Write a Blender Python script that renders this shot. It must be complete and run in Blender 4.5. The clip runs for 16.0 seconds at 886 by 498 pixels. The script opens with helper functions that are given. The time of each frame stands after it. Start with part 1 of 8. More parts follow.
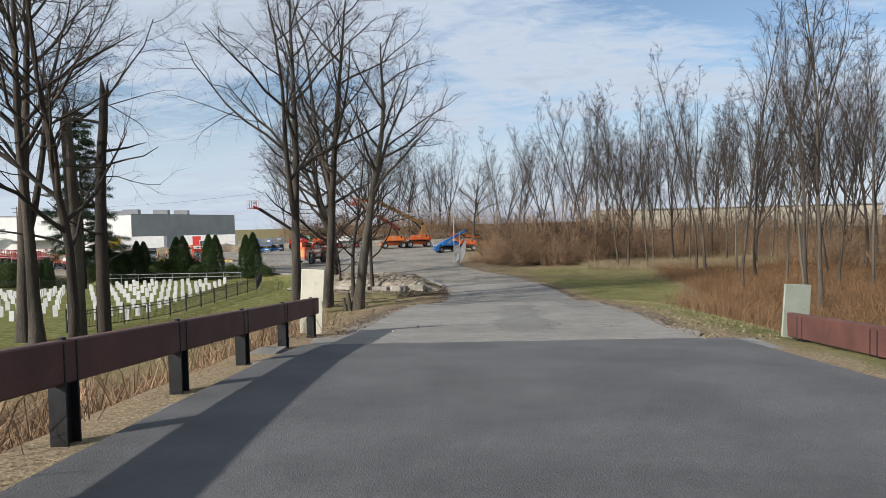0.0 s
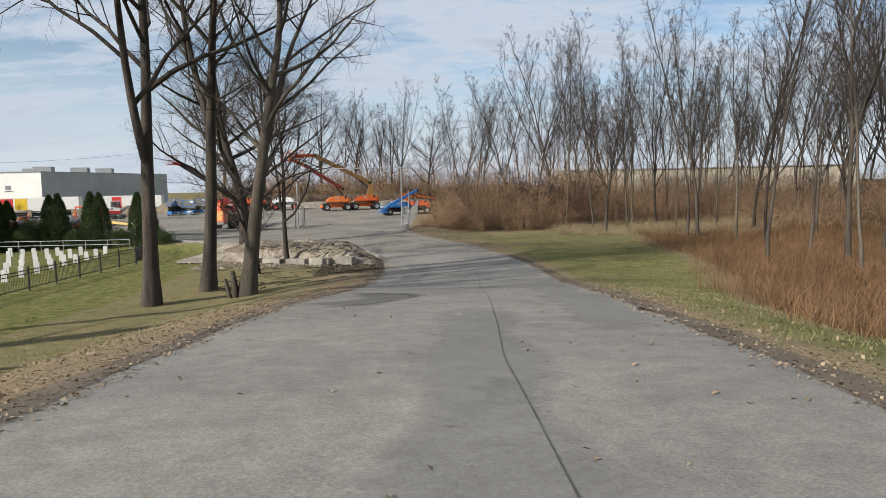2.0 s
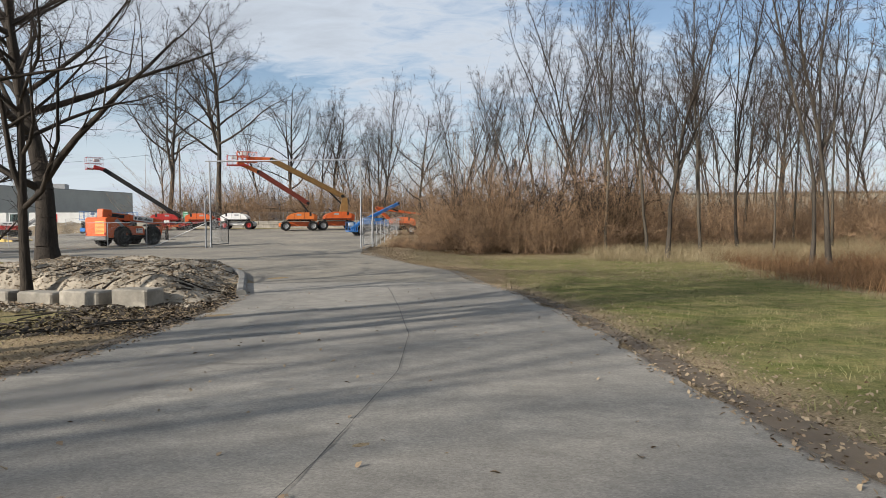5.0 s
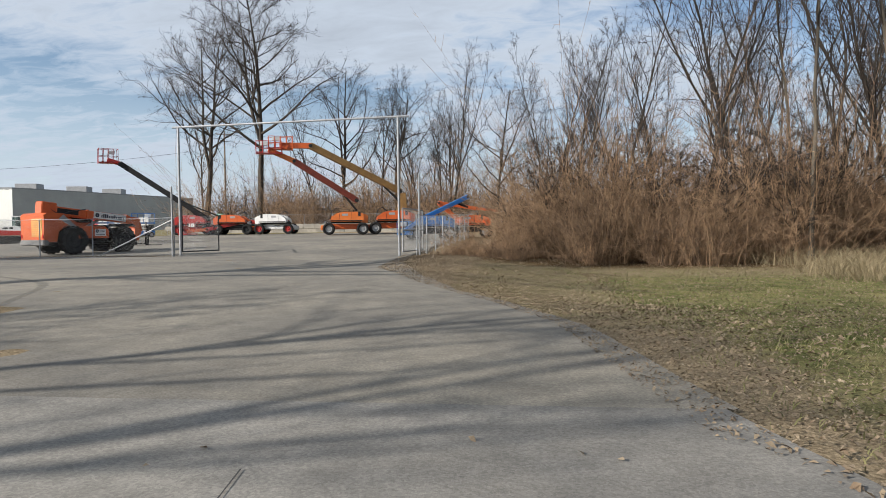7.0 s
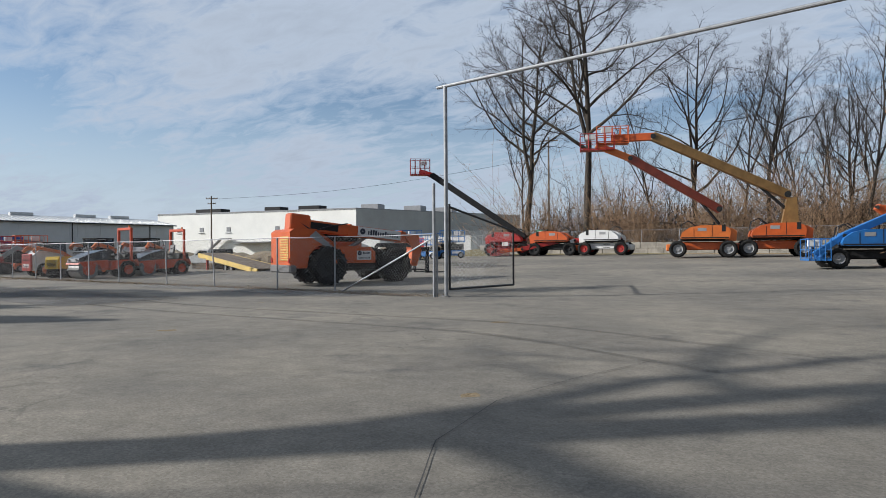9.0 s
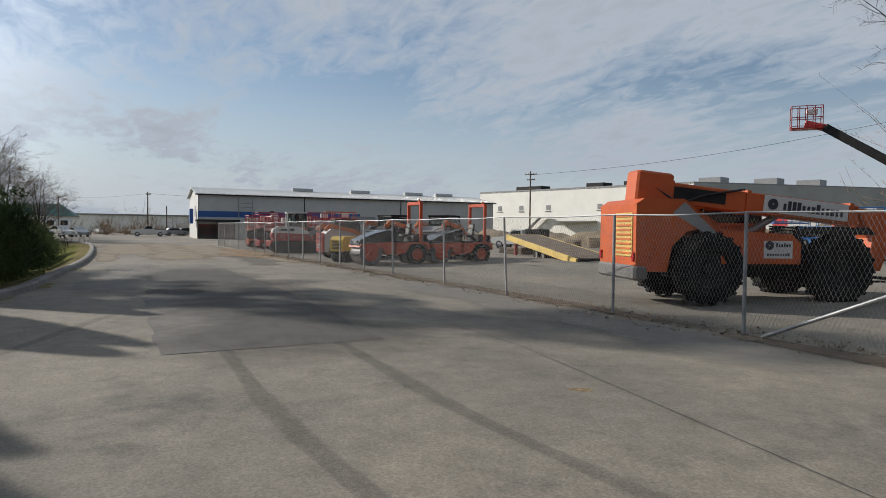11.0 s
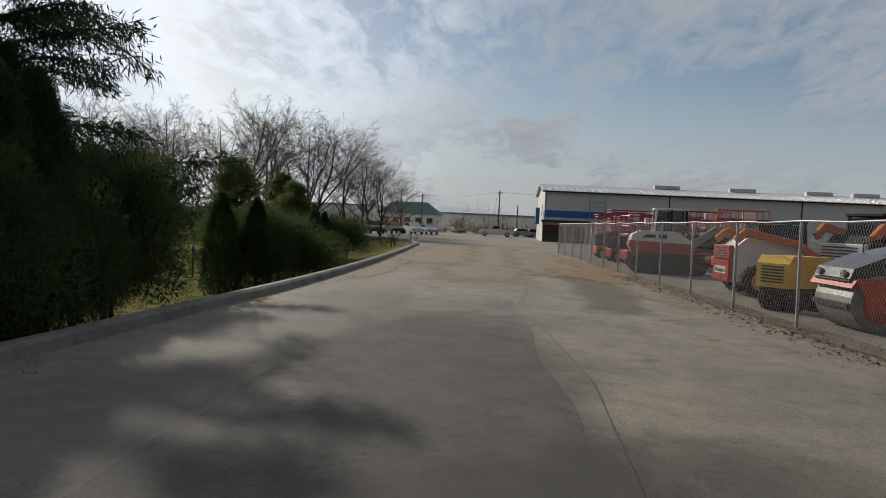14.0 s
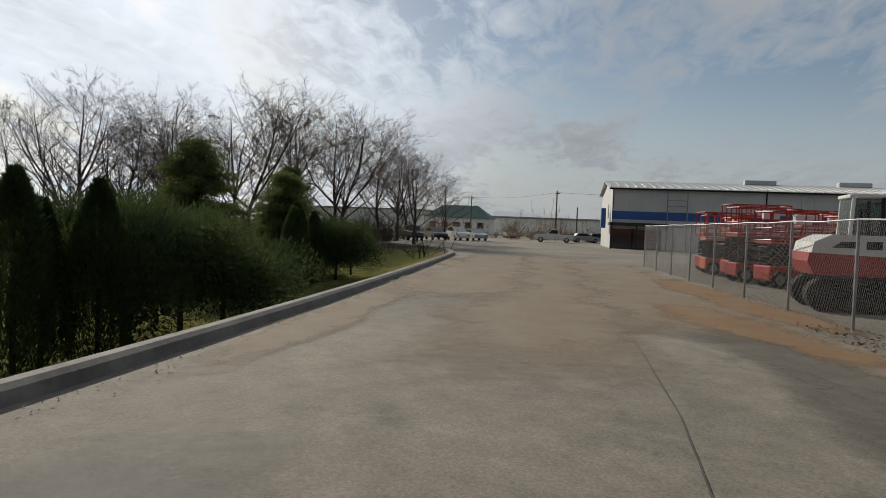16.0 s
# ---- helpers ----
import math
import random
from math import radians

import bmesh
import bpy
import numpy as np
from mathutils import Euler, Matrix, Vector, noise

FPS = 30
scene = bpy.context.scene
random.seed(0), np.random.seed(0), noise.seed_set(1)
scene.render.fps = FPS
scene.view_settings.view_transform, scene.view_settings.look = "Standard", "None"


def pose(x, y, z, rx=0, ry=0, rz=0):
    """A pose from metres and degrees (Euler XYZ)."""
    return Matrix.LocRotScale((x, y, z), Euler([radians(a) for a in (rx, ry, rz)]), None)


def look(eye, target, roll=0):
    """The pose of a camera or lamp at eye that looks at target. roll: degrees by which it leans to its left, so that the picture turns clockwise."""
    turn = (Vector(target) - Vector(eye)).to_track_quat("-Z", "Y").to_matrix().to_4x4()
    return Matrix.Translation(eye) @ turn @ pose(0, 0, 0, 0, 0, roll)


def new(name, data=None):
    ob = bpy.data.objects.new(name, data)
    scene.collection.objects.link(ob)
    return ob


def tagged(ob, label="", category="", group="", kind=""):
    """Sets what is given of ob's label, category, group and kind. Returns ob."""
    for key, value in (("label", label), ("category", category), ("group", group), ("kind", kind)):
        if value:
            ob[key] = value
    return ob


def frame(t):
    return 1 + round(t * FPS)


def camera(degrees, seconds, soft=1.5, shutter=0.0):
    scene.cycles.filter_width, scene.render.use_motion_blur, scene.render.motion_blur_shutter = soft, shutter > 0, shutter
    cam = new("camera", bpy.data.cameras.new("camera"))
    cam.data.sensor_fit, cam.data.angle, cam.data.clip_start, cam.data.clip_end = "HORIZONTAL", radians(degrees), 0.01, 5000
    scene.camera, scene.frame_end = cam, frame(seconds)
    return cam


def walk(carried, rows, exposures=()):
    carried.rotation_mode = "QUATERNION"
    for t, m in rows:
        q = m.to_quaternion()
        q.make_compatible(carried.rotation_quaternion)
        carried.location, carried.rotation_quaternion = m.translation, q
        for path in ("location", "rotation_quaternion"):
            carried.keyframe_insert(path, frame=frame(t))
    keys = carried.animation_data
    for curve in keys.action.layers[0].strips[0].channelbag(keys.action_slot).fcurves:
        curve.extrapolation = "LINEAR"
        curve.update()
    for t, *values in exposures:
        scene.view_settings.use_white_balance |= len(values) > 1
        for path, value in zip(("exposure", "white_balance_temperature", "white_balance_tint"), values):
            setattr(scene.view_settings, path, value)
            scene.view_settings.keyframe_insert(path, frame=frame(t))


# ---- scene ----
cam = camera(68.1, 16.0, soft=0.8)
PATH = [
    (0, (1.077, 0.147, 5.439), (1.023, 2.145, 5.363), -1.3),
    (0.5, (1.232, 3.214, 5.359), (1.192, 5.212, 5.263), -1.3),
    (1, (1.514, 6.625, 5.205), (1.499, 8.622, 5.081), -1.6),
    (1.5, (1.828, 10.173, 4.977), (1.85, 12.167, 4.823), -1.1),
    (2, (2.275, 13.919, 4.665), (2.343, 15.909, 4.476), -1.1),
    (2.5, (2.827, 17.63, 4.297), (2.942, 19.616, 4.089), -1.2),
    (3, (3.4, 21.242, 4.136), (3.543, 23.233, 4.005), -2.3),
    (5.5, (6.148, 43.594, 1.58), (6.131, 45.592, 1.503), 0.3),
    (6, (6.27, 48.665, 1.383), (6.19, 50.662, 1.315), 0.3),
    (6.5, (6.196, 53.487, 1.318), (6.057, 55.481, 1.258), -0.0),
    (7, (5.965, 58.191, 1.215), (5.747, 60.178, 1.161), -0.6),
    (7.5, (5.276, 62.825, 1.313), (4.884, 64.786, 1.279), -0.1),
    (8, (3.975, 67.133, 1.403), (3.342, 69.031, 1.407), 0.0),
    (8.5, (2.155, 70.909, 1.496), (1.26, 72.697, 1.497), -0.1),
    (9, (0.093, 74.172, 1.507), (-1.041, 75.82, 1.515), -0.3),
    (9.5, (-2.382, 77.045, 1.608), (-3.847, 78.406, 1.593), -0.4),
    (10, (-4.742, 79.223, 1.673), (-6.322, 80.449, 1.631), 0.3),
    (12.5, (-18.289, 85.293, 1.778), (-20.264, 85.604, 1.728), 1.6),
    (13, (-20.879, 85.647, 1.764), (-22.874, 85.779, 1.703), 2.6),
    (13.5, (-23.526, 85.96, 1.755), (-25.525, 85.975, 1.692), 2.5),
    (14, (-26.224, 86.2, 1.722), (-28.221, 86.128, 1.644), 2.7),
    (14.5, (-28.929, 86.265, 1.73), (-30.923, 86.125, 1.671), 2.8),
    (15, (-31.954, 86.437, 1.713), (-33.944, 86.251, 1.655), 1.7),
    (15.5, (-35.209, 86.527, 1.66), (-37.196, 86.309, 1.588), 1.9),
    (16, (-38.22, 86.436, 1.671), (-40.205, 86.197, 1.602), 2.2),
]
EXPOSURES = [(0.0, 0.57, 6250, 10), (2.0, 0.54, 6400, 10), (5.5, 0.62, 6550, 10), (7.0, 0.56, 6350, 10), (9.0, 0.28, 6050, 10), (10.0, 0.18, 6250, 10), (12.5, -0.1, 6650, 10), (16.0, -0.28, 6900, 10)]
walk(cam, [(t, look(eye, target, roll)) for t, eye, target, roll in PATH], EXPOSURES)

# ---- world and sun ----
SUN_AZ, SUN_EL = 126.0, 25.0            # degrees: azimuth to the left of +y, height
sun_dir = Vector((-math.sin(radians(SUN_AZ)) * math.cos(radians(SUN_EL)),
                  math.cos(radians(SUN_AZ)) * math.cos(radians(SUN_EL)), math.sin(radians(SUN_EL))))
world = bpy.data.worlds.new("sky")
scene.world = world
world.use_nodes = True
wn, wl = world.node_tree.nodes, world.node_tree.links
wn.clear()


def wnode(kind, **values):
    n = wn.new(kind)
    for k, v in values.items():
        n.inputs[k].default_value = v
    return n


sky = wn.new("ShaderNodeTexSky")
sky.sky_type, sky.sun_disc = "NISHITA", False
sky.sun_elevation, sky.sun_rotation = radians(SUN_EL), radians(-SUN_AZ)
sky.air_density, sky.dust_density, sky.ozone_density = 1.0, 0.6, 1.6
coord = wn.new("ShaderNodeTexCoord")
split = wn.new("ShaderNodeSeparateXYZ")
wl.new(coord.outputs["Generated"], split.inputs[0])
lift = wn.new("ShaderNodeMath")
lift.operation = "ADD"
wl.new(split.outputs["Z"], lift.inputs[0])
lift.inputs[1].default_value = 0.16
lift2 = wn.new("ShaderNodeMath")
lift2.operation = "MAXIMUM"
wl.new(lift.outputs[0], lift2.inputs[0])
lift2.inputs[1].default_value = 0.03
flat = wn.new("ShaderNodeCombineXYZ")
for axis in "XY":
    d = wn.new("ShaderNodeMath")
    d.operation = "DIVIDE"
    wl.new(split.outputs[axis], d.inputs[0])
    wl.new(lift2.outputs[0], d.inputs[1])
    wl.new(d.outputs[0], flat.inputs[axis])
stretch = wn.new("ShaderNodeMapping")
stretch.inputs["Rotation"].default_value = (0, 0, radians(35))
stretch.inputs["Scale"].default_value = (0.62, 1.15, 1.0)
stretch.inputs["Location"].default_value = (3.1, 1.7, 0.0)
wl.new(flat.outputs[0], stretch.inputs["Vector"])
big = wnode("ShaderNodeTexNoise", Scale=0.95, Detail=9.0, Roughness=0.56, Distortion=0.35)
wl.new(stretch.outputs[0], big.inputs["Vector"])
fine = wnode("ShaderNodeTexNoise", Scale=8.5, Detail=6.0, Roughness=0.62, Distortion=0.7)
wl.new(stretch.outputs[0], fine.inputs["Vector"])
both = wn.new("ShaderNodeMath")
both.operation = "MULTIPLY_ADD"
wl.new(fine.outputs[0], both.inputs[0])
both.inputs[1].default_value = 0.36
wl.new(big.outputs[0], both.inputs[2])
mask = wn.new("ShaderNodeValToRGB")
mask.color_ramp.elements[0].position, mask.color_ramp.elements[0].color = 0.57, (0.05, 0.05, 0.05, 1)
mask.color_ramp.elements[1].position, mask.color_ramp.elements[1].color = 0.735, (1, 1, 1, 1)
wl.new(both.outputs[0], mask.inputs[0])
shade = wn.new("ShaderNodeValToRGB")
shade.color_ramp.elements[0].position, shade.color_ramp.elements[0].color = 0.62, (0.87, 0.975, 1.11, 1)
shade.color_ramp.elements[1].position, shade.color_ramp.elements[1].color = 1.0, (0.60, 0.66, 0.75, 1)
wl.new(both.outputs[0], shade.inputs[0])
# thin cloud glows round the sun
sunv = wn.new("ShaderNodeCombineXYZ")
for axis, v in zip("XYZ", sun_dir):
    sunv.inputs[axis].default_value = v
dot = wn.new("ShaderNodeVectorMath")
dot.operation = "DOT_PRODUCT"
wl.new(coord.outputs["Generated"], dot.inputs[0])
wl.new(sunv.outputs[0], dot.inputs[1])
halo = wn.new("ShaderNodeMapRange")
halo.interpolation_type = "SMOOTHERSTEP"
halo.inputs["From Min"].default_value, halo.inputs["From Max"].default_value = 0.72, 1.0
halo.inputs["To Min"].default_value, halo.inputs["To Max"].default_value = 10.6, 26.0
wl.new(dot.outputs["Value"], halo.inputs["Value"])
cloud = wn.new("ShaderNodeVectorMath")
cloud.operation = "SCALE"
wl.new(shade.outputs[0], cloud.inputs[0])
wl.new(halo.outputs[0], cloud.inputs["Scale"])
mixsky = wn.new("ShaderNodeMix")
mixsky.data_type = "RGBA"
haze = wn.new("ShaderNodeMapRange")
haze.interpolation_type = "SMOOTHSTEP"
haze.inputs["From Min"].default_value, haze.inputs["From Max"].default_value = 0.0, 0.26
haze.inputs["To Min"].default_value, haze.inputs["To Max"].default_value = 0.92, 0.0
wl.new(split.outputs["Z"], haze.inputs["Value"])
veil = wn.new("ShaderNodeMath")
veil.operation = "MAXIMUM"
wl.new(mask.outputs[0], veil.inputs[0])
wl.new(haze.outputs[0], veil.inputs[1])
wl.new(veil.outputs[0], mixsky.inputs["Factor"])
clear = wn.new("ShaderNodeVectorMath")
clear.operation = "SCALE"
clear.inputs["Scale"].default_value = 1.75
wl.new(sky.outputs[0], clear.inputs[0])
wl.new(clear.outputs[0], mixsky.inputs["A"])
wl.new(cloud.outputs[0], mixsky.inputs["B"])
back = wnode("ShaderNodeBackground", Strength=0.048)
wl.new(mixsky.outputs["Result"], back.inputs["Color"])
out = wn.new("ShaderNodeOutputWorld")
wl.new(back.outputs[0], out.inputs["Surface"])

sun = new("sun", bpy.data.lights.new("sun", "SUN"))
sun.data.energy, sun.data.angle, sun.data.color = 5.0, radians(0.9), (1.0, 0.94, 0.85)
sun.matrix_world = look((0, 0, 60), Vector((0, 0, 60)) - sun_dir)


# ---- materials ----
def mat(name, col, rough=0.6, metal=0.0, var=0.18, scale=1.5, fine=14.0, bump=0.25, bscale=60.0, col2=None, stain=None, spec=0.5, coat=0.0, contrast=(0.35, 0.65), grain=1.0):
    m = bpy.data.materials.new(name)
    m.use_nodes = True
    n, l = m.node_tree.nodes, m.node_tree.links
    p = n["Principled BSDF"]
    p.inputs["Metallic"].default_value = metal
    p.inputs["Specular IOR Level"].default_value = spec
    p.inputs["Coat Weight"].default_value = coat
    geo = n.new("ShaderNodeNewGeometry")

    def noise_at(s, detail=5.0, rough_=0.6):
        t = n.new("ShaderNodeTexNoise")
        t.inputs["Scale"].default_value, t.inputs["Detail"].default_value, t.inputs["Roughness"].default_value = s, detail, rough_
        if grain == 1.0:
            l.new(geo.outputs["Position"], t.inputs["Vector"])
        else:
            st = n.new("ShaderNodeVectorMath")
            st.operation = "MULTIPLY"
            st.inputs[1].default_value = (1, 1, grain)
            l.new(geo.outputs["Position"], st.inputs[0])
            l.new(st.outputs[0], t.inputs["Vector"])
        return t

    a, b = noise_at(scale), noise_at(fine)
    mix = n.new("ShaderNodeMix")
    mix.data_type = "RGBA"
    r = n.new("ShaderNodeMapRange")
    r.inputs["From Min"].default_value, r.inputs["From Max"].default_value = contrast
    l.new(a.outputs[0], r.inputs["Value"])
    l.new(r.outputs[0], mix.inputs["Factor"])
    c2 = col2 or tuple(min(1, c * (1 + var)) for c in col)
    c1 = col if col2 else tuple(c * (1 - var) for c in col)
    mix.inputs["A"].default_value, mix.inputs["B"].default_value = (*c1, 1), (*c2, 1)
    g = n.new("ShaderNodeMapRange")
    g.inputs["To Min"].default_value, g.inputs["To Max"].default_value = 1 - var * 1.3, 1 + var * 1.3
    l.new(b.outputs[0], g.inputs["Value"])
    mul = n.new("ShaderNodeVectorMath")
    mul.operation = "SCALE"
    l.new(mix.outputs["Result"], mul.inputs[0])
    l.new(g.outputs[0], mul.inputs["Scale"])
    last = mul.outputs[0]
    if stain:
        s_col, s_scale, lo, hi = stain
        s = noise_at(s_scale, 7.0, 0.65)
        sr = n.new("ShaderNodeMapRange")
        sr.inputs["From Min"].default_value, sr.inputs["From Max"].default_value = lo, hi
        l.new(s.outputs[0], sr.inputs["Value"])
        sm = n.new("ShaderNodeMix")
        sm.data_type = "RGBA"
        l.new(sr.outputs[0], sm.inputs["Factor"])
        l.new(last, sm.inputs["A"])
        sm.inputs["B"].default_value = (*s_col, 1)
        last = sm.outputs["Result"]
    l.new(last, p.inputs["Base Color"])
    rr = n.new("ShaderNodeMapRange")
    rr.inputs["To Min"].default_value, rr.inputs["To Max"].default_value = max(0.02, rough - 0.12), min(1, rough + 0.12)
    l.new(b.outputs[0], rr.inputs["Value"])
    l.new(rr.outputs[0], p.inputs["Roughness"])
    if bump:
        bt = noise_at(bscale, 4.0, 0.7)
        bn = n.new("ShaderNodeBump")
        bn.inputs["Strength"].default_value, bn.inputs["Distance"].default_value = bump, 0.02 if grain == 1.0 else 0.05
        l.new(bt.outputs[0], bn.inputs["Height"])
        l.new(bn.outputs[0], p.inputs["Normal"])
    return m


M = {}
def asphalt(name, pale, mid, dark, tone, crack_size):
    """Old asphalt: broad tone, blotches, coarse aggregate and a mesh of hair cracks in places."""
    m = bpy.data.materials.new(name)
    m.use_nodes = True
    n, l = m.node_tree.nodes, m.node_tree.links
    p = n["Principled BSDF"]
    p.inputs["Specular IOR Level"].default_value = 0.25
    geo = n.new("ShaderNodeNewGeometry")

    def noise_at(s, detail=5.0, rough_=0.6, vec=None):
        t = n.new("ShaderNodeTexNoise")
        t.inputs["Scale"].default_value, t.inputs["Detail"].default_value, t.inputs["Roughness"].default_value = s, detail, rough_
        l.new(vec or geo.outputs["Position"], t.inputs["Vector"])
        return t

    def ranged(v, a, b, c, d):
        r = n.new("ShaderNodeMapRange")
        for key, x in (("From Min", a), ("From Max", b), ("To Min", c), ("To Max", d)):
            r.inputs[key].default_value = x
        l.new(v, r.inputs["Value"])
        return r.outputs[0]

    def blend(f, a, b):
        x = n.new("ShaderNodeMix")
        x.data_type = "RGBA"
        l.new(f, x.inputs["Factor"])
        for key, v in (("A", a), ("B", b)):
            if isinstance(v, tuple):
                x.inputs[key].default_value = (*v, 1)
            else:
                l.new(v, x.inputs[key])
        return x.outputs["Result"]

    def times(a, f):
        x = n.new("ShaderNodeVectorMath")
        x.operation = "SCALE"
        l.new(a, x.inputs[0])
        l.new(f, x.inputs["Scale"])
        return x.outputs[0]

    c = blend(ranged(noise_at(tone, 6.0, 0.62).outputs[0], 0.36, 0.62, 0, 1), mid, pale)
    c = blend(ranged(noise_at(0.5, 9.0, 0.7).outputs[0], 0.56, 0.72, 0, 0.8), c, dark)
    c = times(c, ranged(noise_at(2.1, 8.0, 0.72).outputs[0], 0.3, 0.7, 0.78, 1.2))
    grit = noise_at(26.0, 6.0, 0.75)
    c = times(c, ranged(grit.outputs[0], 0.3, 0.7, 0.80, 1.20))
    vor = n.new("ShaderNodeTexVoronoi")
    vor.inputs["Scale"].default_value = 55.0
    l.new(geo.outputs["Position"], vor.inputs["Vector"])
    sep = n.new("ShaderNodeSeparateColor")
    l.new(vor.outputs["Color"], sep.inputs[0])
    c = times(c, ranged(sep.outputs[0], 0.0, 1.0, 0.84, 1.16))
    # hair cracks
    warp = noise_at(1.7, 4.0, 0.6)
    add = n.new("ShaderNodeVectorMath")
    add.operation = "MULTIPLY_ADD"
    l.new(warp.outputs["Color"], add.inputs[0])
    add.inputs[1].default_value = (0.9, 0.9, 0.0)
    l.new(geo.outputs["Position"], add.inputs[2])
    edge = n.new("ShaderNodeTexVoronoi")
    edge.feature = "DISTANCE_TO_EDGE"
    edge.inputs["Scale"].default_value = crack_size
    l.new(add.outputs[0], edge.inputs["Vector"])
    line = ranged(edge.outputs["Distance"], 0.0, 0.012, 1.0, 0.0)
    where = ranged(noise_at(0.16, 3.0, 0.5).outputs[0], 0.54, 0.68, 0.0, 0.5)
    both_ = n.new("ShaderNodeMath")
    both_.operation = "MULTIPLY"
    l.new(line, both_.inputs[0])
    l.new(where, both_.inputs[1])
    c = blend(both_.outputs[0], c, (0.03, 0.028, 0.026))
    l.new(c, p.inputs["Base Color"])
    l.new(ranged(grit.outputs[0], 0.3, 0.7, 0.8, 1.0), p.inputs["Roughness"])
    b1 = n.new("ShaderNodeBump")
    b1.inputs["Strength"].default_value, b1.inputs["Distance"].default_value = 0.4, 0.012
    l.new(grit.outputs[0], b1.inputs["Height"])
    l.new(b1.outputs[0], p.inputs["Normal"])
    return m


M["asphalt"] = asphalt("asphalt", (0.235, 0.217, 0.188), (0.175, 0.162, 0.142), (0.09, 0.087, 0.084), 0.25, 0.35)
M["lot"] = asphalt("lot_asphalt", (0.225, 0.20, 0.16), (0.148, 0.135, 0.114), (0.072, 0.07, 0.068), 0.18, 0.55)
M["patch"] = mat("dark_patch", (0.078, 0.0757, 0.0741), 0.9, var=0.2, scale=0.8, fine=9, bump=0.6, bscale=60)
M["crack"] = mat("crack_fill", (0.0468, 0.0437, 0.0406), 0.9, var=0.3, scale=3, bump=0)
M["concrete"] = mat("concrete", (0.165, 0.157, 0.142), 0.9, var=0.22, scale=1.2, fine=14, bump=0.5, bscale=45, stain=((0.095, 0.09, 0.08), 1.6, 0.5, 0.72))
M["block"] = mat("concrete_block", (0.25, 0.225, 0.185), 0.9, var=0.25, scale=0.8, fine=9, bump=0.6, bscale=30, stain=((0.10, 0.092, 0.075), 0.9, 0.5, 0.75))
M["gravel"] = mat("gravel", (0.13, 0.108, 0.08), 0.95, var=0.4, scale=1.2, fine=26, bump=1.0, bscale=22, col2=(0.33, 0.285, 0.22))
M["bark"] = mat("bark", (0.030, 0.025, 0.020), 0.95, var=0.6, scale=2.2, fine=26, bump=1.0, bscale=22, col2=(0.080, 0.066, 0.052), spec=0.2, grain=0.16)
M["bark_dark"] = mat("bark_dark", (0.021, 0.017, 0.014), 0.95, var=0.6, scale=2.0, fine=26, bump=1.0, bscale=22, col2=(0.05, 0.04, 0.031), spec=0.2, grain=0.16)
M["bark_pale"] = mat("bark_pale", (0.038, 0.032, 0.025), 0.95, var=0.5, scale=1.1, fine=24, bump=1.0, bscale=20, col2=(0.11, 0.092, 0.07), spec=0.2, grain=0.16)
M["twig"] = mat("twig", (0.022, 0.017, 0.0135), 0.95, var=0.25, scale=1.0, fine=8, bump=0, col2=(0.046, 0.035, 0.027), spec=0.2)
M["brush"] = mat("brush", (0.062, 0.038, 0.022), 0.95, var=0.4, scale=2.6, fine=0.5, bump=0, col2=(0.36, 0.23, 0.13), contrast=(0.32, 0.68))
M["reed"] = mat("dead_reed", (0.10, 0.052, 0.024), 0.95, var=0.35, scale=0.35, fine=5, bump=0, col2=(0.225, 0.13, 0.062))
M["straw"] = mat("dead_grass", (0.17, 0.13, 0.07), 0.95, var=0.3, scale=0.5, fine=6, bump=0, col2=(0.34, 0.275, 0.165))
M["grass"] = mat("grass_blade", (0.10, 0.12, 0.036), 0.9, var=0.35, scale=0.5, fine=6, bump=0, col2=(0.29, 0.25, 0.12))
M["leaf"] = mat("fallen_leaf", (0.15, 0.10, 0.06), 0.9, var=0.4, scale=3.5, fine=22, bump=0, col2=(0.29, 0.225, 0.145))
M["arbor"] = mat("arborvitae", (0.024, 0.045, 0.017), 0.85, var=0.35, scale=1.2, fine=9, bump=0, col2=(0.055, 0.082, 0.026), spec=0.25)
M["spruce"] = mat("conifer", (0.014, 0.0281, 0.014), 0.85, var=0.35, scale=0.8, fine=8, bump=0, col2=(0.0312, 0.0484, 0.0203), spec=0.25)
M["yew"] = mat("evergreen_shrub", (0.0304, 0.0528, 0.0203), 0.85, var=0.4, scale=0.7, fine=7, bump=0, col2=(0.0761, 0.1014, 0.0355), spec=0.25)
M["pine"] = mat("pine_needles", (0.06, 0.088, 0.03), 0.85, var=0.4, scale=0.7, fine=7, bump=0, col2=(0.16, 0.185, 0.065), spec=0.25)
M["rail"] = mat("rusty_rail_paint", (0.0819, 0.0312, 0.0234), 0.7, var=0.22, scale=2, fine=18, bump=0.25, stain=((0.0468, 0.0234, 0.0195), 3, 0.6, 0.75))
M["marker"] = mat("marker_panel", (0.484, 0.452, 0.351), 0.6, var=0.08, scale=3, fine=16, bump=0.05, stain=((0.312, 0.289, 0.218), 4, 0.6, 0.8))
M["marker_green"] = mat("marker_panel_grey_green", (0.211, 0.226, 0.183), 0.6, var=0.08, scale=3, fine=16, bump=0.05)
M["galv"] = mat("galvanised_steel", (0.27, 0.275, 0.28), 0.55, 0.45, var=0.16, scale=4, fine=30, bump=0.05)
M["wire"] = mat("chain_link_wire", (0.34, 0.34, 0.335), 0.5, 0.5, var=0.1, scale=2, bump=0)
M["black"] = mat("black_metal", (0.0135, 0.0135, 0.0144), 0.45, 0.2, var=0.2, scale=3, bump=0.05)
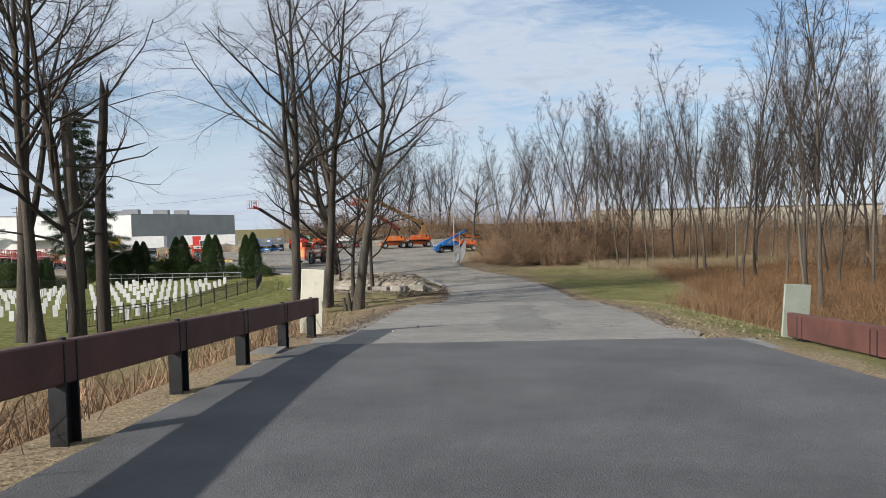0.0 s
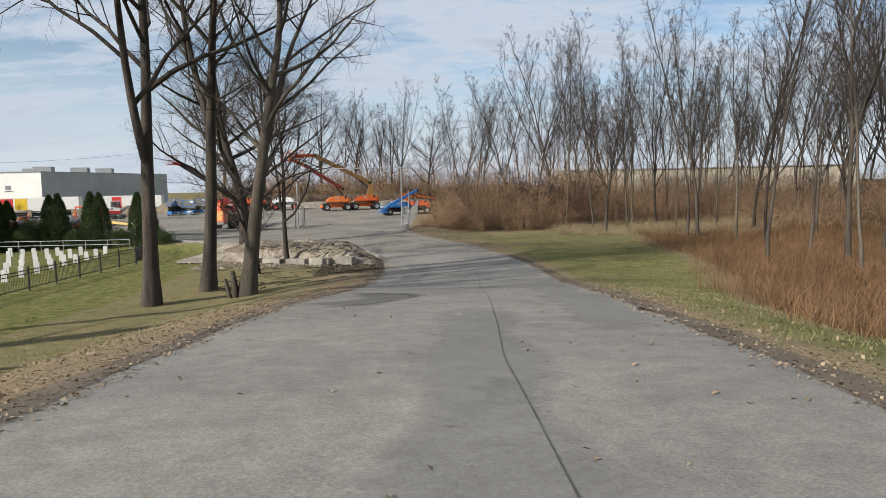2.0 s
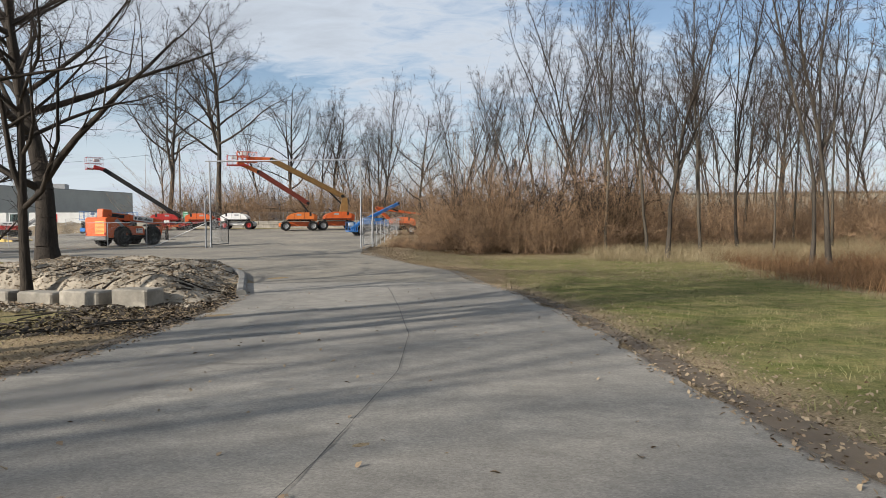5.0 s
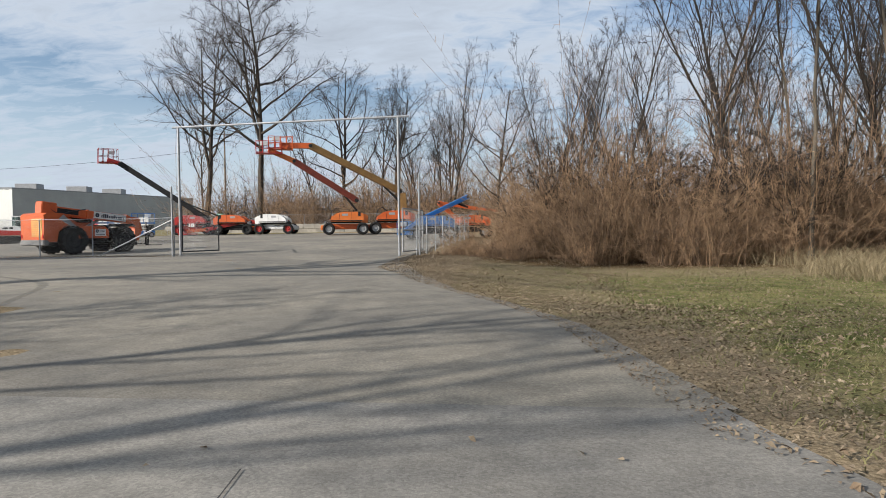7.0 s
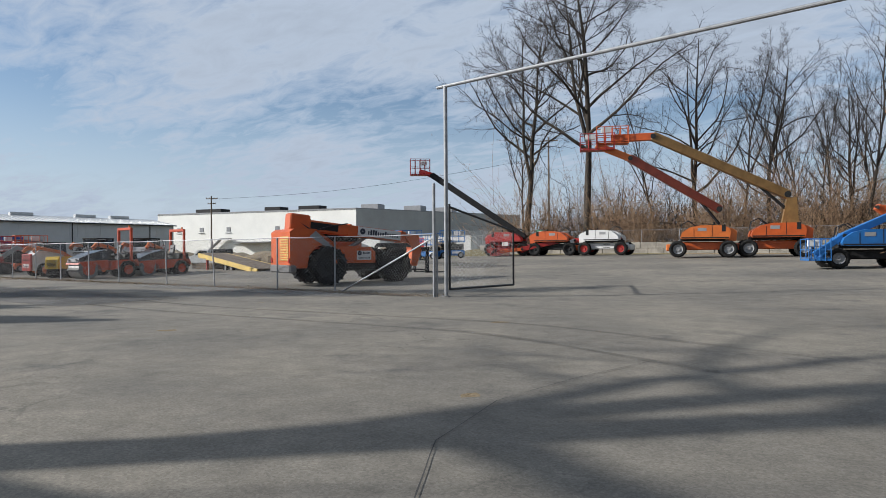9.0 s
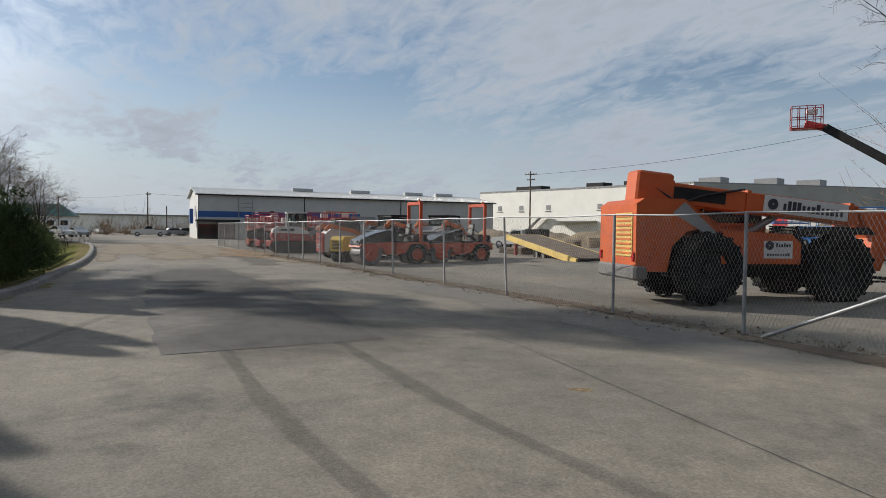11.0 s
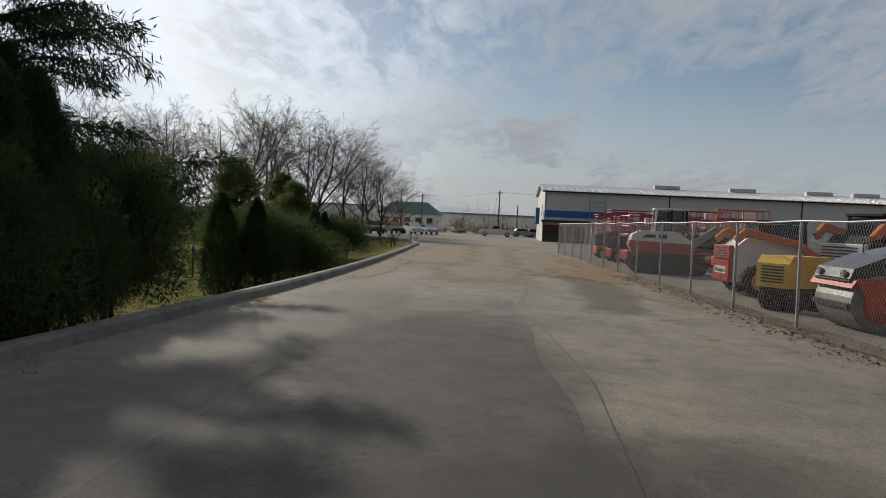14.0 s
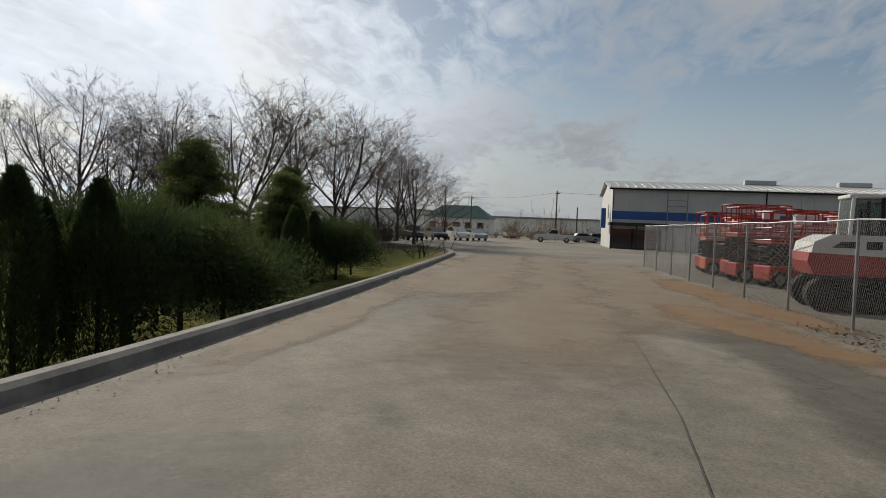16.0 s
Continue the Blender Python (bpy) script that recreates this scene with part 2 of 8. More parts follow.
M["black_rub"] = mat("tyre_rubber", (0.014, 0.0135, 0.013), 0.9, var=0.3, scale=3, fine=20, bump=0.3, bscale=40, stain=((0.06, 0.053, 0.043), 2.5, 0.55, 0.8), spec=0.2)
M["orange"] = mat("orange_paint", (0.46, 0.082, 0.013), 0.45, var=0.12, scale=1.4, fine=8, bump=0.04, stain=((0.22, 0.045, 0.02), 2.2, 0.6, 0.8))
M["orange_y"] = mat("sun_faded_orange_paint", (0.52, 0.13, 0.022), 0.45, var=0.12, scale=1.4, fine=8, bump=0.04, stain=((0.26, 0.07, 0.03), 2.2, 0.6, 0.8))
M["red"] = mat("red_paint", (0.30, 0.020, 0.015), 0.38, var=0.1, scale=1.4, fine=8, bump=0.04, stain=((0.216, 0.0288, 0.018), 2.2, 0.62, 0.8))
M["roller_red"] = mat("roller_red_paint", (0.46, 0.058, 0.014), 0.45, var=0.12, scale=1.4, fine=8, bump=0.04, stain=((0.28, 0.05, 0.02), 2.2, 0.62, 0.8))
M["cream"] = mat("boom_tan_paint", (0.19, 0.105, 0.032), 0.45, var=0.2, scale=1.4, fine=8, bump=0.04)
M["boom_red"] = mat("boom_dark_red_paint", (0.15, 0.028, 0.014), 0.45, var=0.2, scale=1.4, fine=8, bump=0.04)
M["yellow"] = mat("yellow_paint", (0.562, 0.367, 0.0156), 0.42, var=0.1, scale=1.4, fine=8, bump=0.04, stain=((0.273, 0.187, 0.039), 3, 0.62, 0.8))
M["tan"] = mat("trailer_yellow_paint", (0.515, 0.359, 0.0936), 0.55, var=0.15, scale=1.4, fine=8, bump=0.1, stain=((0.234, 0.156, 0.0702), 2, 0.6, 0.8))
M["blue"] = mat("blue_paint", (0.0195, 0.117, 0.328), 0.4, var=0.1, scale=1.4, fine=8, bump=0.04)
M["white"] = mat("white_paint", (0.577, 0.569, 0.546), 0.42, var=0.06, scale=1.4, fine=8, bump=0.04, stain=((0.39, 0.367, 0.328), 2, 0.62, 0.85))
M["grey"] = mat("grey_paint", (0.234, 0.234, 0.234), 0.5, var=0.1, scale=2, bump=0.05)
M["dark"] = mat("dark_machinery", (0.017, 0.017, 0.017), 0.7, 0.0, var=0.3, scale=3, fine=14, bump=0.2, spec=0.25)
M["steel"] = mat("drum_steel", (0.17, 0.165, 0.16), 0.5, 0.5, var=0.2, scale=2, fine=16, bump=0.1)
M["rim_red"] = M["roller_red"]
M["clad"] = mat("metal_cladding", (0.47, 0.47, 0.45), 0.55, 0.1, var=0.05, scale=0.5, fine=6, bump=0.05)
M["cladblue"] = mat("blue_cladding", (0.0234, 0.0858, 0.281), 0.5, 0.1, var=0.07, scale=0.5, fine=6, bump=0.05)
M["roofmetal"] = mat("metal_roof", (0.437, 0.437, 0.421), 0.4, 0.3, var=0.08, scale=0.4, fine=5, bump=0.05)
M["whitewall"] = mat("white_wall", (0.80, 0.78, 0.72), 0.8, var=0.05, scale=0.3, fine=4, bump=0.1)
M["greywall"] = mat("grey_wall", (0.36, 0.36, 0.34), 0.8, var=0.08, scale=0.3, fine=4, bump=0.1)
M["hallwall"] = mat("beige_hall_wall", (0.312, 0.281, 0.218), 0.8, var=0.08, scale=0.2, fine=2, bump=0.05)
M["stone"] = mat("marble_headstone", (0.52, 0.51, 0.48), 0.7, var=0.07, scale=2, fine=14, bump=0.15, stain=((0.351, 0.343, 0.312), 2.5, 0.6, 0.8))
M["wood"] = mat("weathered_wood", (0.156, 0.117, 0.0819), 0.85, var=0.25, scale=1.5, fine=14, bump=0.4, bscale=40)
M["greenroof"] = mat("green_roof", (0.0234, 0.0936, 0.0741), 0.5, 0.1, var=0.08, scale=0.5, bump=0.05)
M["brickred"] = mat("red_trailer", (0.468, 0.0234, 0.0195), 0.5, var=0.08, scale=0.8, bump=0.03)
M["signgreen"] = mat("green_sign", (0.0468, 0.218, 0.101), 0.5, var=0.06, scale=2, bump=0)
M["letter"] = mat("dark_lettering", (0.0195, 0.0234, 0.039), 0.5, var=0.05, bump=0)
M["seat"] = mat("seat_vinyl", (0.0234, 0.0234, 0.0234), 0.55, var=0.2, scale=5, bump=0.2)
M["lamp_red"] = mat("tail_lamp_red", (0.351, 0.0156, 0.0156), 0.25, var=0.05, bump=0)
M["silver"] = mat("car_silver", (0.351, 0.359, 0.367), 0.35, 0.4, var=0.05, bump=0, coat=0.5)
M["carblack"] = mat("car_black", (0.0156, 0.0156, 0.0172), 0.3, 0.0, var=0.1, bump=0, coat=0.6)
def decal(name, col, col2, cover=0.5):
    """Worn paint-thin stain, or painted tree shadow, that thins out towards its rim."""
    m = mat(name, col, 0.92, var=0.2, scale=0.9, fine=10, bump=0.25, bscale=60, col2=col2)
    n, l = m.node_tree.nodes, m.node_tree.links
    a = n.new("ShaderNodeAttribute")
    a.attribute_name = "rim"
    g = n.new("ShaderNodeNewGeometry")
    t = n.new("ShaderNodeTexNoise")
    t.inputs["Scale"].default_value, t.inputs["Detail"].default_value, t.inputs["Roughness"].default_value = 1.6, 8.0, 0.7
    l.new(g.outputs["Position"], t.inputs["Vector"])
    s = n.new("ShaderNodeMath")
    s.operation = "ADD"
    l.new(a.outputs["Fac"], s.inputs[0])
    l.new(t.outputs[0], s.inputs[1])
    r = n.new("ShaderNodeMapRange")
    r.inputs["From Min"].default_value, r.inputs["From Max"].default_value = 0.72, 1.25
    r.inputs["To Max"].default_value = cover
    l.new(s.outputs[0], r.inputs["Value"])
    l.new(r.outputs[0], n["Principled BSDF"].inputs["Alpha"])
    return m


# these two serve the yard's marks and the tree shadows painted on the road
M["tyre_and_shade_mark"] = decal("tyre_and_shade_mark", (0.0468, 0.0452, 0.0445), (0.0702, 0.0679, 0.0655), 0.22)
M["dark_stain_and_shade"] = decal("dark_patch_stain_and_shade", (0.0484, 0.0468, 0.046), (0.0741, 0.0718, 0.0702), 0.36)
M["sand_stain"] = decal("washed_sand_stain", (0.218, 0.164, 0.105), (0.257, 0.211, 0.156), 0.72)
M["rust_stain"] = decal("rusty_dirt_stain", (0.235, 0.125, 0.05), (0.25, 0.165, 0.09), 0.7)
M["pale_stain"] = decal("pale_worn_stain", (0.211, 0.201, 0.187), (0.242, 0.23, 0.211), 0.45)
M["dirt_stain"] = decal("soil_stain", (0.078, 0.0569, 0.039), (0.148, 0.113, 0.078), 0.8)
M["twig_grey"] = mat("weathered_twig", (0.12, 0.094, 0.077), 0.95, var=0.25, scale=1.0, fine=8, bump=0, col2=(0.20, 0.158, 0.13))
M["soil"] = mat("earth_bank", (0.105, 0.08, 0.052), 0.95, var=0.35, scale=0.5, fine=7, bump=0.9, bscale=9, col2=(0.23, 0.18, 0.115))
M["old_asphalt"] = asphalt("dark_asphalt_patch", (0.155, 0.143, 0.126), (0.115, 0.108, 0.098), (0.07, 0.067, 0.063), 0.5, 1.6)
gl = bpy.data.materials.new("dark_glass")
gl.use_nodes = True
gp = gl.node_tree.nodes["Principled BSDF"]
gp.inputs["Base Color"].default_value, gp.inputs["Roughness"].default_value = (0.02, 0.028, 0.03, 1), 0.06
gp.inputs["Specular IOR Level"].default_value = 0.8
M["glass"] = gl
cg = bpy.data.materials.new("clear_glass")
cg.use_nodes = True
cp = cg.node_tree.nodes["Principled BSDF"]
cp.inputs["Base Color"].default_value, cp.inputs["Roughness"].default_value = (0.42, 0.5, 0.48, 1), 0.03
cp.inputs["Transmission Weight"].default_value, cp.inputs["IOR"].default_value = 0.9, 1.08
M["clear"] = cg


def leafy(m, share):
    """Thin foliage that lets some light through."""
    n, l = m.node_tree.nodes, m.node_tree.links
    p = n["Principled BSDF"]
    tr_ = n.new("ShaderNodeBsdfTranslucent")
    l.new(p.inputs["Base Color"].links[0].from_socket, tr_.inputs["Color"])
    mx = n.new("ShaderNodeMixShader")
    mx.inputs["Fac"].default_value = share
    l.new(p.outputs[0], mx.inputs[1])
    l.new(tr_.outputs[0], mx.inputs[2])
    l.new(mx.outputs[0], n["Material Output"].inputs["Surface"])


for key, share in (("pine", 0.4), ("yew", 0.4), ("arbor", 0.35), ("spruce", 0.35), ("grass", 0.3), ("straw", 0.3), ("reed", 0.25)):
    leafy(M[key], share)


# ---- building helpers ----
class Shape:
    """Gathers boxes, tubes and prisms into one mesh."""

    def __init__(self):
        self.v, self.f = [], []

    def add(self, verts, faces):
        k = len(self.v)
        self.v += [tuple(p) for p in verts]
        self.f += [tuple(k + i for i in f) for f in faces]
        return self

    def box(self, c, s, rot=(0, 0, 0), bev=0.02):
        """A box with chamfered upright and level edges."""
        m = pose(*c, *rot)
        x, y, z = s[0] / 2, s[1] / 2, s[2] / 2
        b = min(bev, 0.45 * min(x, y, z) * 2 * 0.5)
        ring = lambda ix, iy, h: [(ix - b, -iy, h), (ix, -iy + b, h), (ix, iy - b, h), (ix - b, iy, h), (-ix + b, iy, h), (-ix, iy - b, h), (-ix, -iy + b, h), (-ix + b, -iy, h)]  # noqa: E731
        rings = [ring(x - b, y - b, -z), ring(x, y, -z + b), ring(x, y, z - b), ring(x - b, y - b, z)]
        vs = [m @ Vector(p) for r in rings for p in r]
        fs = [tuple(range(7, -1, -1)), tuple(range(24, 32))]
        for r in range(3):
            for i in range(8):
                j = (i + 1) % 8
                fs.append((r * 8 + i, r * 8 + j, r * 8 + 8 + j, r * 8 + 8 + i))
        return self.add(vs, fs)

    def tube(self, a, b, r, r2=None, n=8, caps=True):
        a, b = Vector(a), Vector(b)
        r2 = r if r2 is None else r2
        q = (b - a).to_track_quat("Z", "Y").to_matrix()
        u, w = q.col[0], q.col[1]
        vs = []
        for p, rad in ((a, r), (b, r2)):
            vs += [p + rad * (math.cos(2 * math.pi * i / n) * u + math.sin(2 * math.pi * i / n) * w) for i in range(n)]
        fs = [(i, (i + 1) % n, n + (i + 1) % n, n + i) for i in range(n)]
        if caps:
            fs += [tuple(range(n - 1, -1, -1)), tuple(range(n, 2 * n))]
        return self.add(vs, fs)

    def path(self, pts, r, n=6):
        """One bent tube through all the points."""
        P = [Vector(p) for p in pts]
        vs, k = [], len(P)
        for i, p in enumerate(P):
            d = P[min(i + 1, k - 1)] - P[max(i - 1, 0)]
            if d.length < 1e-6:
                d = P[min(i + 1, k - 1)] - p
            q = d.to_track_quat("Z", "Y").to_matrix()
            vs += [p + r * (math.cos(2 * math.pi * j / n) * q.col[0] + math.sin(2 * math.pi * j / n) * q.col[1]) for j in range(n)]
        fs = [(i * n + j, i * n + (j + 1) % n, (i + 1) * n + (j + 1) % n, (i + 1) * n + j) for i in range(k - 1) for j in range(n)]
        fs += [tuple(range(n - 1, -1, -1)), tuple(range((k - 1) * n, k * n))]
        return self.add(vs, fs)

    def prism(self, pts, a, b, axis="y"):
        """An outline (u, w) drawn out from a to b along an axis: y -> (u, ., w), x -> (., u, w), z -> (u, w, .)."""
        put = {"y": lambda u, w, t: (u, t, w), "x": lambda u, w, t: (t, u, w), "z": lambda u, w, t: (u, w, t)}[axis]
        n = len(pts)
        vs = [put(u, w, a) for u, w in pts] + [put(u, w, b) for u, w in pts]
        fs = [(i, (i + 1) % n, n + (i + 1) % n, n + i) for i in range(n)]
        fs += [tuple(range(n - 1, -1, -1)), tuple(range(n, 2 * n))]
        return self.add(vs, fs)

    def lathe(self, profile, c, axis="y", n=20):
        """(radius, offset) pairs turned round an axis through c."""
        vs, fs, k = [], [], len(profile)
        for i in range(n):
            a = 2 * math.pi * i / n
            for r, o in profile:
                u, w = r * math.cos(a), r * math.sin(a)
                vs.append(Vector(c) + Vector({"y": (u, o, w), "x": (o, u, w), "z": (u, w, o)}[axis]))
        for i in range(n):
            j = (i + 1) % n
            fs += [(i * k + q, i * k + q + 1, j * k + q + 1, j * k + q) for q in range(k - 1)]
        return self.add(vs, fs)

    def mesh(self, name, smooth=False):
        me = bpy.data.meshes.new(name)
        me.from_pydata(self.v, [], self.f)
        bm = bmesh.new()
        bm.from_mesh(me)
        bmesh.ops.recalc_face_normals(bm, faces=bm.faces)
        bm.to_mesh(me)
        bm.free()
        if smooth:
            me.polygons.foreach_set("use_smooth", [True] * len(me.polygons))
        return me


def part(name, shape, material, parent=None, label="", smooth=False, at=None):
    """One mesh object under a thing or a part."""
    me = shape.mesh(name, smooth) if isinstance(shape, Shape) else shape
    if not me.materials:
        me.materials.append(M[material] if isinstance(material, str) else material)
    ob = new(name, me)
    if parent:
        ob.parent = parent
    if at is not None:
        ob.matrix_basis = at
    if label:
        tagged(ob, label=label)
    return ob


def thing(name, label, category, at=None, group="", kind=""):
    ob = new(name)
    ob.empty_display_size = 0.3
    if at is not None:
        ob.matrix_world = at
    return tagged(ob, label, category, group, kind)


def grid_mesh(name, verts, faces, material, smooth=True):
    me = bpy.data.meshes.new(name)
    verts, faces = np.asarray(verts, np.float32), np.asarray(faces, np.int32)
    me.vertices.add(len(verts))
    me.vertices.foreach_set("co", verts.ravel())
    k = faces.shape[1]
    me.loops.add(faces.size)
    me.loops.foreach_set("vertex_index", faces.ravel())
    me.polygons.add(len(faces))
    me.polygons.foreach_set("loop_start", np.arange(0, faces.size, k, dtype=np.int32))
    me.polygons.foreach_set("loop_total", np.full(len(faces), k, np.int32))
    if smooth:
        me.polygons.foreach_set("use_smooth", np.ones(len(faces), bool))
    me.update(calc_edges=True)
    me.validate()
    me.materials.append(M[material] if isinstance(material, str) else material)
    return me


# ---- the lie of the land ----
ROAD_Y = [-60, 0, 3.2, 6.6, 10.2, 13.9, 17.6, 21.2, 27, 32, 38, 43.6, 48, 53, 58, 63, 71, 77, 85]
ROAD_Z = [4.1, 3.84, 3.76, 3.6, 3.38, 3.07, 2.74, 2.48, 2.0, 1.55, 0.85, 0.2, -0.12, -0.28, -0.36, -0.3, -0.12, 0.0, 0.0]
EDGE_Y = [-60, 10, 15, 20, 28, 40, 50, 56, 60, 63.8]
EDGE_L = [-2.2, -1.95, -1.85, -1.75, -1.6, -0.8, -0.1, -0.2, -0.5, -1.7]
EDGE_R = [5.2, 5.6, 6.0, 6.6, 7.2, 8.6, 9.3, 9.2, 8.7, 7.7]
KERB_X = [-200, -100, -92, -88, -84, -78, -74, -60, -45, -35, -28, -22, -14, -9, -6, -3.7, -2.2, -1.4]
KERB_Y = [40, 66, 74.5, 79.2, 81.3, 82.3, 82.4, 82.5, 82.2, 81.3, 80.8, 77.2, 72.0, 71.2, 70.5, 69.0, 66.6, 63.6]


def ease(v, a, b):
    s = np.clip((v - a) / (b - a), 0, 1)
    return s * s * (3 - 2 * s)


def land(x, y):
    """Height of the ground."""
    x, y = np.asarray(x, float), np.asarray(y, float)
    zr = np.interp(y, ROAD_Y, ROAD_Z)
    xl, xr = np.interp(y, EDGE_Y, EDGE_L), np.interp(y, EDGE_Y, EDGE_R)
    left = np.interp(y, [-60, 0, 14, 25, 44, 60, 75], [1.2, 1.0, 0.9, 0.35, -0.5, -0.5, -0.45])
    right = np.interp(y, [-60, 0, 20, 40, 60, 75, 95, 140], [1.4, 1.2, 0.7, 0.1, -0.45, -0.7, -0.35, 1.0])
    right = right + 1.5 * ease(x, 34, 52) * ease(y, 20, 60)
    wl_, wr_ = ease(xl - x, 0.8, np.where(y < 20, 4.5, 7.5)), ease(x - xr, 1.0, 9.0)
    road = zr * (1 - wl_) + left * wl_
    road = road * (1 - wr_) + right * wr_
    # the lot: level, rising to its back
    lot = 0.03 * np.clip(y - 95, 0, 38) * ease(x, -62, -30)
    lot = np.where(y > 136.5, lot + 1.3 * ease(y, 136.5, 141) * ease(x, -60, -34), lot)
    lot = lot * (1 - ease(x, 2.0, 10.0)) + right * ease(x, 2.0, 10.0)
    up = ease(y, 66, 76)
    kerb = np.interp(x, KERB_X, KERB_Y)
    behind = (x < -3) & (y < kerb)
    yard = -0.55 - 0.6 * ease(-x, 32, 46) * (1 - ease(-x, 60, 74))
    bank = ease(kerb - y, 0.3, 3.2)
    z = road * (1 - up) + lot * up
    side = 0.05 * (1 - bank) + np.minimum(yard, road) * bank
    side = side * ease(y, 58, 66) + road * (1 - ease(y, 58, 66))
    return np.where(behind, side, z)


def ground_at(x, y):
    return float(land(x, y))


def spread(a, b, step):
    return list(np.arange(a, b + 1e-6, step))


gx = np.array([-3000, -1800, -900, -500, -320, -240, -190, -160] + spread(-140, -56, 4) + spread(-54, 26, 0.8) + spread(28, 80, 3) + [90, 110, 150, 220, 400, 900, 1800, 3000])
gy = np.array([-3000, -1500, -600, -300, -150, -90, -60] + spread(-45, -2, 3) + spread(0, 96, 0.8) + spread(98, 150, 2) + [160, 180, 220, 300, 450, 900, 1800, 3000])
GX, GY = np.meshgrid(gx, gy)
GZ = land(GX, GY) - 0.02
rng = np.random.default_rng(4)
near = (GX > -54) & (GX < 30) & (GY > 0) & (GY < 96)
GZ = GZ + np.where(near, rng.normal(0, 0.018, GX.shape), 0) - 0.02
nx, ny = len(gx), len(gy)
idx = np.arange(nx * ny).reshape(ny, nx)
faces = np.stack([idx[:-1, :-1], idx[:-1, 1:], idx[1:, 1:], idx[1:, :-1]], -1).reshape(-1, 4)

# ground cover: how much green grass, bare litter and dead marsh growth there is at each place
gm = bpy.data.materials.new("ground_cover")
gm.use_nodes = True
gn, gk = gm.node_tree.nodes, gm.node_tree.links
gpr = gn["Principled BSDF"]
gpr.inputs["Roughness"].default_value = 0.95
gpr.inputs["Specular IOR Level"].default_value = 0.0
gpos = gn.new("ShaderNodeNewGeometry")


def gnoise(s, d=6.0):
    t = gn.new("ShaderNodeTexNoise")
    t.inputs["Scale"].default_value, t.inputs["Detail"].default_value, t.inputs["Roughness"].default_value = s, d, 0.65
    gk.new(gpos.outputs["Position"], t.inputs["Vector"])
    return t.outputs[0]


def gmix(fac, a, b):
    m = gn.new("ShaderNodeMix")
    m.data_type = "RGBA"
    for key, v in (("Factor", fac), ("A", a), ("B", b)):
        if isinstance(v, tuple):
            m.inputs[key].default_value = (*v, 1)
        else:
            gk.new(v, m.inputs[key])
    return m.outputs["Result"]


def gramp(v, lo, hi):
    r = gn.new("ShaderNodeMapRange")
    r.inputs["From Min"].default_value, r.inputs["From Max"].default_value = lo, hi
    gk.new(v, r.inputs["Value"])
    return r.outputs[0]


def gattr(name):
    a = gn.new("ShaderNodeAttribute")
    a.attribute_name = name
    return a.outputs["Fac"]


def gadd(a, b, k):
    m = gn.new("ShaderNodeMath")
    m.operation = "MULTIPLY_ADD"
    gk.new(b, m.inputs[0])
    m.inputs[1].default_value = k
    gk.new(a, m.inputs[2])
    return m.outputs[0]


litter = gmix(gramp(gnoise(24.0), 0.32, 0.68), (0.12, 0.09, 0.057), (0.34, 0.265, 0.17))
green = gmix(gramp(gnoise(2.2), 0.35, 0.66), (0.08, 0.10, 0.03), (0.21, 0.183, 0.08))
marsh = gmix(gramp(gnoise(1.3), 0.3, 0.7), (0.06, 0.036, 0.0184), (0.144, 0.0896, 0.0416))
cover = gmix(gramp(gadd(gattr("green"), gnoise(0.9), 0.55), 0.55, 1.0), litter, green)
cover = gmix(gramp(gadd(gattr("marsh"), gnoise(0.6), 0.5), 0.6, 0.95), cover, marsh)
fineg = gmix(gramp(gnoise(34.0, 3.0), 0.3, 0.7), (0.62, 0.62, 0.62), (1.25, 1.25, 1.25))
mulg = gn.new("ShaderNodeMix")
mulg.data_type, mulg.blend_type = "RGBA", "MULTIPLY"
mulg.inputs["Factor"].default_value = 1.0
gk.new(cover, mulg.inputs["A"])
gk.new(fineg, mulg.inputs["B"])
gk.new(mulg.outputs["Result"], gpr.inputs["Base Color"])
gb = gn.new("ShaderNodeBump")
gb.inputs["Strength"].default_value, gb.inputs["Distance"].default_value = 0.7, 0.025
gk.new(gnoise(14.0), gb.inputs["Height"])
gk.new(gb.outputs[0], gpr.inputs["Normal"])
M["ground"] = gm
me = grid_mesh("ground", np.stack([GX, GY, GZ], -1).reshape(-1, 3), faces, "ground")
XR = np.interp(GY, EDGE_Y, EDGE_R)
XL = np.interp(GY, EDGE_Y, EDGE_L)
dr, dl = GX - XR, XL - GX
REED_Y, REED_D = [0, 12, 30, 39, 52, 65, 84], [3.0, 3.2, 3.5, 6.0, 9.5, 13.6, 17.5]
reed_line = np.interp(GY, REED_Y, REED_D)
green_w = 0.66 * ease(dr, 0.1, 1.6) * (1 - ease(dr, reed_line - 1.0, reed_line + 1.5)) * (1 - ease(GY, 82, 88))
green_w = np.maximum(green_w, 0.5 * ease(dl, 1.2, 4.5) * ease(GY + 2.5 * np.sin(GX * 0.3), 6, 14) * (1 - ease(GY, 56, 64) * (GX > -16)))
green_w = np.maximum(green_w, 1.0 * (GX < -13) * (GY < np.interp(GX, KERB_X, KERB_Y) - 1.5))
green_w = np.maximum(green_w, 0.42 * ease(GX, 2.5, 5.0) * ease(GY, 64, 70) * (1 - ease(GY, 88, 92)) * (GX < 26))
marsh_w = 0.75 * ease(dr, reed_line - 0.5, reed_line + 1.5) * (GX > 0) + 0.7 * (GX > 4) * ease(GY, 84, 90)
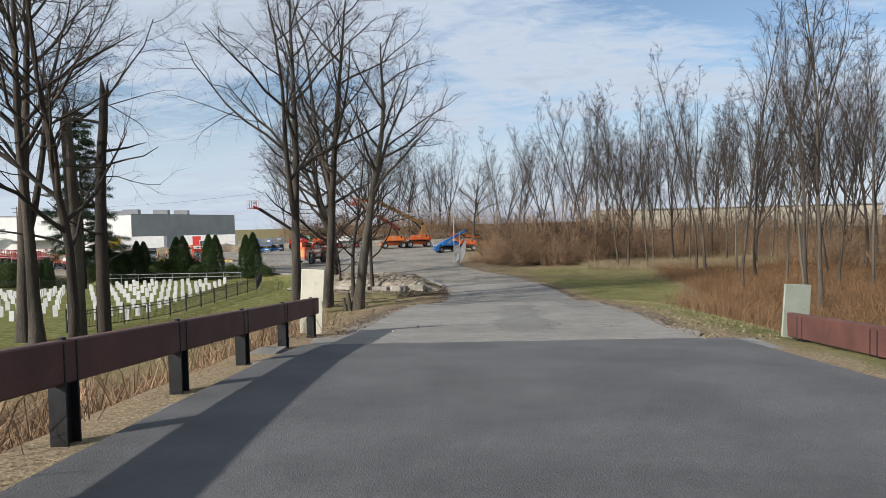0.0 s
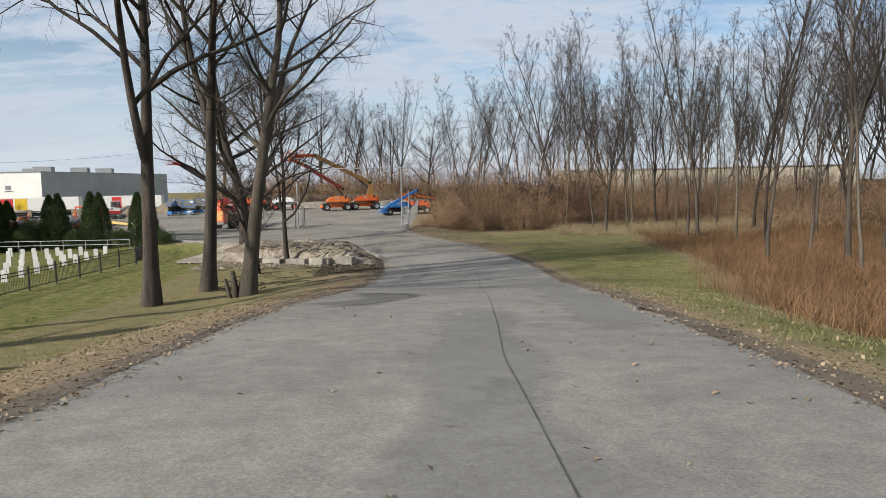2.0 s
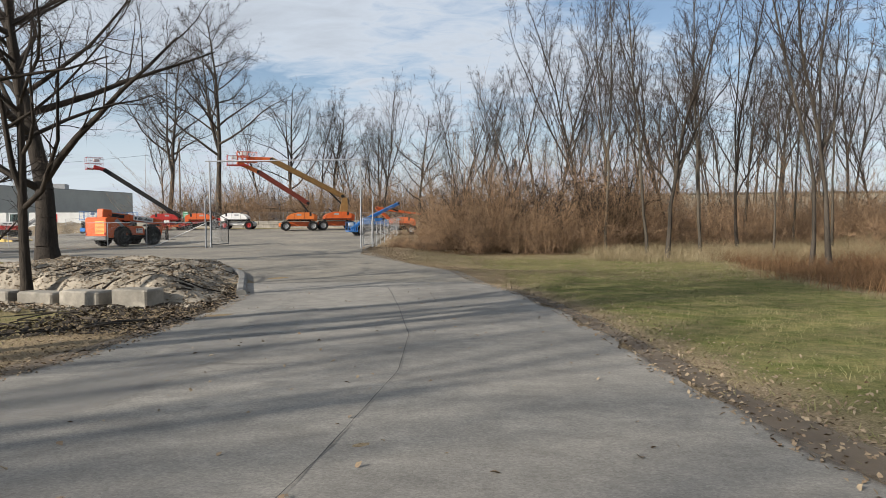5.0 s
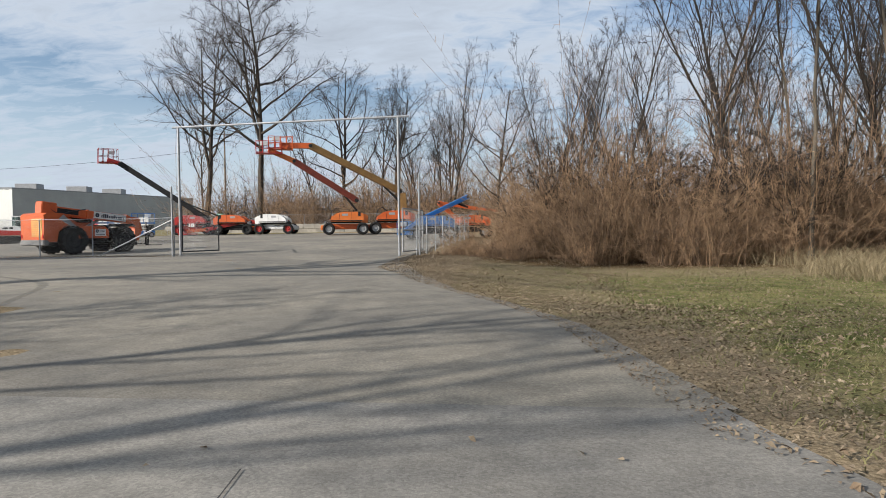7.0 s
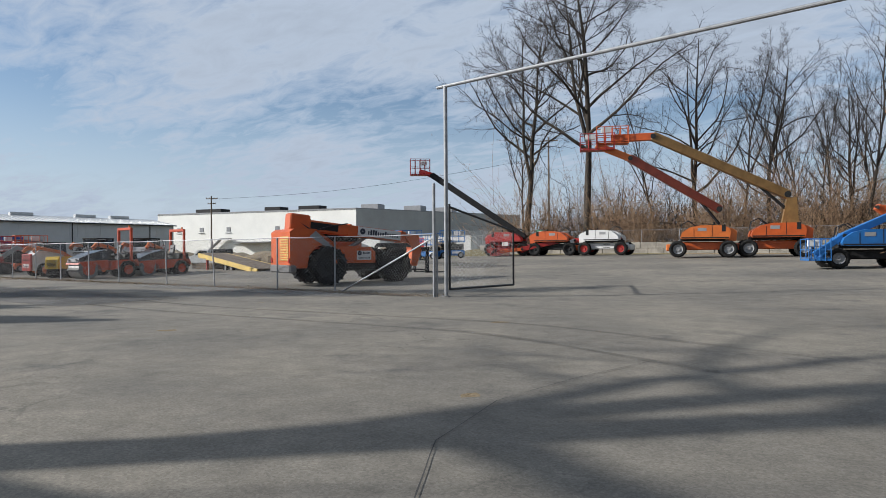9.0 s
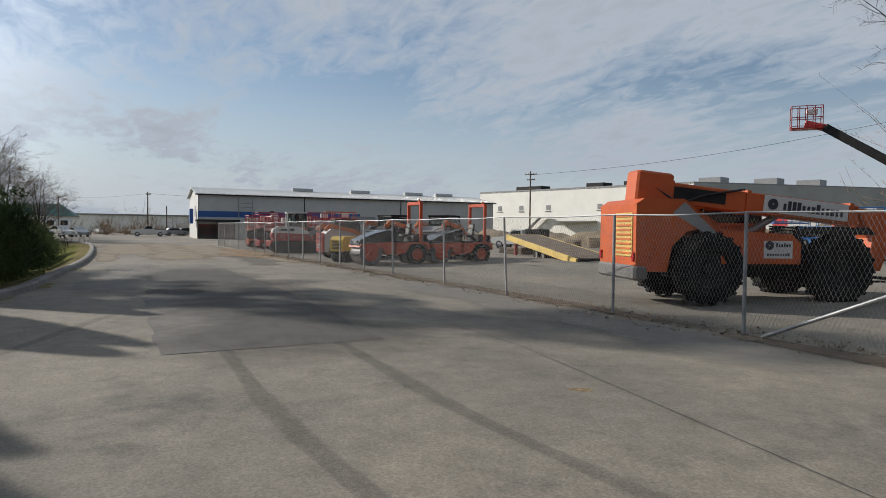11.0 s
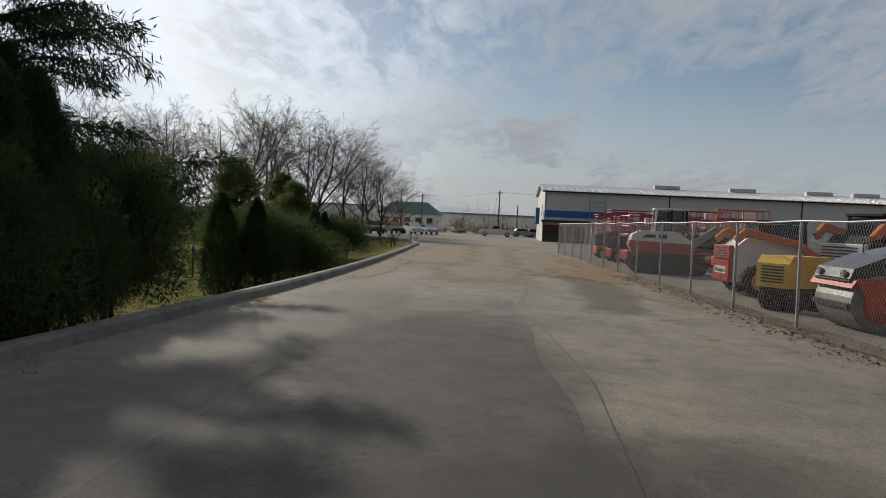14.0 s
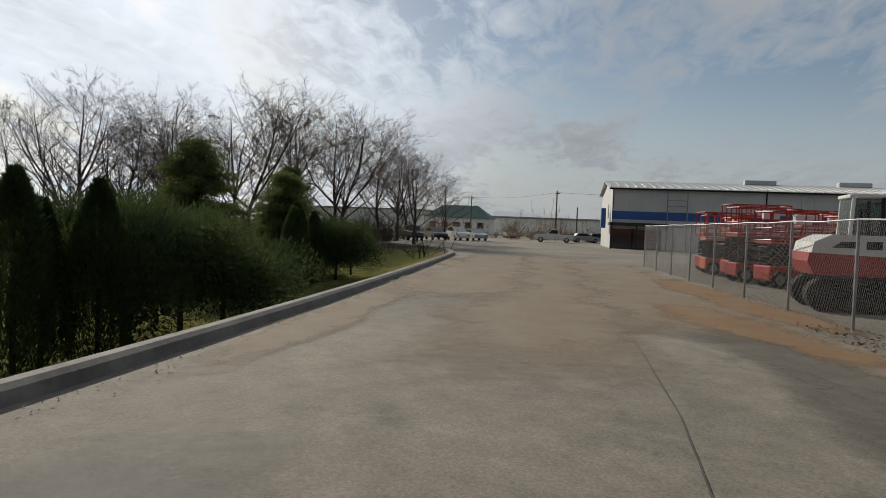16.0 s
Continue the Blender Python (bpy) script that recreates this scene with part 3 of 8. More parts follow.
marsh_w = np.maximum(marsh_w, 0.7 * ease(dl, 1.5, 4) * (1 - ease(GY + 2.5 * np.sin(GX * 0.35) + 1.5 * np.sin(GX * 0.9), 13, 21)))
for name, w in (("green", green_w), ("marsh", marsh_w)):
    a = me.attributes.new(name, "FLOAT", "POINT")
    a.data.foreach_set("value", np.clip(w, 0, 1).astype(np.float32).ravel())
tagged(new("ground", me), "rough ground of thin grass, leaf litter and dead growth", "ground", kind="structure")


def strip_mesh(name, us, lo, hi, n, along, material, lift_=0.0):
    """A surface draped on the land between the curves lo(u) and hi(u). along: the axis of u."""
    us, lo, hi = np.asarray(us, float), np.asarray(lo, float), np.asarray(hi, float)
    s = np.linspace(0, 1, n)
    V = lo[:, None] + (hi - lo)[:, None] * s
    U = np.repeat(us[:, None], n, 1)
    X, Y = (U, V) if along == "x" else (V, U)
    Z = land(X, Y) + lift_
    i = np.arange(X.size).reshape(X.shape)
    f = np.stack([i[:-1, :-1], i[:-1, 1:], i[1:, 1:], i[1:, :-1]], -1).reshape(-1, 4)
    if along == "x":
        f = f[:, ::-1]
    f = f[:, ::-1]
    return grid_mesh(name, np.stack([X, Y, Z], -1).reshape(-1, 3), f, material)


ry = spread(-60, 63.8, 1.0) + [63.8]
wob = lambda u, k: 0.16 * np.sin(np.asarray(u) * 1.7 + k) + 0.1 * np.sin(np.asarray(u) * 4.3 + 2 * k)  # noqa: E731
road_me = strip_mesh("road", ry, np.interp(ry, EDGE_Y, EDGE_L) + wob(ry, 0.3) * (np.array(ry) < 60), np.interp(ry, EDGE_Y, EDGE_R) + wob(ry, 1.9) * (np.array(ry) < 60), 24, "y", "asphalt")
road = tagged(new("road", road_me), "worn pale asphalt road sloping down from the bridge", "road", kind="structure")
lx = np.array(spread(-200, -100, 5) + spread(-98, 0, 1.0) + spread(0.2, 7.8, 0.2))
lo = np.where(lx > -1.7, 63.8, np.interp(lx, KERB_X, KERB_Y))
hi = np.interp(lx, [-200, -120, -119, -74, -73, 0.4, 0.8, 1.5, 3.4, 4.7, 6.0, 6.9, 7.8], [125, 125, 125, 125, 136.8, 136.8, 91, 84, 76.6, 73.4, 71, 68.6, 63.8])
hi = hi + np.where(lx > 0.6, 0.14 * np.sin(lx * 3.7) + 0.1 * np.sin(lx * 8.9 + 1) + 0.06 * np.sin(lx * 17.3), 0)
lot_me = strip_mesh("lot", lx, lo, np.maximum(hi, lo + 0.02), 60, "x", "lot")
lot = tagged(new("lot_pavement", lot_me), "patched grey asphalt yard and drive with cracks", "pavement", kind="structure")

# ---- kerb ----
def along(pts, step):
    """Points at even steps along a polyline, with headings."""
    pts = [Vector((*p, 0)) for p in pts]
    out_, left_ = [], 0.0
    for a, b in zip(pts, pts[1:]):
        d = (b - a).length
        t = left_
        while t < d:
            out_.append((a + (b - a) * t / d, math.atan2(b.y - a.y, b.x - a.x)))
            t += step
        left_ = t - d
    return out_


kerb_line = [(-0.4, 60.0), (-0.8, 61.4), (-1.4, 63.6), (-2.2, 66.6), (-3.7, 69.0), (-6, 70.5), (-9, 71.2), (-14, 72.0), (-22, 77.2), (-28, 80.8), (-35, 81.3), (-45, 82.2), (-60, 82.5), (-74, 82.4), (-78, 82.3), (-84, 81.3), (-88, 79.2), (-92, 74.5), (-100, 66)]
kerb = thing("kerb", "weathered pale concrete kerb along the drive", "kerb", kind="structure")
def rounded(pts, times=2):
    """A smoother line through a chain of points."""
    for _ in range(times):
        pts = [pts[0]] + [q for a, b in zip(pts, pts[1:]) for q in ((0.75 * a[0] + 0.25 * b[0], 0.75 * a[1] + 0.25 * b[1]), (0.25 * a[0] + 0.75 * b[0], 0.25 * a[1] + 0.75 * b[1]))] + [pts[-1]]
    return pts


kp = along(rounded(kerb_line), 1.0)
kerb_profile = [(-0.17, -0.35), (-0.17, 0.11), (-0.13, 0.165), (0.05, 0.175), (0.12, 0.13), (0.17, -0.03), (0.17, -0.35)]
for (p, h), (q, h2) in zip(kp, kp[1:]):
    s = Shape()
    vs = []
    for c, hh in ((p, h), (q, h2)):
        nrm = Vector((math.sin(hh), -math.cos(hh), 0)) * -1
        side = Vector((-math.sin(hh), math.cos(hh), 0))
        z = ground_at(c.x + side.x * -0.6, c.y + side.y * -0.6)
        for u, w in kerb_profile:
            vs.append(Vector((c.x, c.y, 0)) + side * (-u) + Vector((0, 0, max(z, -0.4) + w)))
    gap = 0.002
    d = (q - p).normalized()
    vs = [v + d * gap if i < 7 else v - d * gap for i, v in enumerate(vs)]
    n = 7
    s.add(vs, [(i, i + 1, n + i + 1, n + i) for i in range(n - 1)] + [tuple(range(n - 1, -1, -1)), tuple(range(n, 2 * n))])
    part("kerb_stone", s, "concrete", kerb)

# ---- bare trees ----
def tubes(segs, n):
    """Tapered tubes for rows of (p0, p1, r0, r1)."""
    a = np.array([s[0] for s in segs], float)
    b = np.array([s[1] for s in segs], float)
    r0, r1 = np.array([s[2] for s in segs]), np.array([s[3] for s in segs])
    d = b - a
    d /= np.linalg.norm(d, axis=1, keepdims=True) + 1e-9
    ref = np.where(np.abs(d[:, 2:3]) > 0.9, np.array([[1.0, 0, 0]]), np.array([[0, 0, 1.0]]))
    u = np.cross(d, ref)
    u /= np.linalg.norm(u, axis=1, keepdims=True)
    w = np.cross(d, u)
    ang = np.arange(n) * 2 * np.pi / n
    ring = np.cos(ang)[None, :, None] * u[:, None] + np.sin(ang)[None, :, None] * w[:, None]
    v0, v1 = a[:, None] + r0[:, None, None] * ring, b[:, None] + r1[:, None, None] * ring
    verts = np.concatenate([v0, v1], 1).reshape(-1, 3)
    i = np.arange(n)
    f = np.stack([i, (i + 1) % n, n + (i + 1) % n, n + i], -1)
    faces_ = (np.arange(len(segs))[:, None, None] * 2 * n + f[None]).reshape(-1, 4)
    return verts, faces_


def spikes(segs, n=3):
    """Twigs that run out to a point, for rows of (p0, p1, r0)."""
    a = np.array([q[0] for q in segs], float)
    b = np.array([q[1] for q in segs], float)
    r0 = np.array([q[2] for q in segs])
    d = b - a
    d /= np.linalg.norm(d, axis=1, keepdims=True) + 1e-9
    ref = np.where(np.abs(d[:, 2:3]) > 0.9, np.array([[1.0, 0, 0]]), np.array([[0, 0, 1.0]]))
    u = np.cross(d, ref)
    u /= np.linalg.norm(u, axis=1, keepdims=True)
    w = np.cross(d, u)
    ang = np.arange(n) * 2 * np.pi / n
    ring = np.cos(ang)[None, :, None] * u[:, None] + np.sin(ang)[None, :, None] * w[:, None]
    verts = np.concatenate([a[:, None] + r0[:, None, None] * ring, b[:, None]], 1).reshape(-1, 3)
    i = np.arange(n)
    f = np.stack([i, (i + 1) % n, 0 * i + n], -1)
    return verts, (np.arange(len(segs))[:, None, None] * (n + 1) + f[None]).reshape(-1, 3)


def join_mesh(name, quads, tris, material):
    """One mesh from tubes (four-sided faces) and spikes (three-sided)."""
    (qv, qf), (tv, tf) = quads, tris
    me_ = bpy.data.meshes.new(name)
    v = np.concatenate([qv, tv]).astype(np.float32)
    me_.vertices.add(len(v))
    me_.vertices.foreach_set("co", v.ravel())
    loops = np.concatenate([qf.ravel(), (tf + len(qv)).ravel()]).astype(np.int32)
    me_.loops.add(len(loops))
    me_.loops.foreach_set("vertex_index", loops)
    tot = np.concatenate([np.full(len(qf), 4), np.full(len(tf), 3)]).astype(np.int32)
    me_.polygons.add(len(tot))
    me_.polygons.foreach_set("loop_start", (np.cumsum(tot) - tot).astype(np.int32))
    me_.polygons.foreach_set("loop_total", tot)
    me_.polygons.foreach_set("use_smooth", np.ones(len(tot), bool))
    me_.update(calc_edges=True)
    me_.validate()
    me_.materials.append(M[material])
    return me_


def grow(rnd, p, d, length, r, segs_n, bend, up, taper=0.45):
    """A crooked limb: its points, radii and directions."""
    pts, rad, dirs = [np.array(p, float)], [r], [np.array(d, float)]
    d = np.array(d, float)
    for k in range(segs_n):
        d = d + rnd.normal(0, bend, 3) + np.array([0, 0, up])
        d /= np.linalg.norm(d)
        pts.append(pts[-1] + d * length / segs_n)
        rad.append(r * (1 - (1 - taper) * (k + 1) / segs_n))
        dirs.append(d.copy())
    return pts, rad, dirs


def bare_tree(seed, height, girth, first=0.35, spread_=0.55, limbs=12, branches=6, twigs=5, lean=(0, 0), up=0.10, limb_len=0.42, fork=1, fine=False, bend=0.045, hair_r=0.0145, limb_r=0.017):
    """Trunk and crown meshes of a leafless tree standing at the origin."""
    rnd = np.random.default_rng(seed)
    thick, thin, hair = [], [], []

    def lay(store, pts, rad):
        store += [(a, b, ra, rb) for a, b, ra, rb in zip(pts, pts[1:], rad, rad[1:])]

    trunks = []
    base = np.array([0, 0, -0.25])
    d0 = np.array([lean[0], lean[1], 1.0])
    pts, rad, dirs = grow(rnd, base, d0 / np.linalg.norm(d0), height, girth, 14, bend, 0.03, 0.12)
    rad[0] *= 1.45
    rad[1] *= 1.08
    trunks.append((pts, rad, dirs, first))
    for _ in range(fork - 1):
        k = int(rnd.integers(4, 7))
        a = rnd.uniform(0, 2 * np.pi)
        d = dirs[k] + 0.45 * np.array([np.cos(a), np.sin(a), 0.1])
        p2, r2, q2 = grow(rnd, pts[k], d / np.linalg.norm(d), height * (1 - k / 15) * rnd.uniform(0.85, 1), rad[k] * 0.78, 10, 0.06, 0.06, 0.14)
        trunks.append((p2, r2, q2, 0.15))
    for pts, rad, dirs, start in trunks:
        lay(thick, pts, rad)
        n = len(pts) - 1
        total = limbs if start == first else max(4, limbs // 2)
        for j in range(total):
            t = start + (1 - start) * (j + rnd.uniform(0, 0.9)) / total
            k = min(n - 1, int(t * n))
            fr = t * n - k
            p = pts[k] + (pts[k + 1] - pts[k]) * fr
            a = j * 2.4 + rnd.uniform(-0.5, 0.5)
            d = np.array([np.cos(a) * spread_, np.sin(a) * spread_, 1 - spread_ * 0.75]) + dirs[k] * 0.25
            d /= np.linalg.norm(d)
            ln = height * limb_len * (1.08 - 0.72 * t) * rnd.uniform(0.65, 1.15)
            r = min(rad[k] * 0.62, 0.012 + ln * limb_r)
            lp, lr, ld = grow(rnd, p, d, ln, r, 6, 0.13, up, 0.22)
            lay(thin if r < 0.07 else thick, lp, lr)
            for b_ in range(branches):
                tb = 0.22 + 0.78 * (b_ + rnd.uniform(0, 0.9)) / branches
                kb = min(5, int(tb * 6))
                pb = lp[kb] + (lp[kb + 1] - lp[kb]) * (tb * 6 - kb)
                db = ld[kb] + rnd.normal(0, 0.62, 3) + np.array([0, 0, up * 1.5])
                db /= np.linalg.norm(db)
                lb = ln * 0.42 * (1.15 - 0.6 * tb) * rnd.uniform(0.6, 1.2)
                rb = min(lr[kb] * 0.6, 0.006 + lb * 0.011)
                nb = 4 if fine else 2
                bp, br, bd = grow(rnd, pb, db, lb, rb, nb, 0.17, up * 0.7, 0.3)
                lay(thin, bp, br)
                for w_ in range(twigs):
                    tw = 0.2 + 0.8 * (w_ + rnd.uniform(0, 0.9)) / twigs
                    kw = min(nb - 1, int(tw * nb))
                    pw = bp[kw] + (bp[kw + 1] - bp[kw]) * (tw * nb - kw)
                    dw = bd[kw] + rnd.normal(0, 0.6, 3) + np.array([0, 0, up])
                    dw /= np.linalg.norm(dw)
                    lw = lb * 0.5 * rnd.uniform(0.5, 1.2) + 0.12
                    hair.append((pw, pw + dw * lw, hair_r))
                    e = dw + rnd.normal(0, 0.5, 3)
                    if fine:
                        for _ in range(2):
                            e2 = dw + rnd.normal(0, 0.7, 3)
                            q2 = pw + dw * lw * rnd.uniform(0.3, 0.9)
                            hair.append((q2, q2 + e2 / np.linalg.norm(e2) * lw * rnd.uniform(0.4, 0.8), hair_r * 0.7))
                    if fine or w_ % 2:
                        hair.append((pw + dw * lw * 0.45, pw + dw * lw * 0.45 + e / np.linalg.norm(e) * lw * 0.6, hair_r * 0.76))
    tv, tf = tubes(thick, 8)
    return (tv, tf), (tubes(thin, 3), spikes(hair))


def tree_kind(seed, bark, twig="twig", **how):
    (tv, tf), (limbs_, hair) = bare_tree(seed, **how)
    return grid_mesh("trunk", tv, tf, bark), join_mesh("crown", limbs_, hair, twig)


def plant(kind, x, y, turn=0.0, size=1.0, label="", group="", wide=1.0, z=None, lean=0.0):
    trunk, crown = kind
    m = Matrix.Translation((x, y, ground_at(x, y) if z is None else z)) @ Matrix.Rotation(radians(lean), 4, "Y") @ Matrix.Rotation(radians(turn), 4, "Z")
    t = thing("tree", label, "tree", m, group)
    sc = Matrix.Diagonal((size * wide, size * wide, size, 1))
    part("trunk", trunk, "bark", t, at=sc)
    part("crown", crown, "twig", t, at=sc)
    return t


slim = [tree_kind(10 + i, ("bark_pale", "bark", "bark_pale", "bark_dark", "bark")[i], height=20 + i, girth=(0.13, 0.16, 0.11, 0.15, 0.12)[i], first=(0.3, 0.24, 0.38, 0.2, 0.32)[i], spread_=(0.42, 0.5, 0.36, 0.52, 0.45)[i], limbs=17, branches=7, twigs=6, up=0.12, limb_len=(0.32, 0.36, 0.27, 0.38, 0.34)[i], fork=(1, 2, 1, 2, 1)[i], bend=(0.05, 0.055, 0.045, 0.06, 0.05)[i], hair_r=0.013) for i in range(5)]
tall = [tree_kind(30 + i, "bark", height=23, girth=0.36, first=0.42, bend=0.022, hair_r=0.009, limb_r=0.014, spread_=0.78, limbs=14, branches=8, twigs=7, up=0.07, limb_len=0.52, fork=2, fine=True) for i in range(3)]
wide_ = [tree_kind(50 + i, "bark_dark", height=17, girth=0.24, first=0.24, hair_r=0.009, limb_r=0.014, spread_=0.85, limbs=15, branches=8, twigs=6, up=0.07, limb_len=0.52, fork=2, fine=True) for i in range(3)]
bushy = [tree_kind(70 + i, "bark_dark", height=7, girth=0.14, first=0.2, spread_=0.85, limbs=16, branches=8, twigs=6, up=0.02, limb_len=0.58, fork=2) for i in range(2)]

broad = tree_kind(53, "bark_pale", height=19, girth=0.38, first=0.3, bend=0.03, hair_r=0.009, limb_r=0.014, spread_=0.8, limbs=14, branches=8, twigs=6, up=0.07, limb_len=0.5, fork=2, fine=True)
# trees on the grass beside the road
plant(tall[0], -10.2, 44.3, 20, 1.0, "tall bare tree with grey furrowed bark on the grass verge", "roadside trees")
plant(tall[1], -8.9, 48.4, 140, 1.0, "tall bare tree with dark straight trunk on the grass verge", "roadside trees", lean=5)
plant(broad, -6.3, 46.2, 60, 1.0, "bare leaning tree with pale split trunk beside the road", "roadside trees", lean=7)
plant(wide_[1], -8.0, 55.0, 250, 0.8, "bare tree with crooked dark limbs beside the road", "roadside trees")
plant(wide_[2], -7.0, 59.5, 10, 0.75, "bare tree with crooked dark limbs above the gravel bed", "roadside trees")
plant(bushy[0], -10.5, 62.5, 30, 1.1, "small bare tree with dense twigs above the gravel bed", "roadside trees")
plant(tall[2], -21.0, 32.5, 80, 0.95, "tall bare tree with rough grey bark near the cemetery fence", "cemetery trees")
plant(tall[0], -18.7, 30.0, 200, 0.85, "tall bare tree with rough dark bark near the cemetery fence", "cemetery trees")
plant(wide_[1], -15.2, 27.0, 120, 0.95, "bare tree with low spreading limbs near the bridge", "cemetery trees")
old = tree_kind(61, "bark_dark", height=19, girth=0.5, first=0.18, hair_r=0.010, spread_=0.9, limbs=16, branches=9, twigs=7, up=0.05, limb_len=0.62, fork=2, lean=(0.1, -0.02), fine=True)
plant(old, -12.5, 70.2, 200, 1.0, "old spreading bare tree with a thick dark trunk beside the drive", "roadside trees")

# trees behind the lot
big = [tree_kind(90 + i, "bark", height=24, girth=0.36, first=0.34, spread_=0.95, limbs=19, branches=10, twigs=7, up=0.075, limb_len=0.5, fork=2, fine=True) for i in range(2)]
plant(big[0], -36.0, 144.0, 75, 1.1, "tall bare tree on the bank behind the yard", "trees behind the yard")
plant(big[1], -28.0, 143.5, 190, 1.28, "tall bare tree with a leaning trunk behind the yard", "trees behind the yard")
plant(slim[1], -39.0, 149.0, 10, 0.95, "slender bare tree behind the yard", "trees behind the yard")
plant(wide_[2], -17.0, 146.0, 40, 1.25, "spreading bare tree on the bank behind the yard", "trees behind the yard")
plant(wide_[0], -10.5, 149.0, 160, 1.1, "spreading bare tree on the bank behind the yard", "trees behind the yard")
plant(slim[3], -2.0, 141.0, 70, 1.0, "slender bare tree on the bank behind the yard", "trees behind the yard")
plant(wide_[1], 4.0, 137.0, 200, 1.0, "spreading bare tree on the bank behind the yard", "trees behind the yard")
plant(slim[4], 10.0, 142.0, 20, 1.0, "slender bare tree on the bank behind the yard", "trees behind the yard")
rt = random.Random(11)
for i in range(12):
    plant(rt.choice(slim + wide_), rt.uniform(-34, 12), rt.uniform(150, 172), rt.uniform(0, 360), rt.uniform(0.75, 1.05), "bare tree in the strip of wood behind the yard", "trees behind the yard")

# the wood beside the road
wood_spots = [(21.6, 38.0, 0), (25.6, 47.6, 2), (28.6, 53.2, 1), (30.4, 66.0, 3), (30.8, 60.8, 0), (28.5, 77.4, 4), (29.7, 77.6, 1), (36.6, 88.6, 2), (30.5, 91.0, 3), (28.0, 92.5, 0), (24.0, 54.0, 4), (22.0, 97.5, 2), (24.5, 99.0, 1), (17.8, 101.0, 3)]
for x, y, k in wood_spots:
    plant(slim[k], x, y, rt.uniform(0, 360), rt.uniform(0.9, 1.08), "slender bare woodland tree with pale bark", "woodland trees")
placed = [(x, y) for x, y, _ in wood_spots]
count = 0
while count < 125:
    x, y = rt.uniform(8, 75), rt.uniform(40, 150)
    edge = 27 + 0.18 * (x - 20) if y < 78 else 9 - 0.05 * (y - 90)
    if (y < 84 and x < 30 + 0.25 * max(0, 60 - y)) or x < edge or (y < 104 and x < 12 + 0.3 * (104 - y)):
        continue
    if any((x - a) ** 2 + (y - b) ** 2 < 4.5 for a, b in placed):
        continue
    placed.append((x, y))
    plant(rt.choice(slim), x, y, rt.uniform(0, 360), rt.uniform(0.72, 1.1), "slender bare woodland tree with pale bark", "woodland trees", wide=rt.uniform(0.9, 1.2))
    count += 1
for i in range(26):
    plant(rt.choice(slim + wide_[:2]), rt.uniform(34, 90), rt.uniform(-5, 45), rt.uniform(0, 360), rt.uniform(0.8, 1.05), "bare woodland tree near the stream", "woodland trees")

# trees past the cemetery, and the little tree at the end of the kerb
vase = [tree_kind(170 + i, "bark", "twig_grey", hair_r=0.010, limb_r=0.009, height=13.0, girth=0.17, first=0.14, spread_=0.78, limbs=18, branches=9, twigs=7, up=0.06, limb_len=0.66, fork=3) for i in range(3)]
plant(vase[1], -93.6, 77.2, 0, 0.5, "low spreading bare ornamental tree on a mulched corner", "corner tree", wide=1.5)
for i, (x, y, s_) in enumerate([(-95, 61.5, 1.0), (-99, 58.5, 0.92), (-95, 45.5, 1.02), (-90, 47.5, 0.85), (-96, 53.0, 0.78), (-92, 56.0, 0.76), (-100, 68.5, 0.92), (-106, 66.5, 1.0), (-112, 70.0, 0.86), (-118, 72.5, 0.78), (-126, 76.0, 0.6), (-102, 63.5, 0.9), (-93, 50.5, 0.85), (-108, 73.0, 0.7), (-84, 40.0, 0.95), (-75, 33.0, 1.0), (-104, 50.0, 1.05), (-110, 60.0, 1.05), (-64, 28.0, 0.9)]):
    plant(vase[i % 3], x, y, i * 67, s_, wide=1.25, label="bare spreading tree beyond the cemetery", group="trees past the cemetery")


for i in range(15):
    plant((vase + slim)[i % 8], -170 + i * 8 + rt.uniform(-3, 3), 8 + rt.uniform(-12, 14) - 0.12 * (i * 8), i * 41, rt.uniform(0.75, 1.05), "bare tree in the wood south of the cemetery", "southern wood")


# ---- brush, reeds, grass and leaves ----
def blades(name, spots, material, label, category, h=(0.4, 0.9), w=0.012, leanx=0.25, per=1, clump=0.2, seed=1):
    """Thin upright blades, two bent pieces each, as one mesh of stuff."""
    r = np.random.default_rng(seed)
    c = np.repeat(np.asarray(spots, float), per, 0)
    n = len(c)
    c = c + r.normal(0, clump, (n, 2))
    z = land(c[:, 0], c[:, 1]) - 0.06
    hh = r.uniform(*h, n)
    a = r.uniform(0, 2 * np.pi, n)
    u = np.stack([np.cos(a), np.sin(a), 0 * a], -1) * w
    b = np.stack([c[:, 0], c[:, 1], z], -1)
    l1 = np.stack([r.normal(0, leanx, n) * hh, r.normal(0, leanx, n) * hh, 0 * hh], -1)
    m = b + 0.4 * l1 + np.stack([0 * hh, 0 * hh, hh * 0.55], -1)
    t = b + l1 * 1.25 + np.stack([0 * hh, 0 * hh, hh], -1)
    v = np.stack([b - u, b + u, m + u * 0.8, m - u * 0.8, t + u * 0.15, t - u * 0.15], 1).reshape(-1, 3)
    k = np.arange(n)[:, None] * 6
    f = np.concatenate([k + np.array([[0, 1, 2, 3]]), k + np.array([[3, 2, 4, 5]])])
    return tagged(new(name, grid_mesh(name, v, f, material, False)), label, category, kind="stuff")


rs = np.random.default_rng(7)


def scatter(n, x0, x1, y0, y1, keep):
    p = np.stack([rs.uniform(x0, x1, n), rs.uniform(y0, y1, n)], -1)
    return p[keep(p[:, 0], p[:, 1])]


def right_of(x, y):
    return x - np.interp(y, EDGE_Y, EDGE_R)


def left_of(x, y):
    return np.interp(y, EDGE_Y, EDGE_L) - x


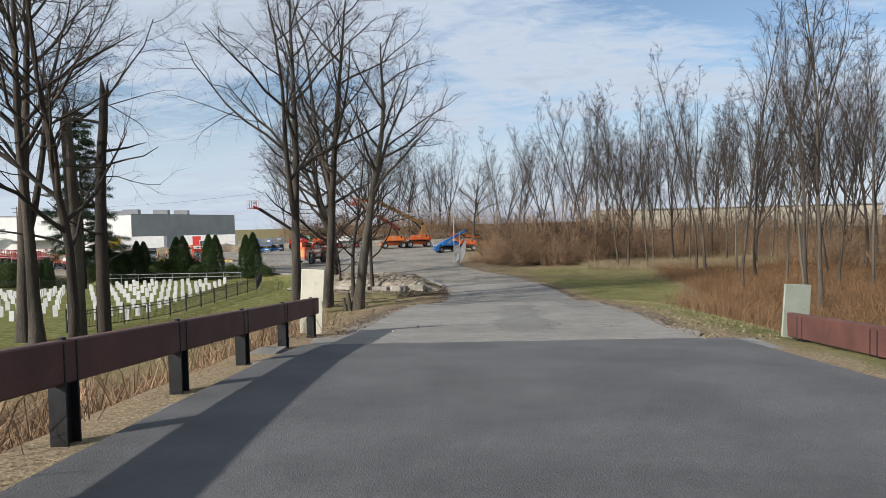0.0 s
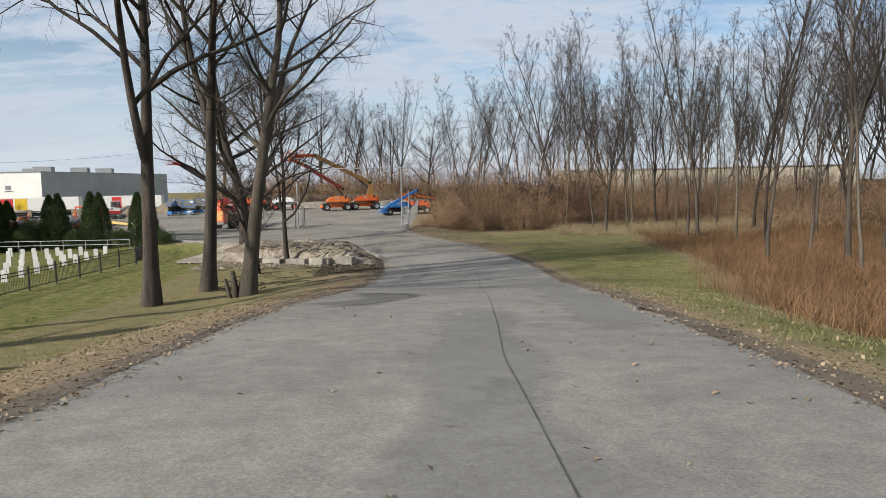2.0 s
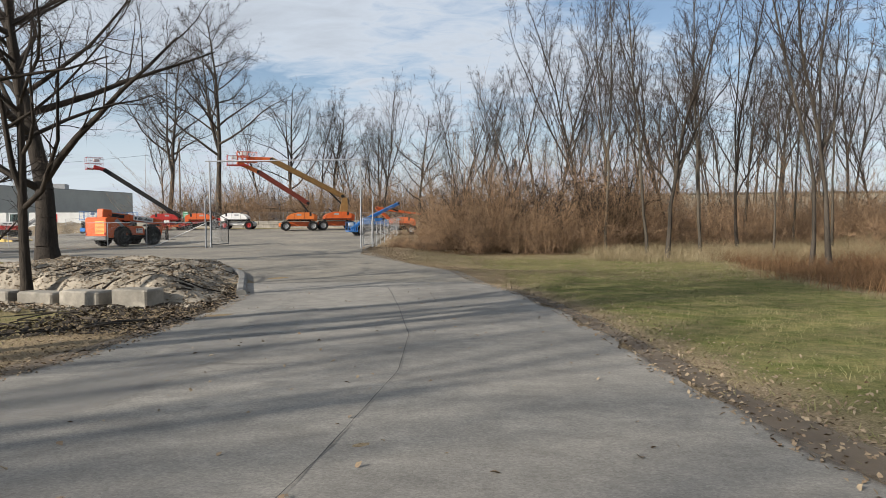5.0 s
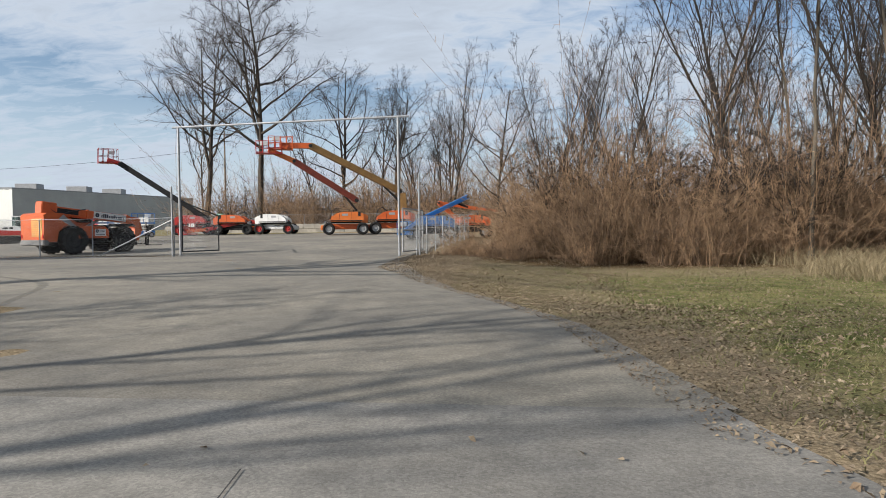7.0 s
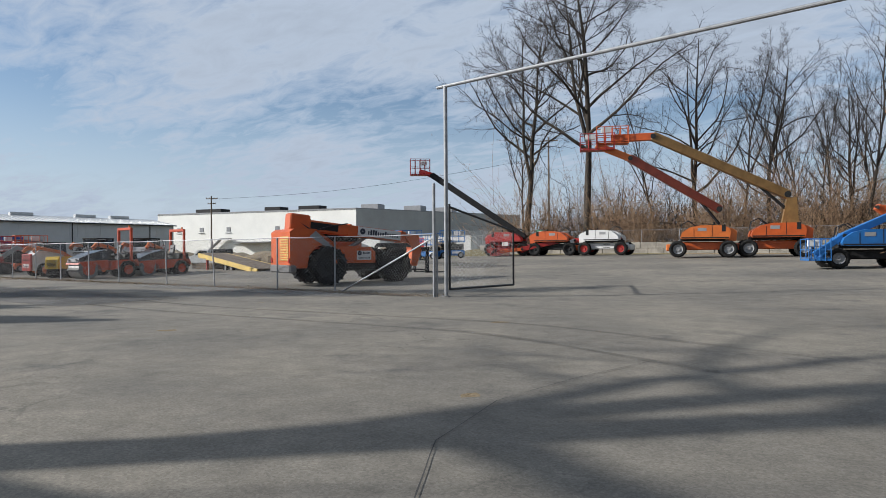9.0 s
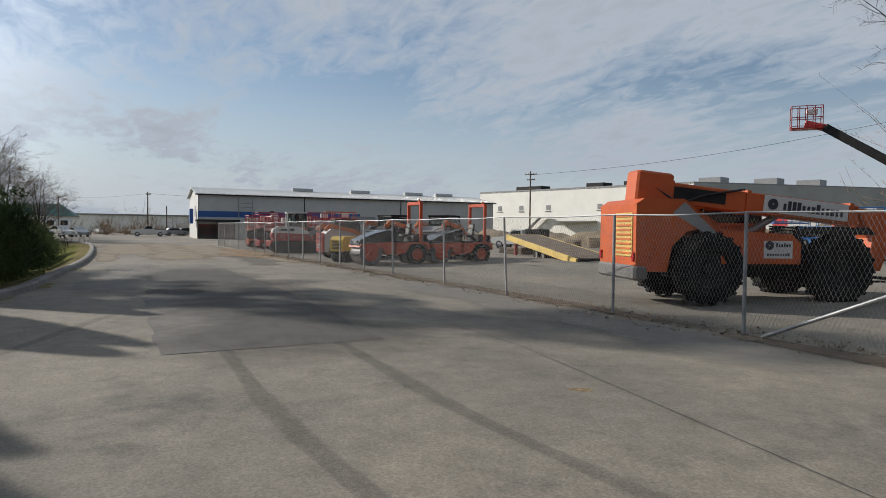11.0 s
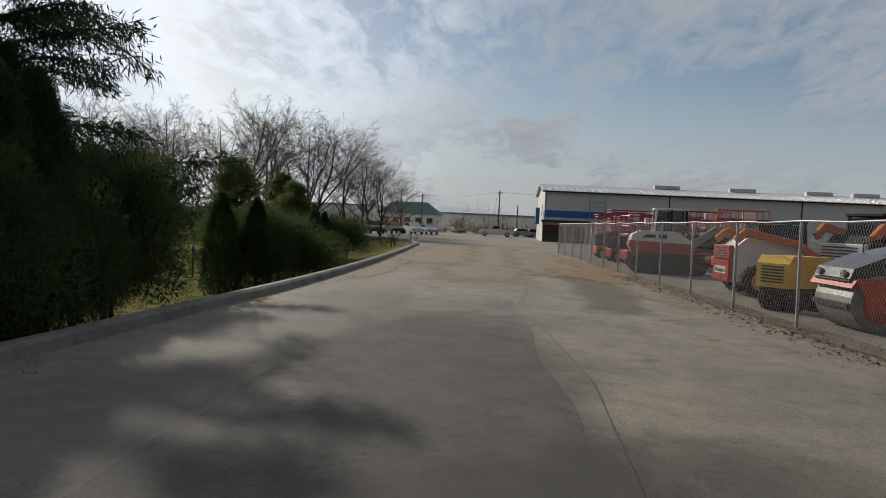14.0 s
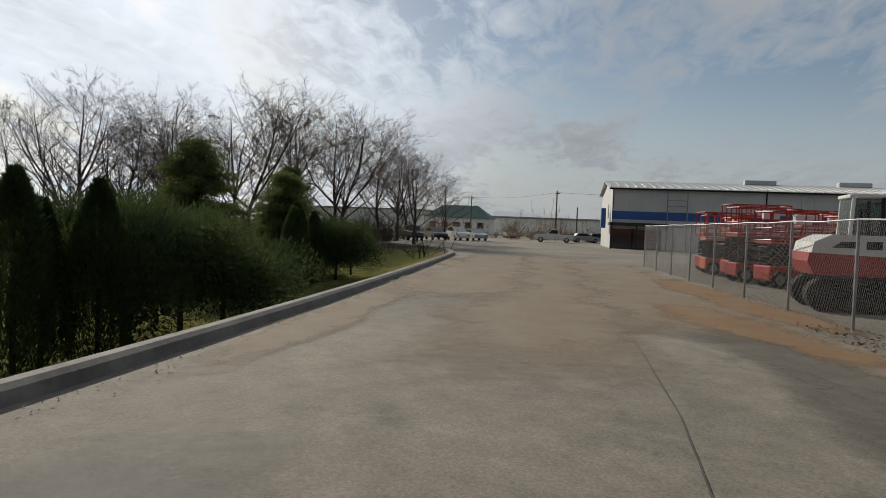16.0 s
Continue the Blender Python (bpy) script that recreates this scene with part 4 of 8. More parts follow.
reed_ok = lambda x, y: (right_of(x, y) > np.interp(y, REED_Y, REED_D) + 0.7 * np.sin(y * 0.9) + 0.5 * np.sin(x * 1.7)) & (y < 84)  # noqa: E731
blades("dead_reeds", scatter(17000, 8, 44, 8, 84, reed_ok), "reed", "tall rust-brown dead marsh grass below the road", "marsh grass", h=(0.25, 0.95), w=0.009, leanx=0.6, per=4, clump=0.4, seed=2)
blades("dead_bank_grass", scatter(5500, 16, 44, 80, 95, lambda x, y: (x > 17) & (np.sin(x * 0.8) * np.cos(y * 0.9) > -0.45)), "straw", "pale dead grass on the bank below the wood", "dead grass", h=(0.3, 1.05), w=0.010, leanx=0.7, per=4, clump=0.4, seed=3)
left_ok = lambda x, y: (left_of(x, y) > 1.2) & (left_of(x, y) < 9)  # noqa: E731
blades("stream_weeds", scatter(2600, -12, -2, 2, 20, left_ok), "brush", "dry brown weeds under the bridge railing", "weeds", h=(0.3, 0.95), w=0.007, leanx=0.55, per=6, clump=0.35, seed=4)
turf_ok = lambda x, y: (right_of(x, y) > 0.25) & (right_of(x, y) < np.interp(y, REED_Y, REED_D) + 0.8) & (y < 86)  # noqa: E731
blades("turf", scatter(26000, 6, 27, 14, 86, turf_ok), "grass", "short patchy green and straw-coloured grass beside the road", "grass", h=(0.04, 0.12), w=0.007, leanx=0.6, per=3, clump=0.12, seed=5)
lturf_ok = lambda x, y: (left_of(x, y) > 1.0) & (y < 58)  # noqa: E731
blades("cemetery_turf", scatter(9000, -20, -2, 18, 58, lturf_ok), "grass", "short winter grass between the road and the cemetery", "grass", h=(0.04, 0.11), w=0.008, leanx=0.6, per=3, clump=0.12, seed=6)


def thicket(name, spots, material, label, h=(1.6, 3.6), stems=46, seed=3, w=0.012, wide=1.0):
    """Rounded clumps of arching stems, each with many crooked side shoots, one mesh of stuff."""
    r = np.random.default_rng(seed)
    segs, hair = [], []
    for x, y in spots:
        z = ground_at(x, y) - 0.1
        wave = 0.78 + 0.34 * math.sin(x * 0.55 + seed) * math.cos(y * 0.43 + 2 * seed) + 0.22 * math.sin(x * 1.3 + y * 0.9)
        hgt = r.uniform(*h) * r.uniform(0.55, 1.2) * wave * (min(1.0, 0.5 + 0.2 * max(0.0, x - 5.5)) if seed == 21 else 1.0)
        for _ in range(stems):
            a, rad = r.uniform(0, 2 * np.pi), abs(r.normal(0, 0.55)) * wide
            tilt = abs(r.normal(0, 0.42))
            p = np.array([x + rad * np.cos(a), y + rad * np.sin(a), z])
            d = np.array([np.cos(a) * tilt, np.sin(a) * tilt, 1.0]) + r.normal(0, 0.15, 3)
            ln = hgt * min(1.45, 0.35 + abs(r.normal(0.25, 0.32)))
            pts, rr, dd = grow(r, p, d / np.linalg.norm(d), ln, w * r.uniform(0.6, 1.2), 3, 0.20, -0.05 - 0.05 * tilt, 0.4)
            segs += [(q, t, ra, rb) for q, t, ra, rb in zip(pts, pts[1:], rr, rr[1:])]
            for k in range(8):
                u = r.uniform(0.5, 3.0)
                i = min(2, int(u))
                q = pts[i] + (pts[i + 1] - pts[i]) * (u - i)
                d2 = dd[i] * 0.7 + r.normal(0, 0.62, 3)
                d2 /= np.linalg.norm(d2)
                l2 = r.uniform(0.25, 0.95) * min(1.3, 0.35 + 0.25 * ln)
                hair.append((q, q + d2 * l2, w * 0.62))
                d3 = d2 + r.normal(0, 0.6, 3)
                q3 = q + d2 * l2 * r.uniform(0.3, 0.7)
                hair.append((q3, q3 + d3 / np.linalg.norm(d3) * l2 * 0.6, w * 0.5))
    return tagged(new(name, join_mesh(name, tubes(segs, 3), spikes(hair), material)), label, "brush", kind="stuff")


edge_spots = []
for i in range(130):
    t = i / 129
    x = 5.8 + 18.4 * t + rt.uniform(-0.7, 0.7)
    y = 93.4 - 3.0 * math.sin(t * 3.0) + 1.0 * math.sin(t * 23) + rt.uniform(-0.8, 5.0) + 5 * max(0, t - 0.7)
    edge_spots.append((x, y))
thicket("brush_thicket", edge_spots, "brush", "dense tangled brown brush at the edge of the wood", h=(5.2, 11.0), stems=40, seed=21, w=0.017, wide=1.3)
for i in range(18):
    x, y = edge_spots[(i * 7) % 130]
    plant(bushy[i % 2], x + 0.6, y + 0.8, i * 49, 0.62 + 0.05 * (i * 5 % 9), "small tangled bare tree standing in the brush", "saplings in the brush")
foot = [(22 + 27 * i / 95 + rt.uniform(-0.8, 0.8), 94.5 + 0.1 * i / 4 + rt.uniform(-2.2, 3.5)) for i in range(96)]
thicket("wood_foot_brush", foot, "brush", "tangled brown brush at the foot of the woodland trees", h=(3.4, 7.0), stems=32, seed=31, w=0.02, wide=1.5)
side_foot = [(41 + 0.12 * (95 - y) + rt.uniform(-2.0, 3.5), y) for y in (rt.uniform(44, 96) for _ in range(70))]
thicket("marsh_side_brush", side_foot, "brush", "tangled brown brush on the far side of the marsh", h=(3.4, 6.5), stems=30, seed=32, w=0.02, wide=1.6)
low = [(2.6 + 3.4 * rt.random(), 91.5 + rt.uniform(-0.8, 2.2)) for _ in range(16)]
thicket("gate_brush", low, "brush", "low dead brush beside the gate", h=(1.0, 1.9), stems=34, seed=35, w=0.011, wide=0.9)
deep = [(rt.uniform(9, 44), rt.uniform(95, 114)) for _ in range(125)]
thicket("wood_undergrowth", deep, "brush", "brown undergrowth inside the wood", h=(6.0, 11.0), stems=22, seed=22, w=0.016, wide=1.5)
inner = [(rt.uniform(14, 85), rt.uniform(114, 150)) for _ in range(120)]
thicket("deep_wood_brush", inner, "twig", "dark undergrowth deep in the wood", h=(7.0, 12.0), stems=14, seed=28, w=0.032, wide=2.6)
rim = [(rt.uniform(46, 66), rt.uniform(50, 98)) for _ in range(80)]
thicket("wood_edge_brush", rim, "brush", "brown brush along the far side of the marsh", h=(5.0, 9.0), stems=32, seed=23, w=0.018, wide=1.8)
backs = [(rt.uniform(-38, 14), rt.uniform(138.6, 150)) for _ in range(100)]
thicket("bank_brush", backs, "brush", "leafless brush on the bank behind the yard", h=(7.0, 12.5), stems=36, seed=24, w=0.024, wide=2.0)
backs2 = [(rt.uniform(-36, 12), rt.uniform(142, 154)) for _ in range(60)]
thicket("bank_undergrowth", backs2, "twig", "dark undergrowth on the bank behind the yard", h=(8.0, 14.0), stems=20, seed=34, w=0.035, wide=2.4)
south = [(x, 82.0 + 0.36 * (x + 70) + rt.uniform(-6, 2)) for x in (rt.uniform(-125, -78) for _ in range(36))] + [(rt.uniform(-118, -97), rt.uniform(64, 73)) for _ in range(34)]
thicket("far_brush", south, "twig", "leafless brush beyond the cemetery", h=(3.0, 6.0), stems=16, seed=25, w=0.022, wide=1.6)
southwood = [(-190 + i * 1.9 + rt.uniform(-1, 1), 14 + rt.uniform(-7, 7) - 0.1 * i) for i in range(85)]
thicket("south_undergrowth", southwood, "twig", "dark leafless undergrowth south of the cemetery", h=(4.0, 8.0), stems=14, seed=27, w=0.06, wide=2.8)
belt = [(-62 - 50 * u + rt.uniform(-3, 3), 60 - 6 * u + rt.uniform(-4, 4)) for u in (rt.random() for _ in range(64))]
thicket("cemetery_wood_edge", belt, "twig", "dark leafless brush along the far side of the cemetery", h=(4.0, 8.0), stems=24, seed=37, w=0.035, wide=2.2)
street = [(rt.uniform(-172, -143), rt.uniform(66, 118)) for _ in range(70)]
thicket("street_brush", street, "brush", "russet brush beyond the cross street", h=(3.2, 6.0), stems=24, seed=26, w=0.035, wide=1.5)


def leaf_litter(name, pts, label, size=(0.035, 0.085), seed=1, material="leaf", top=land):
    r = np.random.default_rng(seed)
    n = len(pts)
    c = np.stack([pts[:, 0], pts[:, 1], top(pts[:, 0], pts[:, 1]) + 0.012], -1)
    a, s = r.uniform(0, 2 * np.pi, n), r.uniform(*size, n)
    u = np.stack([np.cos(a), np.sin(a), r.normal(0, 0.35, n)], -1) * s[:, None] * 0.5
    w = np.stack([-np.sin(a), np.cos(a), r.normal(0, 0.35, n)], -1) * (s * r.uniform(0.35, 0.7, n))[:, None] * 0.5
    mid = np.array([0, 0, 1.0]) * (s * 0.18)[:, None]
    v = np.stack([c - u, c - w + mid, c + u, c + w + mid], 1).reshape(-1, 3)
    f = np.arange(n)[:, None] * 4 + np.array([[0, 1, 2, 3]])
    return tagged(new(name, grid_mesh(name, v, f, material, False)), label, "leaves", kind="stuff")


rl = np.stack([np.zeros(11000), 84 - 72 * rs.uniform(0, 1, 11000) ** 1.7], -1)
rl[:, 0] = np.interp(rl[:, 1], EDGE_Y, EDGE_R) - 0.3 + np.abs(rs.normal(0, 1.1, len(rl)))
rl = rl[(rl[:, 1] < 63) | (rl[:, 0] > 8.5)]
leaf_litter("leaf_litter", rl, "fallen brown leaves along the edge of the road", seed=2)
ll = np.stack([np.zeros(9000), rs.uniform(14, 62, 9000)], -1)
ll[:, 0] = np.interp(ll[:, 1], EDGE_Y, EDGE_L) + 0.4 - np.abs(rs.normal(0, 1.5, len(ll)))
leaf_litter("verge_leaves", ll, "fallen brown leaves and bark along the verge", seed=3)
wl2 = np.stack([rs.uniform(1.0, 24, 26000), rs.uniform(66, 93, 26000)], -1)
wl2 = wl2[wl2[:, 0] > np.interp(wl2[:, 1], [63.8, 68.5, 71.1, 74.6, 80, 88.6, 93], [8.2, 7.2, 6.3, 4.3, 2.0, 1.2, 0.8])]
leaf_litter("wood_edge_leaves", wl2, "fallen leaves in the grass before the brush", seed=4, size=(0.035, 0.085))
wl3 = np.stack([rs.uniform(0, 1, 30000), rs.uniform(63, 92, 30000)], -1)
wl3[:, 0] = np.interp(wl3[:, 1], [63, 68.5, 71.1, 74.6, 80, 88.6, 92], [7.9, 7.0, 6.0, 4.0, 1.8, 1.0, 0.7]) - 0.5 + np.abs(rs.normal(0, 2.2, len(wl3)))
leaf_litter("drive_edge_leaves", wl3, "drift of small brown leaves along the edge of the drive", seed=5, size=(0.02, 0.05))
lot_turf_ok = lambda x, y: (x > np.interp(y, [63, 69, 74.6, 80, 88, 93], [9.0, 7.8, 5.2, 3.2, 2.4, 2.2])) & (y < 93)  # noqa: E731
blades("wood_edge_turf", scatter(8000, 2, 24, 66, 93, lot_turf_ok), "straw", "thin straw-coloured grass before the brush", "grass", h=(0.03, 0.09), w=0.0045, leanx=0.9, per=3, clump=0.15, seed=9)

fl = np.stack([rs.uniform(-52, -12.6, 3600), 92.3 + rs.normal(0, 0.36, 3600)], -1)
leaf_litter("fence_leaves", fl, "brown leaves and grit caught along the foot of the fence", seed=6, size=(0.03, 0.10))
blades("fence_weeds", np.stack([rs.uniform(-60, -12.6, 320), 92.55 + rs.normal(0, 0.2, 320)], -1), "straw", "dry weeds along the foot of the fence", "weeds", h=(0.06, 0.22), w=0.006, leanx=0.7, per=4, clump=0.12, seed=10)
fr = np.stack([rs.uniform(-1.0, 8.5, 420), rs.uniform(14, 63, 420)], -1)
leaf_litter("loose_leaves", fr, "single dry leaves scattered over the road", seed=7, size=(0.04, 0.10))
fk = np.stack([rs.uniform(-60, -20, 700), np.abs(rs.normal(0, 0.2, 700))], -1)
fk[:, 1] = np.interp(fk[:, 0], KERB_X, KERB_Y) + 0.25 + fk[:, 1]
leaf_litter("kerb_leaves", fk, "leaves and grit in the gutter along the kerb", seed=8, size=(0.02, 0.05))

# ---- gravel bed with concrete blocks inside the kerb bend ----
bed_x, bed_y = np.meshgrid(np.linspace(-16, -0.6, 90), np.linspace(54.5, 71.8, 90))
inside = (np.interp(bed_x, KERB_X, KERB_Y) - bed_y)
bed_h = 0.75 * ease(inside, 0.15, 2.2) * ease(left_of(bed_x, np.minimum(bed_y, 63)), 0.3, 2.6) * ease(bed_y - 57.7 - 0.42 * np.clip(-2.2 - bed_x, 0, 9), 0.0, 1.0) * ease(bed_x, -16, -11)
bed_h = bed_h * (1 + 0.10 * np.sin(bed_x * 2.3 + bed_y * 3.1) + 0.07 * np.sin(bed_x * 5.1 - bed_y * 2.2))
bed_z = np.maximum(land(bed_x, bed_y), -0.42) + bed_h + rs.normal(0, 0.03, bed_x.shape) - 0.05 * (bed_h < 0.01)
bi = np.arange(bed_x.size).reshape(bed_x.shape)
bf = np.stack([bi[:-1, :-1], bi[:-1, 1:], bi[1:, 1:], bi[1:, :-1]], -1).reshape(-1, 4)
ok = (bed_h.ravel()[bf].max(1) > 0.012)
tagged(new("gravel_bed", grid_mesh("gravel_bed", np.stack([bed_x, bed_y, bed_z], -1).reshape(-1, 3), bf[ok], "gravel")), "mounded bed of gravel and bark mulch inside the kerb", "gravel", kind="structure")


def bed_top(x, y):
    """Height of the gravel bed's surface."""
    x, y = np.asarray(x, float), np.asarray(y, float)
    h_ = 0.75 * ease(np.interp(x, KERB_X, KERB_Y) - y, 0.15, 2.2) * ease(left_of(x, np.minimum(y, 63)), 0.3, 2.6) * ease(y - 57.7 - 0.42 * np.clip(-2.2 - x, 0, 9), 0.0, 1.0) * ease(x, -16, -11)
    return np.maximum(land(x, y), -0.42) + h_ * (1 + 0.10 * np.sin(x * 2.3 + y * 3.1) + 0.07 * np.sin(x * 5.1 - y * 2.2))


bz = lambda x, y: float(bed_top(x, y))  # noqa: E731
peb = Shape()
rp = random.Random(3)
for i in range(6500):
    x, y = rp.uniform(-13, -0.8), rp.uniform(57, 71)
    if np.interp(x, KERB_X, KERB_Y) - y < 0.3 or left_of(x, min(y, 63)) < 0.4:
        continue
    z, s = bz(x, y), rp.uniform(0.03, 0.085) * (1.8 if i % 31 == 0 else 1)
    a = rp.uniform(0, 6.28)
    c, sn = math.cos(a) * s, math.sin(a) * s
    peb.add([(x - c, y - sn, z), (x + sn, y - c, z - 0.01), (x + c, y + sn, z), (x - sn, y + c, z), (x + s * 0.2, y, z + s * rp.uniform(0.5, 0.9)), (x, y, z - s)],
            [(0, 1, 4), (1, 2, 4), (2, 3, 4), (3, 0, 4), (1, 0, 5), (2, 1, 5), (3, 2, 5), (0, 3, 5)])
ob = part("loose_stones", peb, "gravel")
tagged(ob, "loose broken stones over the gravel bed", "stones", kind="stuff")
for x, y, turn, s in ((-2.75, 57.75, -16, (1.2, 0.8, 0.85)), (-4.5, 58.3, -20, (1.5, 0.7, 0.8)), (-6.2, 59.0, -22, (1.5, 0.7, 0.75)), (-8.0, 59.8, -24, (1.5, 0.7, 0.75)), (-9.7, 60.6, -26, (1.5, 0.7, 0.75))):
    b = Shape().box((0, 0, s[2] / 2), s, bev=0.05)
    ob = part("concrete_block", b, "block", None, at=pose(x, y, ground_at(x, y) - 0.34, 0, 0, turn))
    tagged(ob, "rough grey concrete block half sunk in the gravel bed", "concrete block", "blocks of the bed")
for i in range(60):
    x, y = rp.uniform(-9, -0.8), rp.uniform(47, 60)
    if left_of(x, y) < 0.2:
        continue
    a, l_ = rp.uniform(0, 3.14), rp.uniform(0.4, 1.6)
    z = ground_at(x, y) + 0.04
    ob = part("fallen_branch", Shape().path([(x, y, z), (x + l_ * 0.5 * math.cos(a), y + l_ * 0.5 * math.sin(a), z + 0.05), (x + l_ * math.cos(a + 0.25), y + l_ * math.sin(a + 0.25), z + 0.02)], rp.uniform(0.012, 0.03), 5), "bark")
    tagged(ob, "broken dead branch lying on the verge", "branch", "fallen branches")

for i in range(46):
    x, y = rp.uniform(-9.5, -1.6), rp.uniform(58.2, 66)
    if np.interp(x, KERB_X, KERB_Y) - y < 0.8 or left_of(x, min(y, 63)) < 0.8:
        continue
    a, l_ = rp.uniform(0.2, 1.1), rp.uniform(0.5, 1.7)
    pts = [(x + u * l_ * math.cos(a + 0.2 * u), y + u * l_ * math.sin(a + 0.2 * u)) for u in (-0.5, 0, 0.5)]
    ob = part("fallen_branch", Shape().path([(p, q, bz(p, q) + 0.04) for p, q in pts], rp.uniform(0.015, 0.035), 5), "bark_dark")
    tagged(ob, "dark dead branch lying on the gravel bed", "branch", "fallen branches")

chips = np.stack([rs.uniform(-9, 0.2, 9000), rs.uniform(52, 62.5, 9000)], -1)
chips = chips[(left_of(chips[:, 0], chips[:, 1]) > -0.15 + np.abs(rs.normal(0, 0.1, 9000))) & (left_of(chips[:, 0], chips[:, 1]) < 4.0)]
leaf_litter("bark_chips", chips, "dark bark chips and twigs strewn along the bed", size=(0.05, 0.17), seed=11, material="bark")
pale = np.stack([rs.uniform(-13, -0.8, 16000), rs.uniform(57.6, 71, 16000)], -1)
pale = pale[(np.interp(pale[:, 0], KERB_X, KERB_Y) - pale[:, 1] > 0.3) & (left_of(pale[:, 0], np.minimum(pale[:, 1], 63)) > 0.4)]
leaf_litter("dry_mulch", pale, "dry pale mulch and leaves over the gravel bed", size=(0.05, 0.15), seed=12, top=bed_top)

# ---- evergreens ----
def sprays(c, d, ln, wd, seed):
    """Flat pointed sprays of foliage at places c, pointing along d."""
    r = np.random.default_rng(seed)
    n = len(c)
    d = d / (np.linalg.norm(d, axis=1, keepdims=True) + 1e-9)
    s = np.cross(d, r.normal(0, 1, (n, 3)))
    s /= np.linalg.norm(s, axis=1, keepdims=True) + 1e-9
    ln, wd = ln[:, None], wd[:, None]
    v = np.stack([c, c + d * ln * 0.45 + s * wd, c + d * ln, c + d * ln * 0.45 - s * wd], 1).reshape(-1, 3)
    return v, np.arange(n)[:, None] * 4 + np.array([[0, 1, 2, 3]])


def cone_shrub(seed, h, r, n, material):
    """A narrow upright evergreen made of many upright sprays."""
    g = np.random.default_rng(seed)
    t = g.uniform(0, 1, n) ** 0.8
    a = g.uniform(0, 2 * np.pi, n)
    prof = r * np.interp(t, [0, 0.08, 0.35, 0.7, 0.92, 1], [0.72, 0.95, 1.0, 0.72, 0.28, 0.03])
    prof *= 1 + 0.13 * np.sin(a * 5 + seed) * np.sin(t * 17) + g.normal(0, 0.07, n)
    rad = prof * np.where(g.uniform(0, 1, n) < 0.8, g.uniform(0.86, 1.03, n), g.uniform(0.3, 0.9, n))
    c = np.stack([rad * np.cos(a), rad * np.sin(a), t * h - 0.05], -1)
    d = np.stack([np.cos(a) * 0.5, np.sin(a) * 0.5, 1.0 + 0 * a], -1) + g.normal(0, 0.35, (n, 3))
    v, f = sprays(c, d, g.uniform(0.10, 0.28, n), g.uniform(0.012, 0.03, n), seed)
    return grid_mesh("foliage", v, f, material, False)


def round_shrub(seed, h, r, n, material, lobes=7):
    g = np.random.default_rng(seed)
    lc = np.stack([g.normal(0, r * 0.45, lobes), g.normal(0, r * 0.45, lobes), g.uniform(0.3, 0.8, lobes) * h], -1)
    lr = g.uniform(0.38, 0.62, lobes) * min(r, h * 0.6)
    k = g.integers(0, lobes, n)
    q = g.normal(0, 1, (n, 3))
    q /= np.linalg.norm(q, axis=1, keepdims=True)
    inner = g.uniform(0, 1, n) < 0.2
    c = lc[k] + q * (lr[k] * np.where(inner, g.uniform(0.3, 0.75, n), g.uniform(0.78, 1.08, n)))[:, None]
    c[:, 2] = np.maximum(c[:, 2], 0.05)
    d = q + np.array([0, 0, 0.4]) + g.normal(0, 0.5, (n, 3))
    v, f = sprays(c, d, g.uniform(0.07, 0.2, n), np.where(inner, g.uniform(0.03, 0.06, n), g.uniform(0.006, 0.014, n)), seed)
    return grid_mesh("foliage", v, f, material, False)


def stem_mesh(h, r):
    s = Shape().tube((0, 0, -0.2), (0, 0, h), r, r * 0.3, 7)
    me_ = s.mesh("stem")
    me_.materials.append(M["bark_dark"])
    return me_


def shrub(me_, stem, x, y, label, category, size=(1, 1, 1), turn=0, group="", name="evergreen_shrub"):
    t = thing(name, label, category, pose(x, y, ground_at(x, y), 0, 0, turn), group)
    part("stem", stem, "bark_dark", t, at=Matrix.Diagonal((*size, 1)))
    part("foliage", me_, "arbor", t, at=Matrix.Diagonal((*size, 1)))
    return t


cones = [cone_shrub(5 + i, 5.2, 0.85, 11000, "arbor") for i in range(3)]
rounds = [round_shrub(15 + i, 3.2, 1.9, 27000, "yew", 13) for i in range(3)]
st1, st2 = stem_mesh(4.2, 0.08), stem_mesh(2.0, 0.09)
hedge = [(-23.1, 75.9, 1.0), (-24.0, 76.1, 0.97), (-27.9, 76.9, 1.0), (-28.8, 77.1, 1.02), (-32.1, 77.6, 1.0), (-33.0, 77.8, 0.98), (-37.1, 78.1, 0.92), (-38.0, 78.2, 0.95), (-48.6, 77.7, 0.68), (-49.4, 77.6, 0.58), (-49.6, 78.6, 0.66), (-63.4, 77.4, 0.62), (-64.3, 77.2, 0.66), (-65.3, 77.6, 0.58)]
for i, (x, y, s) in enumerate(hedge):
    shrub(cones[i % 3], st1, x, y, "narrow dark green arborvitae beside the drive", "arborvitae", (s * 1.05, s * 1.05, s), i * 71, "arborvitae along the drive", "arborvitae")
